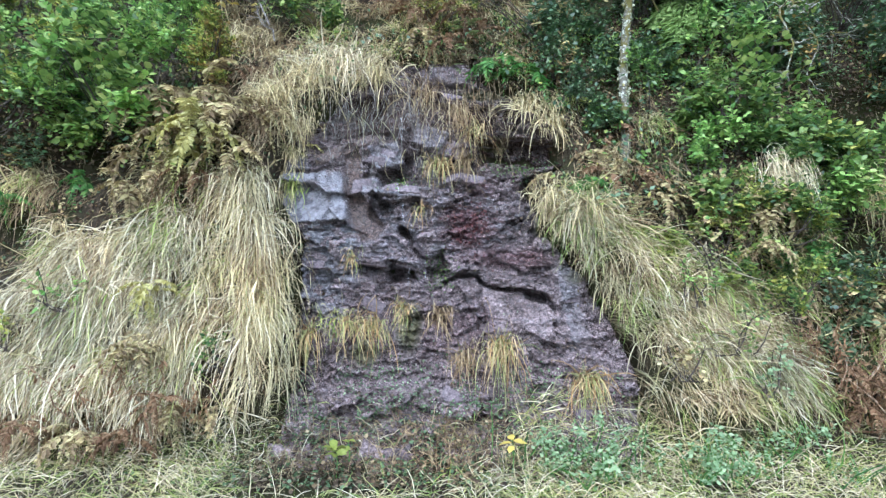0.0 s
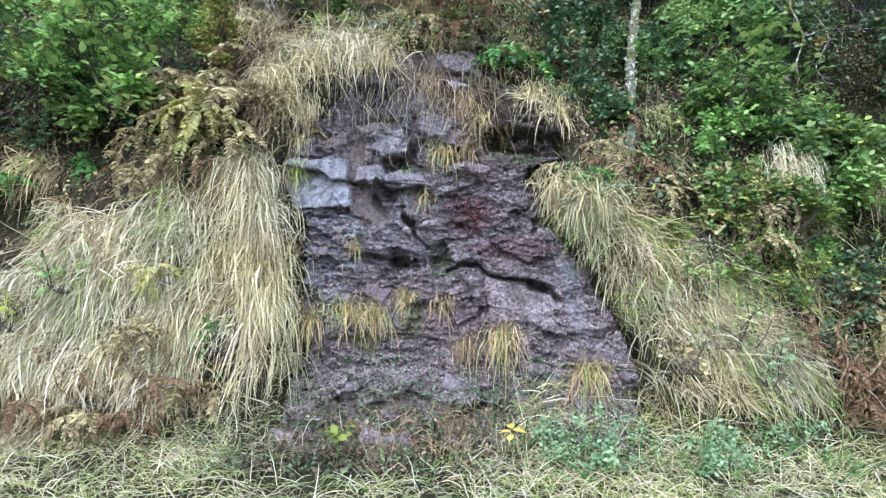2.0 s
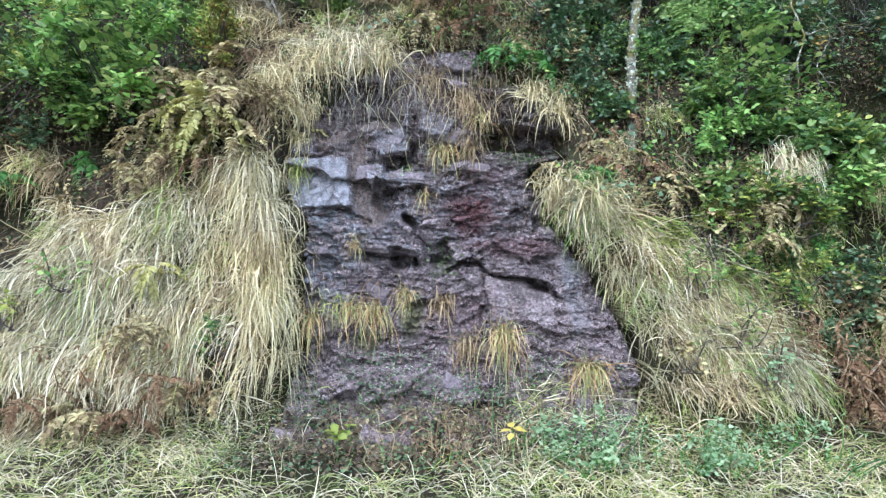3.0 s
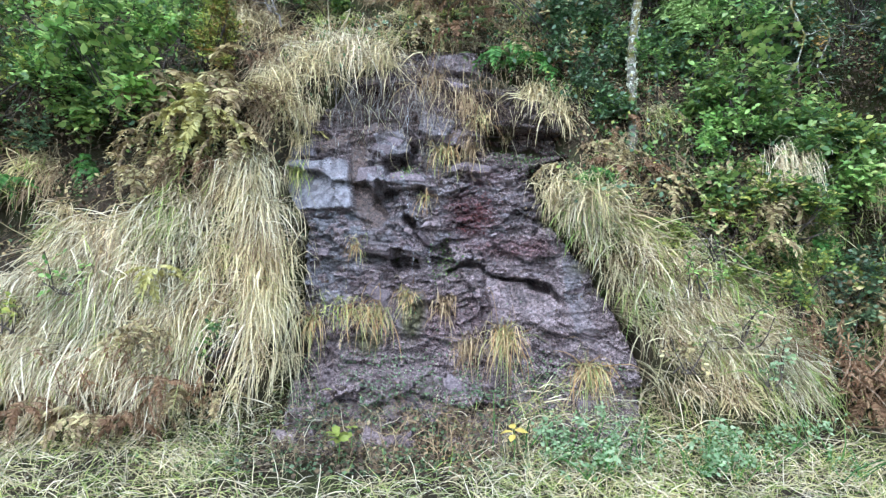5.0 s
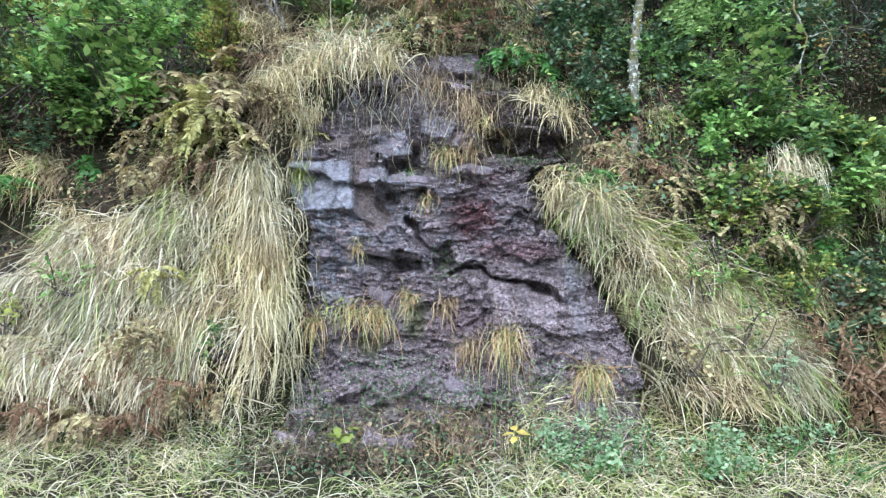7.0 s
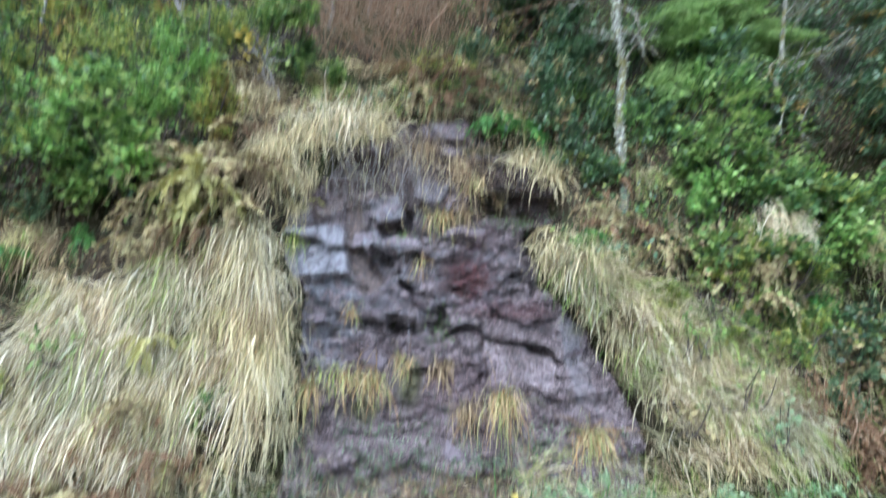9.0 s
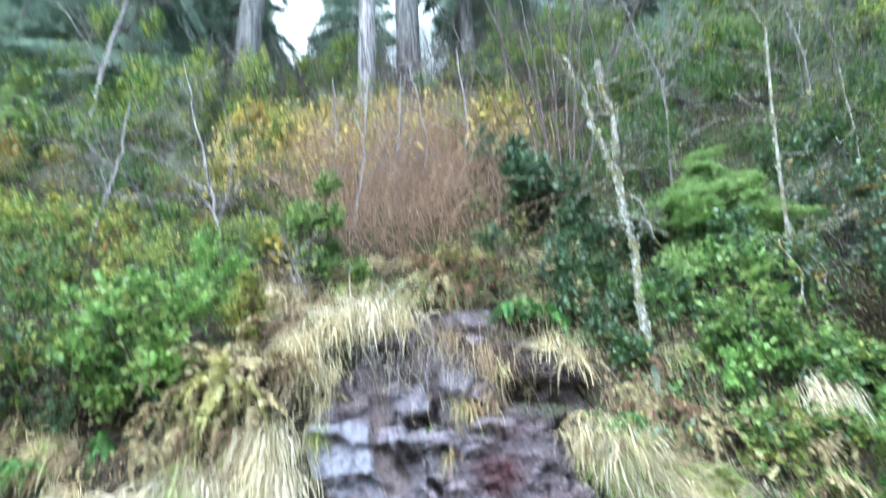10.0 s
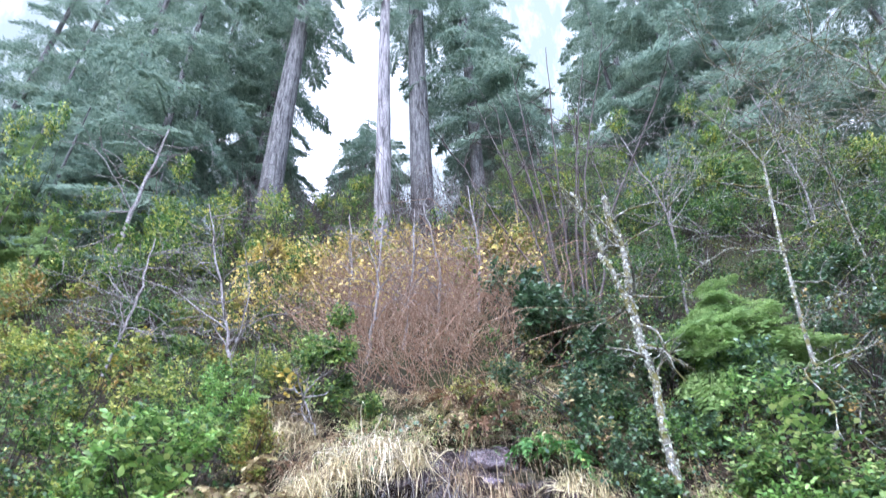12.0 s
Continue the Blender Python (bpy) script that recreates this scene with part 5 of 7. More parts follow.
def build_shrubs():
    for k, (x, z, radii, leaf, mat, twigs, per, label, second) in enumerate(SHRUBS):
        bush = shrub(500 + k, spot(x, z, 0.2 if twigs < 15 and z < 2 else -0.4 if 1.6 < x < 2.4 and 2 < z < 3.7 else 0.0), radii, leaf, mat, label, twigs, per, second=second, group="shrubs on the bank")
        if mat == "salal" and twigs > 20:
            loose_leaves(2500 + k, bush, radii, leaf, min(220, twigs))
    # the shrubs farther up are grown from six seedlings
    kinds = [
        shrub(580, spot(-9.5, 9.3), (1.6, 1.1, 1.2), 0.088, "small_leaf", "green shrub high on the slope", 290, 9, second=("lime_leaf", 0.35, "yellow-green leaves"), far=True),
        shrub(581, spot(-6.9, 9.6), (1.5, 1.1, 1.1), 0.088, "lime_leaf", "pale yellow-green shrub below the trees", 290, 9, second=("small_leaf", 0.45, "green leaves"), far=True),
        shrub(582, spot(5.0, 8.2), (1.5, 1.1, 1.1), 0.084, "small_leaf", "green shrub high on the slope", 290, 9, second=("dark_leaf", 0.4, "dark leaves"), far=True),
        shrub(583, spot(8.2, 8.4), (1.6, 1.1, 1.2), 0.084, "dark_leaf", "dark green shrub high on the slope", 290, 9, second=("lime_leaf", 0.3, "yellow-green leaves"), far=True),
    ]
    rng = np.random.default_rng(59)
    rows = [(-11.5, 7.2), (-12.3, 10.4), (-10.4, 11.2), (-8.3, 11.0), (-5.4, 10.2), (-4.3, 9.0), (-7.4, 8.6), (3.6, 9.6), (5.6, 10.2), (7.2, 9.9), (9.6, 10.0), (8.8, 11.6),
            (6.4, 11.8), (4.3, 11.4), (10.8, 8.2), (7.4, 7.2), (9.2, 6.3), (12.4, 10.5), (-9.7, 5.6), (-7.6, 4.6), (6.9, 4.3), (8.6, 4.5), (11.5, 12.2), (2.6, 10.6), (-2.8, 11.2), (-6.4, 12.2), (1.0, 11.6), (-10.2, 12.6), (-13.5, 12.4), (13.2, 12.8)]
    for k, (x, z) in enumerate(rows):
        src = kinds[(0 if x < 0 else 2) + int(rng.integers(0, 2))]
        p = spot(x, z)
        s = rng.uniform(0.85, 1.15)
        copy_thing(src, Matrix.Translation(p) @ Matrix.Rotation(rng.uniform(-0.8, 0.8), 4, "Z") @ Matrix.Scale(s, 4))


build_shrubs()
shrub(2602, spot(-1.92, 4.68, 0.65), (0.66, 0.45, 0.60), 0.058, "salal", "rounded green shrub above the rock", 360, 10, second=("small_leaf", 0.45, "green leaves"), group="shrubs on the bank")
shrub(2601, spot(-2.38, 4.62, 0.55), (0.20, 0.15, 0.15), 0.11, "yellow_leaf", "small sapling with large yellow leaves", 9, 4, group="shrubs on the bank")


def crest_bushes():
    """Tall leafy bushes along the edge of the woods."""
    olive = shrub(590, (3.2, 13.4, 11.1), (1.7, 1.2, 1.6), 0.085, "lime_leaf", "olive-green bush at the edge of the woods", 420, 9, second=("small_leaf", 0.5, "green leaves"), group="bushes on the crest", far=True)
    green = shrub(591, (6.4, 13.2, 11.0), (1.7, 1.2, 1.7), 0.085, "small_leaf", "leafy green bush at the edge of the woods", 420, 9, second=("lime_leaf", 0.35, "yellow-green leaves"), group="bushes on the crest", far=True)
    rng = np.random.default_rng(592)
    for k, (x, y, tall) in enumerate(((1.4, 14.6, 1.0), (4.9, 14.4, 1.2), (8.2, 13.8, 1.3), (9.8, 14.8, 1.6), (11.6, 13.8, 1.4), (7.2, 15.2, 1.5), (13.4, 14.6, 1.5), (-8.6, 13.2, 1.1), (-10.6, 12.4, 1.5), (-12.4, 12.0, 2.0), (-14.2, 11.6, 2.2), (-16.0, 12.4, 2.4), (-5.6, 14.2, 0.8), (-3.9, 14.6, 0.7))):
        z = float(np.interp(y, PROFILE_Y, PROFILE_Z)) - 0.3
        copy_thing((olive, green)[k % 2 if x > 0 else 1], Matrix.Translation((x, y, z)) @ Matrix.Rotation(rng.uniform(-0.9, 0.9), 4, "Z") @ Matrix.Diagonal((1.1, 1.0, tall, 1.0)))


crest_bushes()


def ground_cover():
    """Small leaves, dead and living, that cover the soil between the shrubs."""
    rng = np.random.default_rng(31)
    for mat, n, size, label in (("dead_leaf", 26000, 0.055, "fallen brown leaves lying on the bank"), ("small_leaf", 46000, 0.055, "low green undergrowth between the shrubs"),
                                ("lime_leaf", 14000, 0.045, "creeping green undergrowth on the bank"), ("dark_leaf", 26000, 0.06, "dark green undergrowth between the shrubs")):
        z = rng.uniform(2.0, 12.8, n)
        x = rng.uniform(-1, 1, n) * (4.5 + z * 0.85)
        bare = (x > rock_left(np.minimum(z, 4)) - 0.1) & (x < rock_right(np.minimum(z, 4)) + 0.1) & (z < 3.75)
        straw = (x < -1.2) & (z < 2.4)
        dry = (np.abs(x + 1.55 + 0.38 * (z - 2.75)) < 0.45) & (z < 4.7)
        brush = (x > -1.5 - 0.62 * (z - 4.7)) & (x < 0.6 + 0.2 * (z - 4.7)) & (z > 4.2) & (z < 8.4)
        patchy = vnoise(x * 1.1, z * 1.1, 83 + n % 7) > rng.uniform(-0.6, 0.1, n)
        dark = (np.hypot((x - 4.1) / 0.75, (z - 3.0) / 0.5) < 1) | (np.hypot((x + 3.5) / 0.8, (z - 2.45) / 0.25) < 1)
        ok = ~bare & ~straw & ~dry & ~dark & ~(brush & (rng.random(n) < 0.85)) & patchy
        x, z = x[ok], z[ok]
        deep = rng.uniform(0.0, 0.4, len(x)) if mat != "dead_leaf" else rng.uniform(0, 0.03, len(x))
        p = np.stack([x, bank_y(x, z) - deep, z], 1)
        axis = rng.normal(0, 0.6, (len(x), 3)) + np.array([0, -0.6, 0.1])
        up = unit(np.array([0, -0.5, 0.8]) + rng.normal(0, 0.3, (len(x), 3)))
        s = size * rng.uniform(0.5, 1.2, len(x))
        v, f = kite_set(p, axis, up, s, s * 0.65)
        tagged(new("undergrowth", fast_mesh("undergrowth", v, f, M[mat])), label, "undergrowth", kind="stuff")


ground_cover()


def bank_litter():
    """Dead leaves, moss and rootlets that hide the soil of the bank on both sides of the rock."""
    rng = np.random.default_rng(33)

    def places(n):
        x, z = rng.uniform(-5.2, 5.2, n), rng.uniform(1.5, 4.4, n)
        off = (x < rock_left(np.minimum(z, 3.9)) + 0.12) | (x > rock_right(np.minimum(z, 3.9)) - 0.12) | (z > 3.75)
        x, z = x[off], z[off]
        return np.stack([x, bank_y(x, z) - rng.uniform(0.0, 0.05, len(x)), z], 1)

    for mat, n, size, label in (("dead_leaf", 26000, 0.045, "matted brown leaves on the bank"), ("creeper", 9000, 0.034, "small dark plants on the bank"), ("withered", 4500, 0.040, "withered scraps caught on the bank")):
        p = places(n)
        size = size * rng.uniform(0.5, 1.3, len(p))
        v, f = kite_set(p, rng.normal(0, 0.7, p.shape) + [0, -0.3, -0.3], unit(rng.normal(0, 0.4, p.shape) + [0, -0.8, 0.4]), size, size * 0.7)
        tagged(new("bank_litter", fast_mesh("bank_litter", v, f, M[mat])), label, "leaf litter", kind="stuff")
    p = places(5200)
    way = unit(np.stack([rng.normal(0, 0.5, len(p)), -rng.uniform(0.1, 0.8, len(p)), rng.normal(-0.5, 0.5, len(p))], 1))
    v, f = blades(rng, p, way, rng.uniform(0.08, 0.30, len(p)), rng.uniform(0.002, 0.005, len(p)), rng.uniform(0.2, 1.5, len(p)), 5, kinked=0.3)
    tagged(new("bank_litter", fast_mesh("bank_litter", v, f, M["brown_grass"])), "dead rootlets and stalks hanging on the bank", "leaf litter", kind="stuff")


bank_litter()


def seedling(seed, place, count, leaf, mat, label):
    """A young plant: a thin stalk with a few broad leaves of its own."""
    rng = np.random.default_rng(seed)
    x, y, z = place
    low = float(np.interp(y, PROFILE_Y[2:], PROFILE_Z[2:]))
    root = thing("seedling", (x, y, low), label, "plant", "young plants below the rock")
    stalk = tube([(0, 0, -0.03), (0.01, -0.01, (z - low) * 0.5), (0, -0.02, z - low)], [0.004, 0.0035, 0.002], 5)
    part("stalk", fast_mesh("stalk", *stalk, M["green_fern"], True), root)
    for k in range(count):
        v, f = leaf_set(rng, np.zeros((1, 3)), np.array([[0.0, 1.0, -0.1]]), np.array([[0.0, 0.0, 1.0]]), np.ones(1) * leaf * rng.uniform(0.7, 1.15), np.ones(1) * leaf * 0.62)
        ob = part("leaf", fast_mesh("leaf", v, f, M[mat]), root)
        ob.matrix_basis = pose(rng.normal(0, 0.012), -0.02, z - low - 0.02 * (k % 3), rng.normal(15, 20), rng.normal(0, 15), 180 + (k - count / 2) * 330 / count)


seedling(2701, (-0.77, 4.30, 0.27), 10, 0.10, "lime_leaf", "young bright green plant below the wet rock")
seedling(2702, (-0.70, 4.42, 0.29), 4, 0.06, "lime_leaf", "young yellow-green plant below the wet rock")
seedling(2703, (0.50, 4.30, 0.33), 5, 0.09, "yellow_leaf", "young plant with yellow autumn leaves")
seedling(2704, (0.36, 4.45, 0.55), 5, 0.07, "creeper", "young blue-green plant against the rock")
seedling(2705, (0.02, 4.30, 0.12), 3, 0.05, "yellow_leaf", "small plant with yellow leaves in the grass")


def herbs():
    """Loose clumps of round-leaved herbs in the grass at the foot of the rock and the bank."""
    rng = np.random.default_rng(2710)
    for k in range(19):
        x = rng.uniform(0.70, 2.3) if k < 14 else rng.uniform(2.2, 3.6)
        y = rng.uniform(4.0, 4.5)
        z = float(np.interp(y, PROFILE_Y[2:], PROFILE_Z[2:]))
        w = rng.uniform(0.12, 0.26)
        shrub(2710 + k, (x, y, z), (w, 0.14, rng.uniform(0.10, 0.20)), rng.uniform(0.028, 0.046), "herb_leaf", "loose bluish-green herbs in the grass", int(rng.integers(8, 20)), 5, category="herbs", group="herbs at the foot of the bank", wood="green_fern")


herbs()


def foot_litter():
    """Dead leaves, stalks and seedlings in the damp soil below the rock."""
    rng = np.random.default_rng(37)
    for mat, n, size, label in (("dead_leaf", 1600, 0.042, "wet brown leaves below the rock"), ("brown_grass", 500, 0.035, "broken stalks and litter below the rock"), ("creeper", 1500, 0.034, "green seedlings in damp soil below the rock")):
        x, y = rng.normal(-0.35, 0.8, n), rng.uniform(4.05, 4.85, n)
        p = np.stack([x, y, np.interp(y, PROFILE_Y[2:], PROFILE_Z[2:]) + rng.uniform(0.0, 0.05, n)], 1)
        s = size * rng.uniform(0.5, 1.3, n)
        v, f = leaf_set(rng, p, rng.normal(0, 1, (n, 3)) * [1, 1, 0.3], unit(rng.normal(0, 0.5, (n, 3)) + [0, -0.3, 1]), s, s * 0.7)
        tagged(new("leaf_litter", fast_mesh("leaf_litter", v, f, M[mat])), label, "leaf litter", kind="stuff")
    n = 650
    x, y = rng.normal(-0.3, 0.9, n), rng.uniform(4.2, 4.9, n)
    base = np.stack([x, y, np.interp(y, PROFILE_Y[2:], PROFILE_Z[2:])], 1)
    way = unit(np.stack([rng.normal(0, 0.7, n), rng.normal(-0.2, 0.4, n), rng.uniform(0.3, 1.2, n)], 1))
    v, f = blades(rng, base, way, rng.uniform(0.15, 0.5, n), rng.uniform(0.003, 0.006, n), rng.uniform(0.2, 1.3, n), 5, False)
    tagged(new("dead_stalks", fast_mesh("dead_stalks", v, f, M["brown_grass"])), "thin dead stalks below the rock", "grass", kind="stuff")


foot_litter()


# ---- ferns ----
def frond_mesh(seed, mat, pairs=21, arch=0.5, broad=0.21, name="frond"):
    """A fern frond a metre long along y: a bowed stalk with a row of leaflets on each side."""
    rng = np.random.default_rng(seed)
    s = np.linspace(0, 1, 8)
    line = np.stack([np.zeros(8), s * (1 - 0.25 * s), 0.35 * s - arch * s * s * 1.3], 1)
    pieces = [tube(line, np.linspace(0.008, 0.002, 8), 3)]
    t = np.repeat(np.linspace(0.14, 0.99, pairs), 2)
    side = np.tile([1.0, -1.0], pairs)
    p = np.stack([np.interp(t, s, line[:, i]) for i in range(3)], 1)
    size = broad * np.interp(t, [0.1, 0.35, 0.7, 1.0], [0.7, 1.0, 0.78, 0.25]) * rng.uniform(0.6, 1.1, len(t))
    axis = np.stack([side * rng.uniform(0.5, 1.1, len(t)), np.full(len(t), 0.40) + rng.normal(0, 0.22, len(t)), -rng.uniform(0.0, 0.7, len(t))], 1)
    pieces.append(leaf_set(rng, p, axis, np.tile([0, 0.1, 1.0], (len(t), 1)) + rng.normal(0, 0.32, (len(t), 3)), size, size * 0.40))
    v, f = joined(pieces)
    return fast_mesh(name, v, f, M[mat])


FRONDS = {m: [frond_mesh(700 + 7 * i + j, m, 28 if m == "red_fern" else 23, 0.45 + 0.2 * j, 0.12 if m == "red_fern" else 0.18) for j in range(3)] for i, m in enumerate(("withered", "pale_fern", "red_fern", "green_fern"))}


def fern(seed, x, z, count, reach, mat, label, out=0.14, hang=0.55, group="ferns on the bank"):
    rng = np.random.default_rng(seed)
    root = thing("fern", spot(x, z, out), label, "fern", group)
    for k in range(count):
        ob = part("frond", FRONDS[mat][k % 3], root)
        size = reach * rng.uniform(0.8, 1.35)
        turn = 180 + (k / max(count - 1, 1) - 0.5) * 210 + rng.normal(0, 12)
        ob.matrix_basis = pose(rng.normal(0, 0.03), 0, rng.normal(0, 0.03), rng.normal(20 - 60 * hang, 16), rng.normal(0, 10), turn) @ Matrix.Diagonal((size, size, size, 1))
    return root


FERNS = [
    (-2.55, 2.95, 9, 0.50, "withered", "withered brown fern below salal"),
    (-2.20, 2.98, 9, 0.48, "withered", "tan drooping fern at the top of the grass"),
    (-1.95, 2.72, 9, 0.45, "withered", "brown drooping fern beside the rock"),
    (-2.28, 2.62, 9, 0.42, "pale_fern", "pale yellow drooping fern"),
    (-2.50, 2.40, 8, 0.42, "withered", "brown withered fern above dry grass"),
    (-2.12, 2.36, 7, 0.40, "red_fern", "reddish dead fern under yellow fronds"),
    (-3.35, 2.35, 6, 0.38, "green_fern", "small green fern in the shade"),
    (-2.15, 3.55, 7, 0.42, "red_fern", "dead brown fern beside straw"),
    (1.75, 2.42, 7, 0.40, "red_fern", "russet dead fern below a lichened trunk"),
    (1.95, 2.32, 7, 0.36, "withered", "tan withered fern on the bank"),
    (3.0, 2.15, 8, 0.40, "withered", "tan fern under a green shrub"),
    (2.75, 2.02, 8, 0.38, "withered", "yellow-brown fern on the bank"),
    (3.55, 1.45, 9, 0.42, "withered", "brown fern hanging into a dark hollow"),
    (3.85, 1.30, 8, 0.40, "withered", "tan drooping fern over a dark hollow"),
    (3.25, 1.75, 7, 0.38, "green_fern", "green fern on the bank"),
    (4.3, 2.4, 8, 0.42, "red_fern", "russet fern among dark shrubs"),
    (0.85, 3.55, 8, 0.45, "green_fern", "green sword fern above the overhang"),
    (0.55, 3.72, 8, 0.45, "green_fern", "green sword fern on the rock's brow"),
    (0.75, 3.80, 7, 0.42, "withered", "yellowing fern on the rock's brow"),
    (1.25, 3.55, 7, 0.45, "red_fern", "brown hanging fern below dark shrubs"),
    (0.05, 4.05, 8, 0.50, "red_fern", "russet bracken below a thicket"),
    (0.45, 4.20, 8, 0.50, "red_fern", "russet bracken below a thicket"),
    (-0.25, 4.2, 7, 0.45, "withered", "withered bracken below a thicket"),
    (-0.35, 4.50, 9, 0.46, "red_fern", "russet bracken below a thicket", 0.3),
    (0.15, 4.45, 9, 0.46, "red_fern", "russet bracken below a thicket", 0.3),
    (3.35, 0.45, 9, 0.50, "red_fern", "russet dead bracken at the foot of the bank"),
    (3.60, 0.62, 9, 0.50, "red_fern", "russet dead bracken at the foot of the bank"),
    (3.15, 0.75, 8, 0.45, "red_fern", "russet dead bracken on the bank"),
    (-2.05, 0.45, 8, 0.38, "withered", "withered fern low among dry grass"),
    (-2.35, 1.0, 7, 0.34, "withered", "withered fern among hanging grass"),
    (-2.9, 0.32, 8, 0.36, "red_fern", "dead brown fern at the foot of the bank"),
    (-2.55, 3.12, 10, 0.58, "withered", "tan withered fern spreading over the bank", 0.42),
    (-2.22, 3.18, 10, 0.58, "withered", "tan withered fern beside straw", 0.42),
    (-1.95, 3.02, 10, 0.54, "withered", "brown withered fern beside the rock", 0.36),
    (-2.45, 2.78, 9, 0.48, "withered", "tan drooping fern with curled leaflets", 0.34),
    (-2.12, 2.82, 10, 0.54, "pale_fern", "pale yellow fern with hanging fronds", 0.50),
    (-1.88, 2.55, 8, 0.40, "withered", "brown drooping fern at the rock edge", 0.24),
    (-2.70, 2.55, 8, 0.44, "withered", "tan fern hanging over dry grass", 0.30),
    (-3.6, 0.40, 8, 0.34, "withered", "dead fern low on the bank", 0.12),
    (-1.72, 0.50, 7, 0.30, "withered", "dead fern below hanging grass", 0.12),
    (-2.45, 0.30, 8, 0.34, "red_fern", "dead brown fern at the foot of the bank", 0.12),
    (1.42, 2.62, 7, 0.36, "withered", "withered fern beside a dark overhang", 0.12),
    (1.62, 2.85, 7, 0.40, "red_fern", "brown hanging fern below the shrubs", 0.15),
    (1.50, 2.36, 7, 0.34, "red_fern", "russet fern at the edge of the grass", 0.15),
    (1.28, 2.32, 6, 0.30, "green_fern", "green fern on the ledge beside the rock", 0.12),
    (0.80, 2.42, 6, 0.26, "green_fern", "green fern on a ledge of the rock", 0.1),
    (0.95, 2.40, 6, 0.26, "withered", "withered fern on a ledge of the rock", 0.1),
    (-4.35, 2.15, 7, 0.40, "withered", "tan fern over a mossy hollow", 0.15),
    (-3.95, 2.20, 7, 0.38, "green_fern", "green fern over a mossy hollow", 0.15),
    (-2.30, 0.95, 8, 0.34, "withered", "withered fern among hanging grass", 0.30),
    (-2.32, 1.40, 8, 0.30, "pale_fern", "yellowing fern among hanging grass", 0.26),
    (-2.15, 0.62, 8, 0.34, "red_fern", "brown dead fern among hanging grass", 0.30),
    (-3.15, 0.42, 9, 0.34, "red_fern", "brown dead fern at the foot of the bank", 0.30),
    (-2.75, 0.38, 9, 0.34, "withered", "withered fern at the foot of the bank", 0.34),
    (-2.35, 0.34, 9, 0.34, "red_fern", "brown dead fern at the foot of the bank", 0.34),
    (-3.55, 0.50, 9, 0.34, "withered", "withered fern at the foot of the bank", 0.30),
    (-1.52, 2.42, 7, 0.30, "withered", "withered fern at the edge of the rock", 0.08),
    (-2.75, 2.28, 8, 0.40, "withered", "tan fern hanging over dry grass", 0.32),
    (-1.50, 2.70, 7, 0.32, "pale_fern", "yellowing fern at the edge of the rock", 0.08),
    (-1.55, 2.95, 7, 0.34, "withered", "brown fern at the edge of the rock", 0.08),
    (-1.46, 2.20, 6, 0.26, "green_fern", "green fern at the edge of the rock", 0.06),
    (1.55, 2.48, 8, 0.34, "withered", "tan fern drooping over the grass", 0.16),
    (1.85, 2.15, 8, 0.32, "withered", "tan fern drooping over the grass", 0.2),
    (2.70, 1.72, 8, 0.36, "withered", "tan fern in the shrubs", 0.25),
    (3.65, 1.15, 9, 0.42, "withered", "tan drooping fern over a dark hollow", 0.3),
    (0.60, 2.92, 4, 0.20, "green_fern", "small green fern under an overhang"),
    (0.52, 2.56, 5, 0.16, "green_fern", "small bright green plant in a dark recess"),
]


def build_ferns():
    for k, row in enumerate(FERNS):
        fern(800 + k, row[0], row[1], *row[2:])


build_ferns()


def dead_bracken(seed, x, z, count):
    """Broken russet stems of last year's bracken."""
    rng = np.random.default_rng(seed)
    root = thing("dead_bracken", spot(x, z, 0.06), "russet dead bracken stems leaning over the bank", "bracken", "dead bracken on the bank")
    for k in range(count):
        a = np.array([[rng.normal(0, 0.10), rng.normal(0, 0.03), -0.05]])
        b = a + np.array([[rng.normal(0.05, 0.22), -rng.uniform(0.05, 0.35), rng.uniform(0.2, 0.62)]])
        stem = part("stem", fast_mesh("stem", *sticks(rng, a, b, np.array([rng.uniform(0.004, 0.008)]), 0.16, 6), M["red_twig"]), root)
        s = rng.uniform(0.25, 1.0, 14)
        p = a + (b - a) * s[:, None]
        v, f = leaf_set(rng, p, rng.normal(0, 0.7, (14, 3)) + [0, -0.3, -0.7], unit(rng.normal(0, 0.5, (14, 3)) + [0, -0.6, 0.5]), rng.uniform(0.03, 0.08, 14), rng.uniform(0.01, 0.02, 14))
        part("dead_foliage", fast_mesh("dead_foliage", v, f, M["red_fern"]), stem, kind="stuff")


for k, (x, z) in enumerate(((3.05, 0.75), (3.25, 0.55), (3.45, 0.45), (3.65, 0.35), (3.30, 0.30), (-2.85, 0.35), (-2.2, 0.35))):
    dead_bracken(2900 + k, x, z, 12)


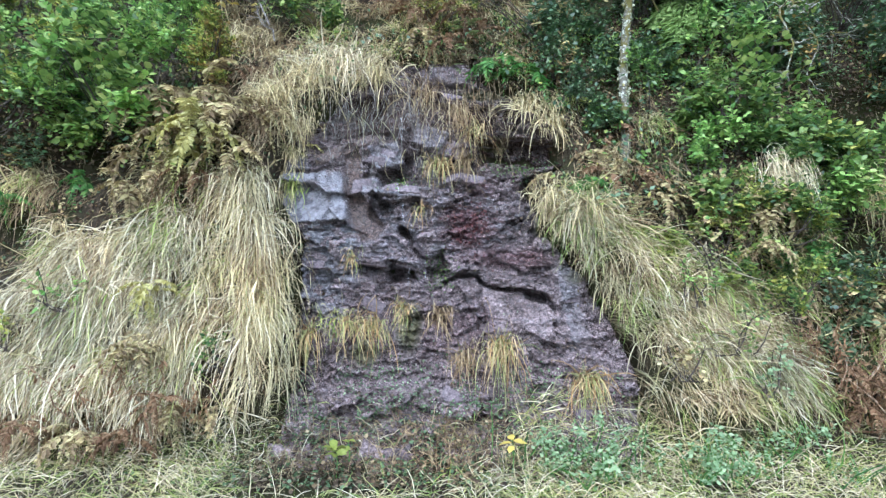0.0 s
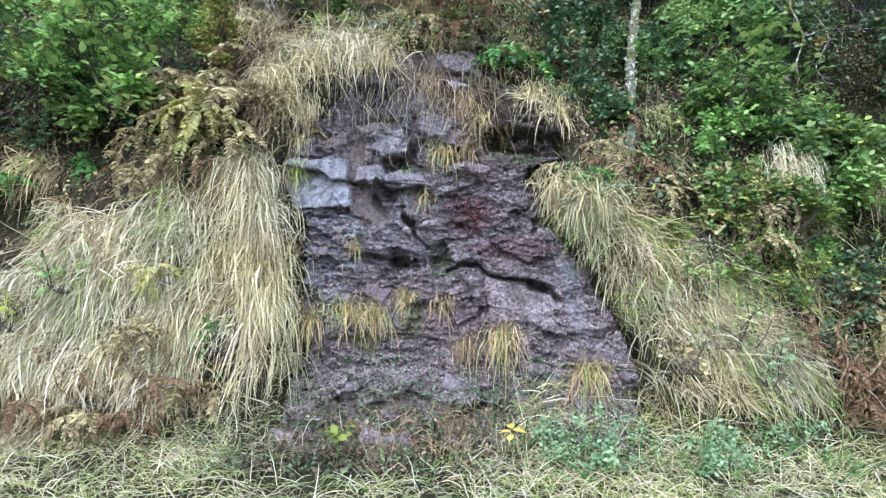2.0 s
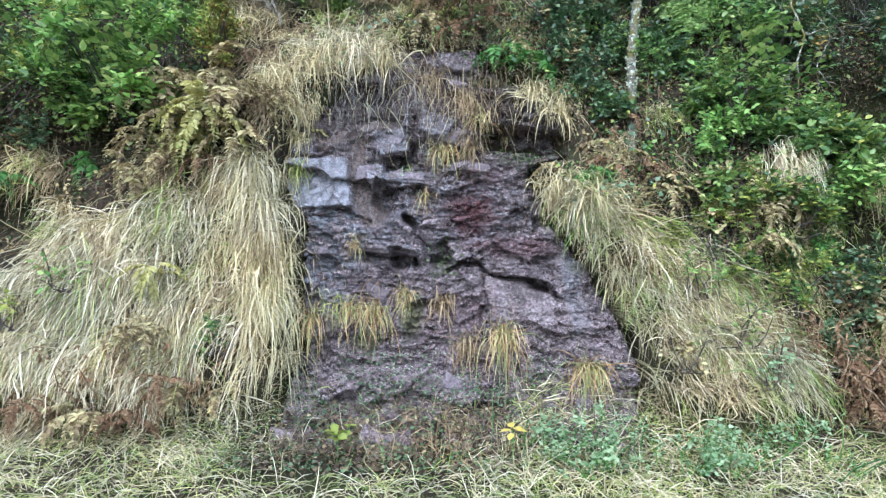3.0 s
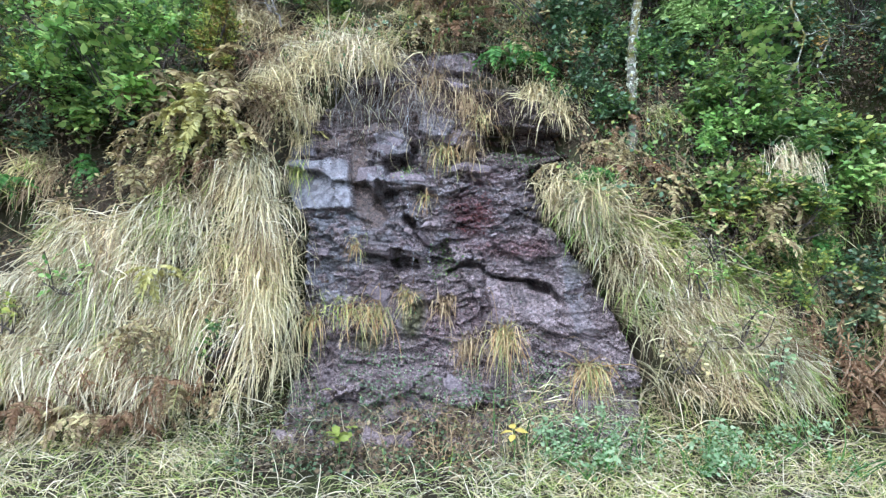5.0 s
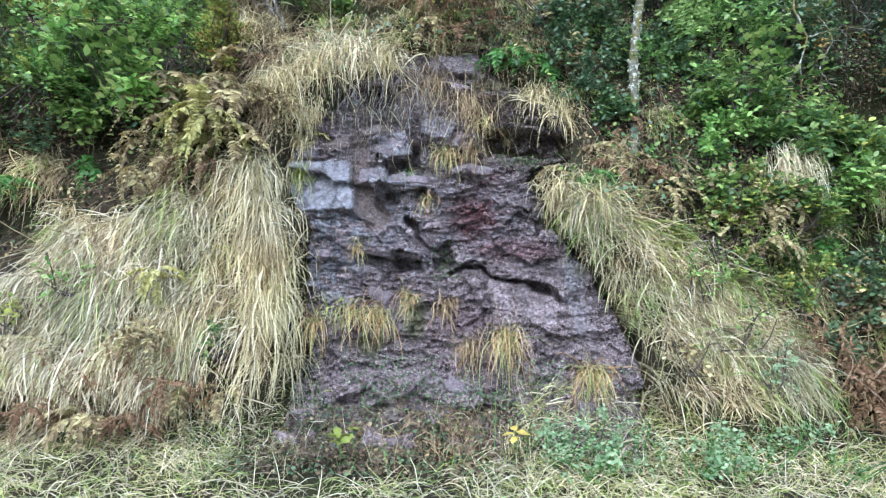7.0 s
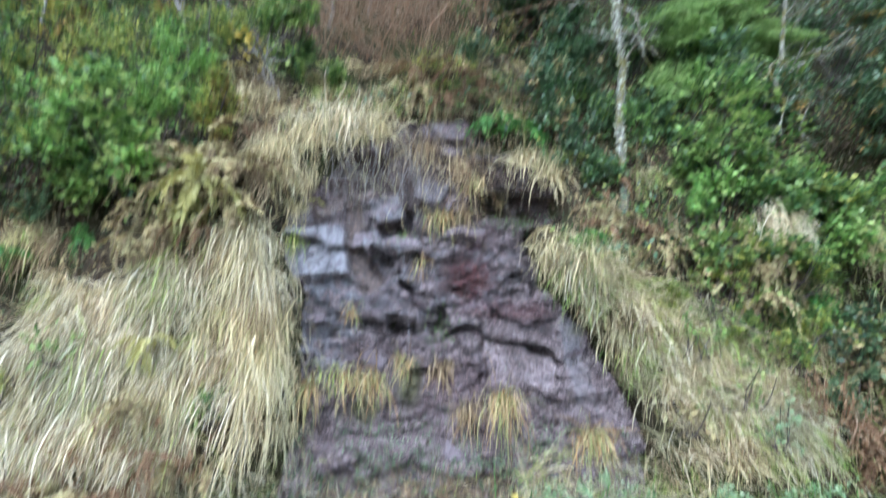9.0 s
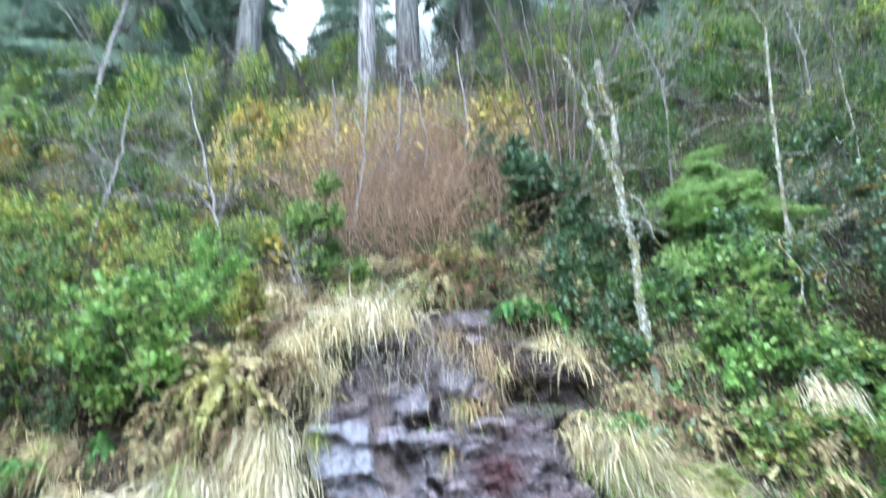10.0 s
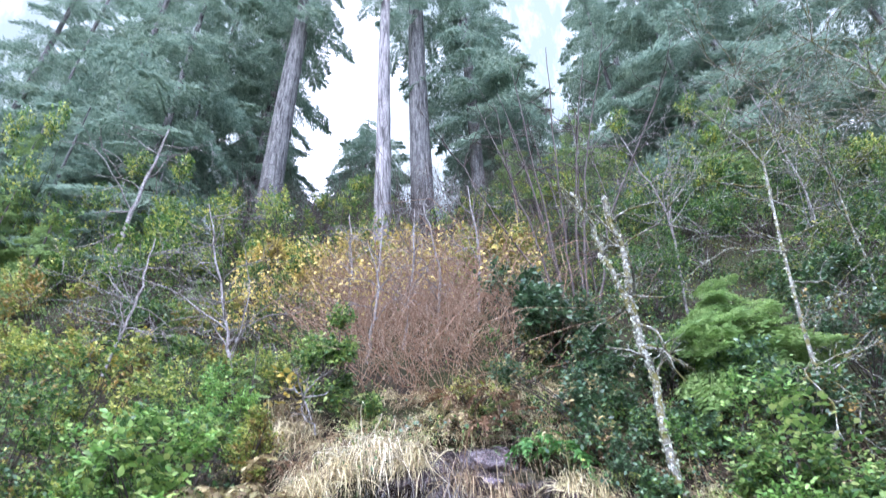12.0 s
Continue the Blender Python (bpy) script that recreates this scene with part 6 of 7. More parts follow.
# ---- small plants on the rock ----
def rock_plants():
    rng = np.random.default_rng(41)
    for mat, n, size, label, zone in (
        ("creeper", 4200, 0.024, "small creeping plants on the lower rock", lambda: (rng.uniform(-1.3, 0.9), abs(rng.normal(0.12, 0.32)) + 0.05)),
        ("herb_leaf", 1900, 0.021, "tiny green seedlings on wet rock", lambda: (rng.uniform(-1.35, 1.5), rng.uniform(0.05, 0.7))),
        ("red_leaf", 420, 0.020, "small red-leaved herbs on the rock", lambda: (rng.normal(0.25, 0.13), rng.normal(1.95, 0.14))),
        ("dead_leaf", 900, 0.030, "brown plant litter stuck to wet rock", lambda: (rng.uniform(-1.3, 1.4), rng.uniform(0.05, 3.3))),
        ("small_leaf", 260, 0.022, "yellow-green herbs below the small cave", lambda: (rng.normal(-0.02, 0.07), rng.normal(1.48, 0.09))),
        ("small_leaf", 300, 0.022, "green herbs on the ledge beside the overhang", lambda: (rng.normal(0.75, 0.2), rng.normal(2.50, 0.07))),
        ("small_leaf", 160, 0.022, "green herbs in a notch of the rock", lambda: (rng.normal(-0.42, 0.06), rng.normal(2.36, 0.05))),
    ):
        xz = np.array([zone() for _ in range(n)])
        keep = vnoise(xz[:, 0] * 5, xz[:, 1] * 5, 47) > (-0.1 if n > 450 else -1)
        xz = xz[keep]
        y = np.array([rock_y(a, b) for a, b in xz])
        p = np.stack([xz[:, 0], y - rng.uniform(0.0, 0.03, len(y)), xz[:, 1]], 1)
        axis = rng.normal(0, 0.7, (len(y), 3)) + np.array([0, -0.5, -0.1])
        s = size * rng.uniform(0.5, 1.2, len(y))
        v, f = leaf_set(rng, p, axis, unit(np.array([0, -0.8, 0.6]) + rng.normal(0, 0.4, (len(y), 3))), s, s * 0.6)
        tagged(new("rock_herbs", fast_mesh("rock_herbs", v, f, M[mat])), label, "herbs", kind="stuff")


rock_plants()


# ---- bare and lichened trees ----
def grow(rng, start, way, length, radius, depth, pieces, sag=0.0, wobble=0.22):
    """A crooked branch with side twigs, added to pieces."""
    k = 6
    pts, d = [start], unit(way)
    for i in range(k):
        d = unit(d + rng.normal(0, wobble, 3) + np.array([0, 0, sag]))
        pts.append(pts[-1] + d * length / k)
    pieces.append(tube(pts, np.linspace(radius, radius * 0.35, k + 1), 4 if depth else 3))
    if depth:
        for i in range(int(rng.integers(3, 6))):
            j = int(rng.integers(1, k + 1))
            out = unit(d + rng.normal(0, 0.8, 3))
            grow(rng, pts[j], out, length * rng.uniform(0.3, 0.6), max(radius * 0.5, 0.0045), depth - 1, pieces, sag, wobble)


def grow_limb(rng, start, way, length, radius, depth, groups, sag):
    """A main limb; its side twigs go into groups, one list for each."""
    k = 6
    pts, d = [start], unit(way)
    for i in range(k):
        d = unit(d + rng.normal(0, 0.22, 3) + np.array([0, 0, sag]))
        pts.append(pts[-1] + d * length / k)
    for i in range(int(rng.integers(3, 6)) if depth else 0):
        pieces = []
        grow(rng, pts[int(rng.integers(1, k + 1))], unit(d + rng.normal(0, 0.8, 3)), length * rng.uniform(0.3, 0.6), max(radius * 0.5, 0.0045), depth - 1, pieces, sag)
        groups.append(pieces)
    return tube(pts, np.linspace(radius, radius * 0.35, k + 1), 5)


def bare_tree(seed, line, radii, limbs, mat, label, reach=0.8, depth=2, sag=0.0, group="bare trees on the slope", twig=None, rise=0.3, low=0.25, boughs=()):
    """A leafless tree along a line of places, with crooked limbs."""
    rng = np.random.default_rng(seed)
    line = np.asarray(line, float)
    root = thing("bare_tree", line[0], label, "tree", group)
    rel = line - line[0]
    s = np.linspace(0, len(rel) - 1, 14)
    pts = np.stack([np.interp(s, np.arange(len(rel)), rel[:, i]) for i in range(3)], 1)
    pts[1:] += rng.normal(0, 0.016, (13, 3)) + np.cumsum(rng.normal(0, 0.008, (13, 3)), 0)
    rad = np.interp(s, np.arange(len(rel)), radii)
    part("trunk", fast_mesh("trunk", *tube(pts, rad, 9), M[mat], True), root)
    if mat == "lichen_wood":
        m = int(55 * len(line) * radii[0] / 0.03)
        i = np.clip(rng.integers(int(low * 8), 14, m), 1, 13)
        u = rng.random(m)[:, None]
        side = unit(rng.normal(0, 1, (m, 3)) * [1, 1, 0.3])
        p = pts[i - 1] + (pts[i] - pts[i - 1]) * u + side * (rad[i] * 0.95)[:, None]
        size = rng.uniform(0.012, 0.04, m)
        part("lichen", fast_mesh("lichen", *leaf_set(rng, p, side + rng.normal(0, 0.6, (m, 3)), unit(rng.normal(0, 1, (m, 3))), size, size * 0.9), M["lichen"]), root, "pale grey-green lichen tufts", "stuff")
    for k in range(limbs):
        i = int(np.clip(rng.uniform(low, 1.0) * 13, 1, 13))
        way = np.array([rng.normal(0, 1), rng.normal(-0.2, 0.6), rng.normal(rise, 0.4)])
        groups = []
        limb = grow_limb(rng, pts[i], way, reach * rng.uniform(0.5, 1.2), max(rad[i] * 0.5, 0.011), depth, groups, sag)
        branch = part("branch", fast_mesh("branch", *limb, M[twig or mat]), root)
        for group_pieces in groups:
            part("twig", fast_mesh("twig", *joined(group_pieces), M[twig or mat]), branch)
    for bough, thick in boughs:
        q = np.asarray(bough, float) - line[0]
        u = np.linspace(0, len(q) - 1, 12)
        q = np.stack([np.interp(u, np.arange(len(q)), q[:, i]) for i in range(3)], 1) + np.cumsum(rng.normal(0, 0.016, (12, 3)), 0)
        branch = part("branch", fast_mesh("branch", *tube(q, np.linspace(thick, thick * 0.4, 12), 6), M[mat]), root)
        for i in range(3, 12, 2):
            pieces = []
            grow(rng, q[i], rng.normal(0, 1, 3) + [0, -0.2, 0.1], rng.uniform(0.25, 0.6), thick * 0.45, 1, pieces, sag)
            part("twig", fast_mesh("twig", *joined(pieces), M[twig or mat]), branch)
    return root


def build_bare_trees():
    # the leaning lichen-white tree beside the rock, with its broken fork
    bare_tree(900, [(1.72, 5.62, 2.45), (1.79, 5.95, 3.4), (1.89, 6.2, 4.3), (1.88, 6.2, 4.85), (2.01, 6.35, 5.8), (2.00, 6.5, 7.05)],
              [0.048, 0.044, 0.042, 0.042, 0.040, 0.034], 16, "lichen_wood", "slim leaning tree white with lichen and moss, bare", 0.75, 2, low=0.45)
    bare_tree(901, [(1.90, 6.2, 4.95), (1.78, 6.18, 5.6), (1.66, 6.22, 6.3), (1.50, 6.3, 7.08)], [0.032, 0.030, 0.026, 0.018], 12, "lichen_wood", "broken lichen-covered stem forking from a leaning tree", 0.5, 1, low=0.2)
    bare_tree(902, [(3.50, 6.30, 3.30), (3.60, 6.22, 3.9), (3.63, 6.2, 4.31), (4.1, 6.6, 6.05), (4.67, 7.0, 8.11), (4.06, 7.0, 9.17)],
              [0.030, 0.026, 0.024, 0.020, 0.016, 0.007], 28, "lichen_wood", "bare crooked tree with drooping lichened branches", 0.9, 2, sag=-0.04, low=0.2,
              boughs=(([(3.63, 6.2, 4.31), (3.36, 5.92, 4.02), (3.42, 5.76, 3.69), (3.33, 5.7, 3.15)], 0.015), ([(4.45, 6.85, 7.3), (3.9, 6.8, 7.35), (3.35, 6.8, 7.4)], 0.016), ([(4.12, 6.6, 6.0), (3.3, 6.55, 6.15), (2.6, 6.5, 5.7)], 0.014),
                      ([(3.95, 6.5, 5.5), (4.4, 6.5, 5.45), (4.75, 6.5, 5.1)], 0.013), ([(4.6, 6.95, 7.9), (5.2, 7.0, 8.6), (5.9, 7.0, 9.0)], 0.012)))
    bare_tree(904, [(6.9, 7.6, 5.0), (7.1, 7.3, 7.5), (7.2, 7.0, 9.6), (6.2, 7.0, 11.0)], [0.026, 0.021, 0.016, 0.010], 34, "lichen_wood", "bare tree with long arching grey branches", 1.8, 2, low=0.2)
    bare_tree(905, [(-3.20, 7.50, 4.5), (-3.48, 7.6, 5.5), (-3.80, 7.8, 6.4), (-4.19, 7.8, 7.7), (-4.5, 7.9, 8.8)], [0.028, 0.025, 0.022, 0.016, 0.009], 24, "grey_twig", "small bare tree with spreading pale branches", 1.1, 2, low=0.3,
              boughs=(([(-3.6, 7.6, 6.0), (-4.6, 7.6, 6.75), (-5.69, 7.6, 7.2)], 0.014), ([(-3.55, 7.6, 5.8), (-3.1, 7.6, 6.2), (-2.6, 7.6, 6.15)], 0.012), ([(-3.5, 7.6, 5.6), (-3.35, 7.6, 6.6), (-3.55, 7.6, 7.6)], 0.013)))
    bare_tree(906, [(-8.32, 11.0, 10.2), (-8.2, 11, 12.4), (-7.99, 11, 14.4)], [0.06, 0.045, 0.02], 12, "grey_twig", "leaning dead tree with pale bark below conifers", 1.8, 2, low=0.2)
    bare_tree(907, [(-1.82, 6.45, 3.95), (-1.90, 6.38, 4.25), (-2.05, 6.36, 4.50)], [0.010, 0.009, 0.006], 6, "grey_twig", "white dead branch stub above the tussock", 0.35, 1)
    bare_tree(908, [(-5.6, 8.0, 5.6), (-5.5, 8.1, 7.0), (-5.6, 8.2, 8.4)], [0.028, 0.02, 0.011], 18, "grey_twig", "thin grey bare sapling among shrubs", 1.2, 2)
    bare_tree(909, [(3.6, 9.0, 6.3), (3.75, 8.9, 8.4), (3.3, 8.8, 10.6)], [0.024, 0.018, 0.009], 30, "grey_twig", "bare grey tree with fine crossing branches", 1.5, 2, low=0.15)
    bare_tree(945, [(6.2, 9.2, 6.6), (6.5, 9.0, 9.0), (6.3, 8.9, 11.5)], [0.024, 0.018, 0.009], 30, "grey_twig", "bare grey tree with fine crossing branches", 1.7, 2, low=0.15)
    bare_tree(946, [(5.9, 8.0, 5.2), (6.2, 7.9, 8.3), (5.9, 7.8, 10.2), (5.0, 7.8, 11.6)], [0.018, 0.015, 0.011, 0.007], 40, "lichen_wood", "bare lichened tree with long crossing branches", 1.9, 2, sag=-0.03, low=0.15)
    # tall dark stems that fan out of one stool
    for k, (x, z) in enumerate(((0.5, 11.2), (1.3, 12.4), (2.1, 12.9), (2.8, 12.4), (3.4, 13.2), (4.4, 11.8), (-0.3, 10.4))):
        foot = (1.55 + 0.06 * k, 8.6 - 0.02 * k, 5.7)
        bare_tree(960 + k, [foot, (1.6 + 0.35 * (x - 1.6), 8.5, 5.7 + 0.42 * (z - 5.7)), (x, 8.3, z)], [0.026, 0.018, 0.007], 8, "twig", "tall dark bare stem fanning out above dark shrubs", 1.1, 1, group="bare saplings in the thicket", rise=0.6, low=0.3)
    # shoots that stand up out of the thicket
    rng = np.random.default_rng(95)
    for k in range(6):
        x, y = rng.uniform(0.2, 4.0), rng.uniform(9.3, 10.6)
        z = float(np.interp(y, PROFILE_Y, PROFILE_Z))
        lean = rng.uniform(-0.9, 0.9)
        top = z + rng.uniform(3.5, 6.0)
        bare_tree(910 + k, [(x, y, z - 0.2), (x + lean * 0.3, y, (z + top) / 2), (x + lean, y - 0.2, top)], [0.022, 0.016, 0.008], 8, "twig", "dark upright bare sapling in the thicket", 1.1, 1, group="bare saplings in the thicket", rise=0.5)
    for k in range(5):
        x = (-1.6, -1.1, -0.6, 0.1, -2.3)[k]
        p = spot(x, 5.6 + 0.3 * k)
        bare_tree(930 + k, [p + [0, 0, -0.2], p + [0.15, -0.1, 1.1], p + [rng.uniform(-0.5, 0.5), -0.2, 2.6]], [0.03, 0.022, 0.01], 9, "grey_twig", "grey many-branched bare bush above the rock", 1.0, 2, group="bare saplings in the thicket", rise=0.8)


build_bare_trees()


def thicket():
    """The russet tangle of leafless canes, with yellow leaves left on top."""
    rng = np.random.default_rng(51)
    n = 2300
    x = rng.uniform(-4.3, 1.1, n)
    z = rng.uniform(4.7, 8.8, n)
    fray = 1.2 * fbm(x * 0.9, z * 0.9, 3, 55) + rng.normal(0, 0.25, n)
    ok = (x > -1.5 - 0.62 * (z - 4.7) + fray) & (x < 0.5 + 0.2 * (z - 4.7) + fray) & (z < 8.4 + fray)
    x, z = x[ok], z[ok]
    a = np.stack([x, bank_y(x, z), z - 0.05], 1)
    b = a + np.stack([rng.normal(0, 0.85, len(x)), rng.normal(-0.35, 0.4, len(x)), rng.uniform(0.1, 1.5, len(x))], 1)
    root = thing("thicket", (-1.4, 9.0, 6.6), "russet tangle of leafless canes topped with yellow leaves", "thicket")
    shift = np.array([-1.4, 9.0, 6.6])
    part("cane_tangle", fast_mesh("cane_tangle", *sticks(rng, a - shift, b - shift, rng.uniform(0.003, 0.011, len(x)), 0.22, 5), M["red_twig"]), root, kind="stuff")
    k = rng.integers(0, len(x), 7000)
    mid = a[k] + (b - a)[k] * rng.uniform(0.3, 1.0, len(k))[:, None]
    end = mid + rng.normal(0, 0.22, (len(k), 3)) + [0, 0, 0.12]
    part("twig_tangle", fast_mesh("twig_tangle", *sticks(rng, mid - shift, end - shift, np.full(len(k), 0.0022), 0.15, 3), M["red_twig"]), root, kind="stuff")
    m = 7000
    xx, zz = rng.uniform(-5.0, 1.4, m), rng.uniform(6.6, 10.0, m)
    thin = vnoise(xx * 1.6, zz * 1.6, 57) > rng.uniform(-0.3, 0.25, m)
    xx, zz = xx[thin], zz[thin]
    p = np.stack([xx, bank_y(xx, zz) - rng.uniform(0.0, 0.6, len(xx)), zz + rng.uniform(0.2, 1.2, len(xx))], 1) - shift
    s = rng.uniform(0.05, 0.10, len(xx))
    v, f = leaf_set(rng, p, rng.normal(0, 1, (len(xx), 3)), unit(rng.normal(0, 0.5, (len(xx), 3)) + [0, -0.6, 0.6]), s, s * 0.7)
    part("foliage", fast_mesh("foliage", v, f, M["yellow_leaf"]), root, "yellow autumn leaves", "stuff")
    for k, (xs, zs, mat, label) in enumerate(((-4.3, 8.9, "yellow_leaf", "yellow autumn shrub at the top of the thicket"), (-3.2, 9.2, "yellow_leaf", "yellow autumn shrub at the top of the thicket"),
                                              (-2.0, 8.7, "lime_leaf", "yellow-green shrub at the top of the thicket"), (-0.8, 8.9, "yellow_leaf", "yellow autumn shrub at the top of the thicket"),
                                              (0.4, 8.5, "lime_leaf", "yellow-green shrub at the top of the thicket"), (0.6, 7.2, "lime_leaf", "yellow-green shrub beside the thicket"))):
        shrub(560 + k, spot(xs, zs), (1.0, 0.6, 0.8), 0.095, mat, label, 210, 8, wood="red_twig", second=("amber_leaf", 0.25, "amber leaves"), group="autumn shrubs round the thicket")
    # brown brush on the crest behind, bush by bush
    for k in range(30):
        x, y = -7.3 + 0.4 * k + rng.normal(0, 0.12), rng.uniform(13.6, 17.4)
        root = thing("bare_bush", (x, y, float(np.interp(y, PROFILE_Y, PROFILE_Z)) - 0.1), "dark leafless bush on the crest", "bush", "leafless bushes on the crest")
        m = 60
        a = np.stack([rng.normal(0, 0.28, m), rng.normal(0, 0.25, m), np.full(m, -0.2)], 1)
        b = a + np.stack([rng.normal(0, 0.9, m), rng.normal(-0.2, 0.5, m), rng.uniform(0.6, 3.2, m)], 1)
        k2 = rng.integers(0, m, 260)
        c = a[k2] + (b - a)[k2] * rng.uniform(0.3, 1.0, 260)[:, None]
        e = c + rng.normal(0, 0.32, (260, 3)) + [0, 0, 0.15]
        part("stem_tangle", fast_mesh("stem_tangle", *joined([sticks(rng, a, b, rng.uniform(0.005, 0.012, m), 0.30, 5), sticks(rng, c, e, np.full(260, 0.004), 0.2, 3)]), M["twig"]), root, kind="stuff")


thicket()


def bough_mesh(seed, mat, sprays=22, droop=0.5, needles=9, name="bough", long=(0.05, 0.10)):
    """A conifer bough a metre long along y: side twigs set with short needle sprays."""
    rng = np.random.default_rng(seed)
    s = np.linspace(0, 1, 7)
    line = np.stack([0.03 * np.sin(s * 5), s, 0.12 * s - droop * s * s], 1)
    pieces = [tube(line, np.linspace(0.012, 0.002, 7), 3)]
    t = np.repeat(np.linspace(0.12, 1.0, sprays), 2)
    side = np.tile([1.0, -1.0], sprays)
    p = np.stack([np.interp(t, s, line[:, i]) for i in range(3)], 1)
    reach = 0.42 * np.interp(t, [0.1, 0.3, 1.0], [0.6, 1.0, 0.25]) * rng.uniform(0.6, 1.2, len(t))
    way = unit(np.stack([side, rng.uniform(0.4, 0.9, len(t)), -rng.uniform(0.05, 0.5, len(t))], 1))
    if mat != "needles":
        pieces.append(sticks(rng, p, p + way * reach[:, None], np.full(len(t), 0.0025), 0.05, 2))
    k = np.repeat(np.arange(len(t)), needles)
    u = np.tile(np.linspace(0.08, 1.0, needles), len(t))
    q = p[k] + way[k] * (reach[k] * u)[:, None]
    q[:, 2] -= 0.10 * u * reach[k]
    flip = np.where(np.arange(len(k)) % 2 == 0, 1.0, -1.0)
    cross = unit(np.cross(way[k], [0, 0, 1.0]))
    axis = unit(way[k] * 0.7 + cross * (flip * rng.uniform(0.4, 1.1, len(k)))[:, None] + rng.normal(0, 0.2, (len(k), 3)) + [0, 0, -0.15])
    size = rng.uniform(*long, len(k))
    up = np.tile([0, 0, 1.0], (len(k), 1)) + rng.normal(0, 0.3, (len(k), 3))
    if mat == "needles":
        quads_v, quads_f = joined(pieces)
        tris = np.concatenate([quads_f[:, [0, 1, 2]], quads_f[:, [0, 2, 3]]])
        return fast_mesh(name, *joined([(quads_v, tris), thorn_set(q, axis, up, size, size * 0.34)]), M[mat])
    pieces.append(kite_set(q, axis, up, size, size * 0.34))
    return fast_mesh(name, *joined(pieces), M[mat])


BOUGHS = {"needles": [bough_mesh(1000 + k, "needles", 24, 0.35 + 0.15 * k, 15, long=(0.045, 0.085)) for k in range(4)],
          "sapling_needles": [bough_mesh(1020 + k, "sapling_needles", 24, 0.2 + 0.12 * k, 14) for k in range(3)],
          "fresh_needles": [bough_mesh(1010 + k, "fresh_needles", 24, 0.2 + 0.12 * k, 14) for k in range(3)]}


def conifer(seed, place, height, radius, label, boughs=46, reach=3.0, first=0.25, mat="needles", bark="bark", lean=0.0, group="tall conifers on the crest", taper=0.75):
    """A conifer: a tapered trunk and whorls of drooping boughs, longer below."""
    rng = np.random.default_rng(seed)
    root = thing("conifer", place, label, "tree", group)
    s = np.linspace(0, 1, 10)
    pts = np.stack([lean * s * height + 0.02 * height * 0.1 * np.sin(s * 7 + seed), 0 * s, s * height - 0.3], 1)
    rad = radius * np.interp(s, [0, 0.04, 1], [1.35, 1.0, 1 - taper])
    part("trunk", fast_mesh("trunk", *tube(pts, rad, 12), M[bark], True), root)
    for k in range(boughs):
        u = first + (1 - first) * (k + rng.uniform(0, 0.8)) / boughs
        size = reach * (1.05 - 0.85 * (u - first) / (1 - first)) * rng.uniform(0.6, 1.15)
        p = [np.interp(u, s, pts[:, i]) for i in range(3)]
        ob = part("bough", BOUGHS[mat][k % len(BOUGHS[mat])], root)
        ob.matrix_basis = pose(*p, rng.normal(-8, 12), rng.normal(0, 10), k * 137.5 + rng.normal(0, 15)) @ Matrix.Diagonal((size, size, size, 1))
    return root


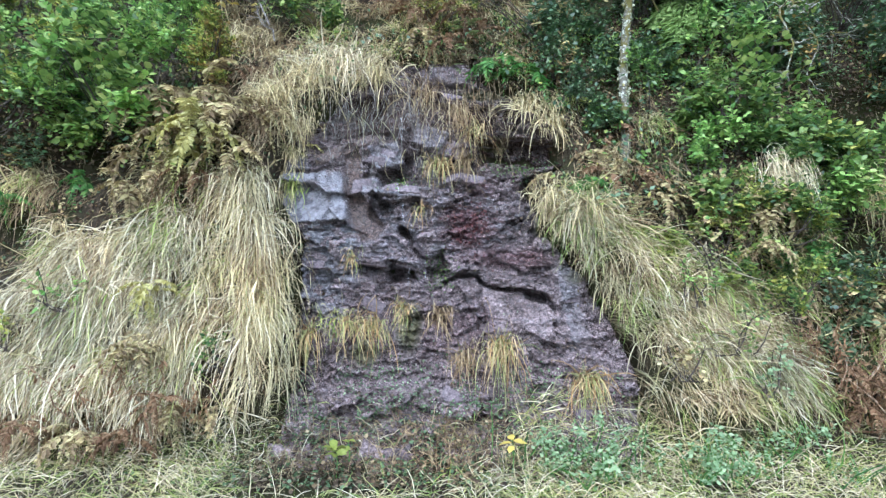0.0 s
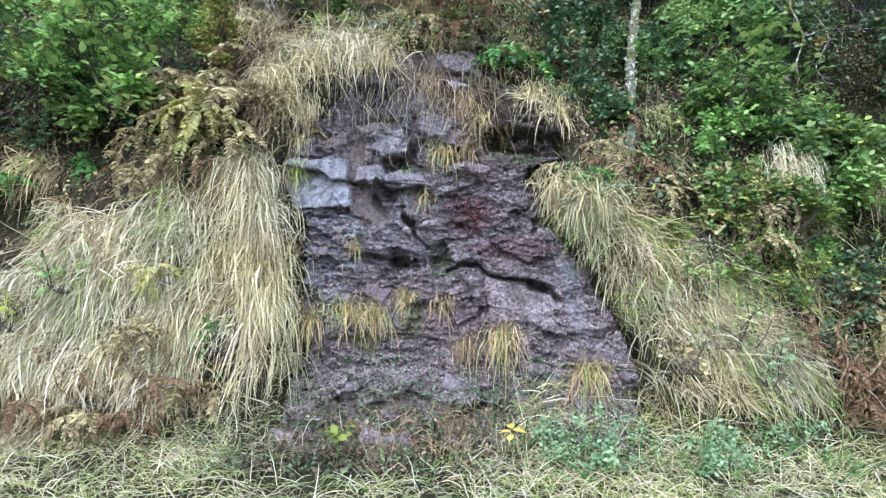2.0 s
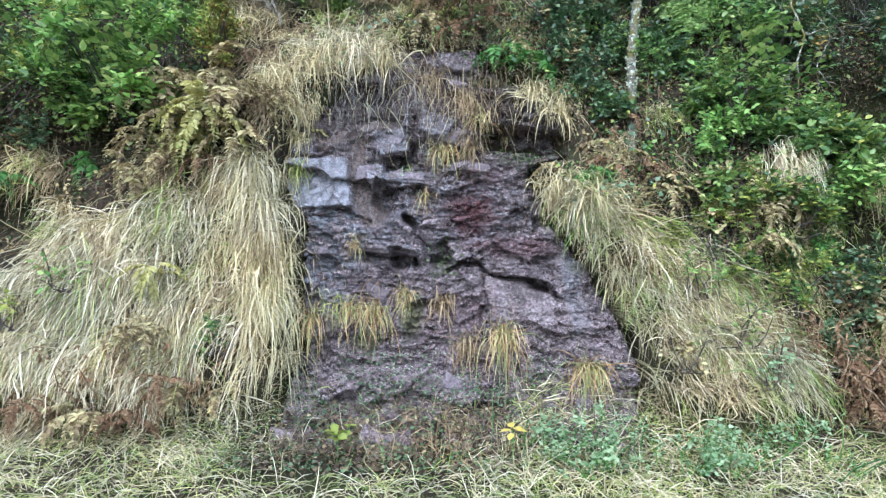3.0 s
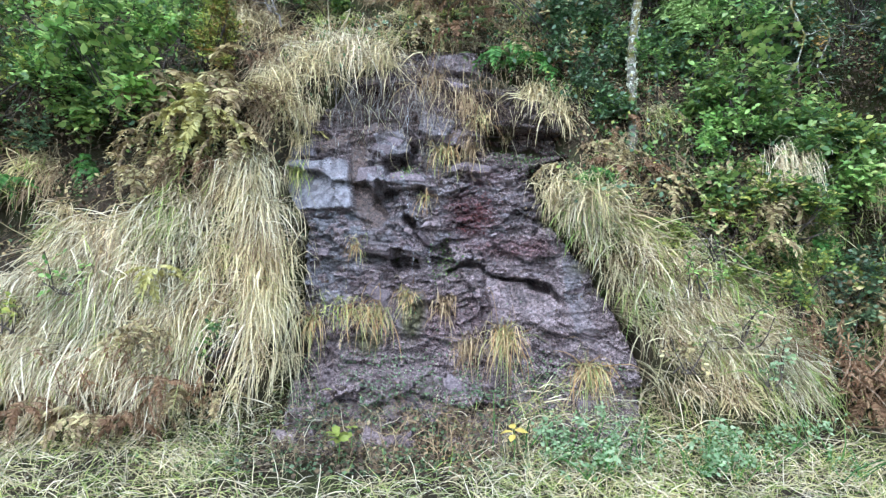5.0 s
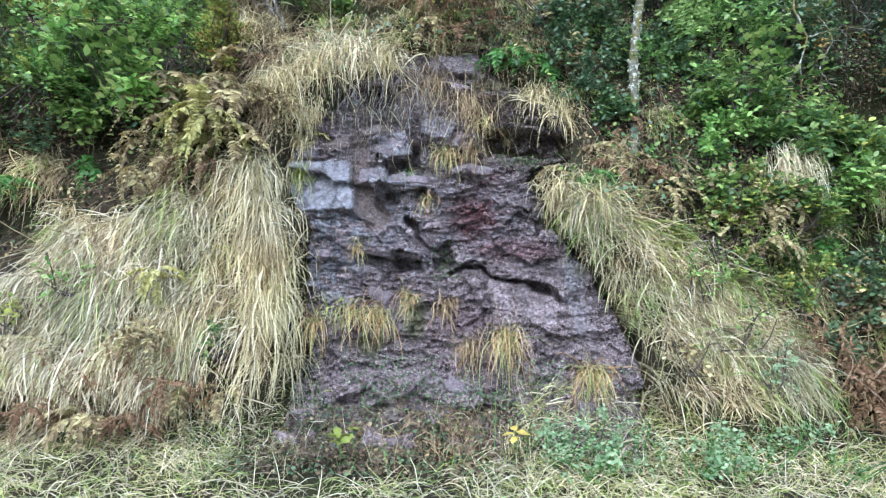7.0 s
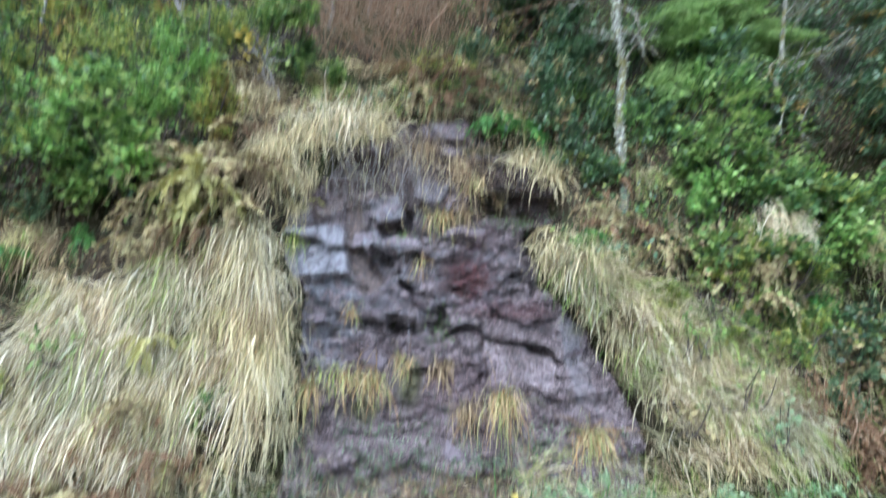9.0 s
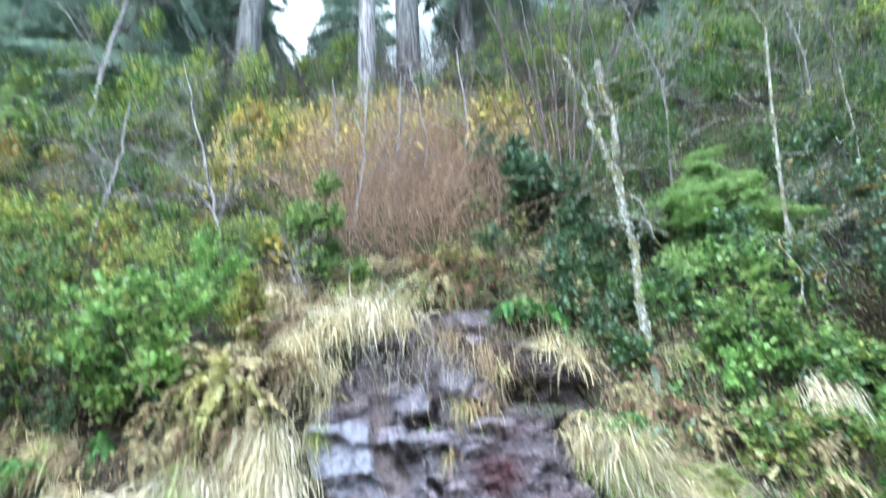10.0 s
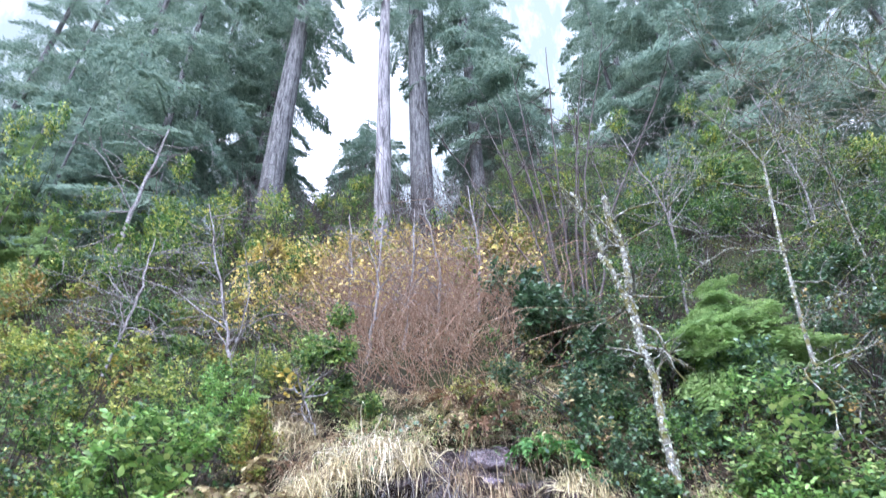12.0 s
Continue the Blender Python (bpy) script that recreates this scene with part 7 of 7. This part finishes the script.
def build_conifers():
    top = lambda y: float(np.interp(y, PROFILE_Y, PROFILE_Z)) - 0.2
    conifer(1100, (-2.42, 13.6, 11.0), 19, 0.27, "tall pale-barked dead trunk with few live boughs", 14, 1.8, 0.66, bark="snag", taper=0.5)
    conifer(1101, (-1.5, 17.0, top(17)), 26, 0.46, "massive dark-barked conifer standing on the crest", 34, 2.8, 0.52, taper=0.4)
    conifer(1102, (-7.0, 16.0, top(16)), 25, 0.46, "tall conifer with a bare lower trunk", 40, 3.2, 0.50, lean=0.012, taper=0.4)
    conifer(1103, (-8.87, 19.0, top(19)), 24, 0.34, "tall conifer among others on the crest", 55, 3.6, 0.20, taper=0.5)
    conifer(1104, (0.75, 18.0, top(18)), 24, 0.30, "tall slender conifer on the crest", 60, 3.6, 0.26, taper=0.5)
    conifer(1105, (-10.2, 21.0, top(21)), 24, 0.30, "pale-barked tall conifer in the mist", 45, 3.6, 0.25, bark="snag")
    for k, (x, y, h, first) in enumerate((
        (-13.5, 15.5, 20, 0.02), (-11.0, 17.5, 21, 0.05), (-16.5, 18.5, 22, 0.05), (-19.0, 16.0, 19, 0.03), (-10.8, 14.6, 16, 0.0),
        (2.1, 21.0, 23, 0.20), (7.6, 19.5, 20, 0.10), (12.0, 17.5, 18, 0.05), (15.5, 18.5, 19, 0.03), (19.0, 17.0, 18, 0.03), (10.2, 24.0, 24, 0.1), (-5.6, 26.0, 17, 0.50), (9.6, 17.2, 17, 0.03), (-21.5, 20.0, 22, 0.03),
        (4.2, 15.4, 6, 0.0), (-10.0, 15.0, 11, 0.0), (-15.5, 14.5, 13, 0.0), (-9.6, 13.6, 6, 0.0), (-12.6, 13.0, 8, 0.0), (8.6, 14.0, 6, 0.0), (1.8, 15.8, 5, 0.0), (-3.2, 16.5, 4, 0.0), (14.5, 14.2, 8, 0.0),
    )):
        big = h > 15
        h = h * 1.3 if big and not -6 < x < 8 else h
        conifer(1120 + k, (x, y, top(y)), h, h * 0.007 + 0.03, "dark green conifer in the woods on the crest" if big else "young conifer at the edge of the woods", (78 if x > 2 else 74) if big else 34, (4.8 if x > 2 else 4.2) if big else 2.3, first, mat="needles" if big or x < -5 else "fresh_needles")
    conifer(1160, spot(3.10, 4.80, 0.35), 1.45, 0.03, "fresh green hemlock sapling with drooping boughs", 80, 1.30, 0.05, lean=0.15, mat="sapling_needles", bark="twig", group="young conifers on the slope")
    conifer(1170, (-14.2, 13.2, top(13.2)), 6.5, 0.10, "broad hemlock with layered light green boughs", 80, 2.6, 0.0, mat="fresh_needles")
    conifer(1161, spot(-10.2, 8.6), 3.6, 0.05, "green young conifer on the slope", 40, 1.4, 0.05, mat="fresh_needles", bark="twig", group="young conifers on the slope")
    conifer(1162, spot(-12.0, 9.2), 4.2, 0.05, "green young conifer on the slope", 40, 1.6, 0.05, mat="fresh_needles", bark="twig", group="young conifers on the slope")
    conifer(1163, spot(-2.75, 3.95), 1.5, 0.02, "small green spruce behind salal", 26, 0.5, 0.1, mat="fresh_needles", bark="twig", group="young conifers on the slope")
    conifer(1164, spot(0.25, 3.85), 0.9, 0.02, "small dark green hemlock at the rock's brow", 20, 0.42, 0.1, mat="fresh_needles", bark="twig", group="young conifers on the slope")
    conifer(1165, spot(-5.6, 7.2), 2.0, 0.03, "pale green feathery young conifer", 34, 0.9, 0.08, mat="fresh_needles", bark="twig", group="young conifers on the slope")


build_conifers()


# ---- running water ----
def trickles():
    rng = np.random.default_rng(61)
    for x, z, fall, label in ((-0.30, 1.56, 0.22, "thin trickle of water falling across a small cave"), (-0.16, 1.60, 0.20, "thin trickle of water beside the small cave"), (-0.42, 2.36, 0.20, "thin trickle of water over dark rock"),
                              (-0.38, 2.12, 0.22, "thin trickle of water over dark rock"), (-0.42, 3.00, 0.26, "thin trickle of water below the brow")):
        s = np.linspace(0, 1, 8)
        y0 = min(rock_y(x, z - fall * k) for k in s) - 0.02
        pts = np.stack([rng.normal(0, 0.006, 8).cumsum(), -0.01 * s, -fall * s], 1)
        ob = tagged(new("water_trickle", fast_mesh("water_trickle", *tube(pts, 0.0011 + 0.0014 * rng.random(8), 6), M["water"], True)), label, "water", "trickles on the rock face")
        ob.location = (x, y0, z)


trickles()


def hanging_roots():
    """Thin roots and dead strands that hang from the brow over the upper rock."""
    rng = np.random.default_rng(62)
    for mat, n, lo, hi, label in (("grey_twig", 130, -1.15, -0.15, "thin pale roots hanging over the upper rock"), ("brown_grass", 110, -0.25, 0.60, "dead tan strands hanging over the upper rock"), ("straw", 60, -0.9, 0.5, "dry strands hanging over the upper rock")):
        pieces = []
        for _ in range(n):
            x = rng.uniform(lo, hi)
            z = rng.uniform(2.95, 3.50) if rng.random() < 0.75 else rng.uniform(2.55, 3.0)
            fall = rng.uniform(0.12, 0.42)
            y = min(rock_y(x, z), rock_y(x, z - fall * 0.5), rock_y(x, z - fall)) - rng.uniform(0.01, 0.08)
            a = np.array([[x, y, z]])
            pieces.append(sticks(rng, a, a + [[rng.normal(0, 0.07), -rng.uniform(0, 0.05), -fall]], np.array([rng.uniform(0.0012, 0.003)]), 0.12, 5))
        tagged(new("hanging_roots", fast_mesh("hanging_roots", *joined(pieces), M[mat])), label, "roots", kind="stuff")


hanging_roots()
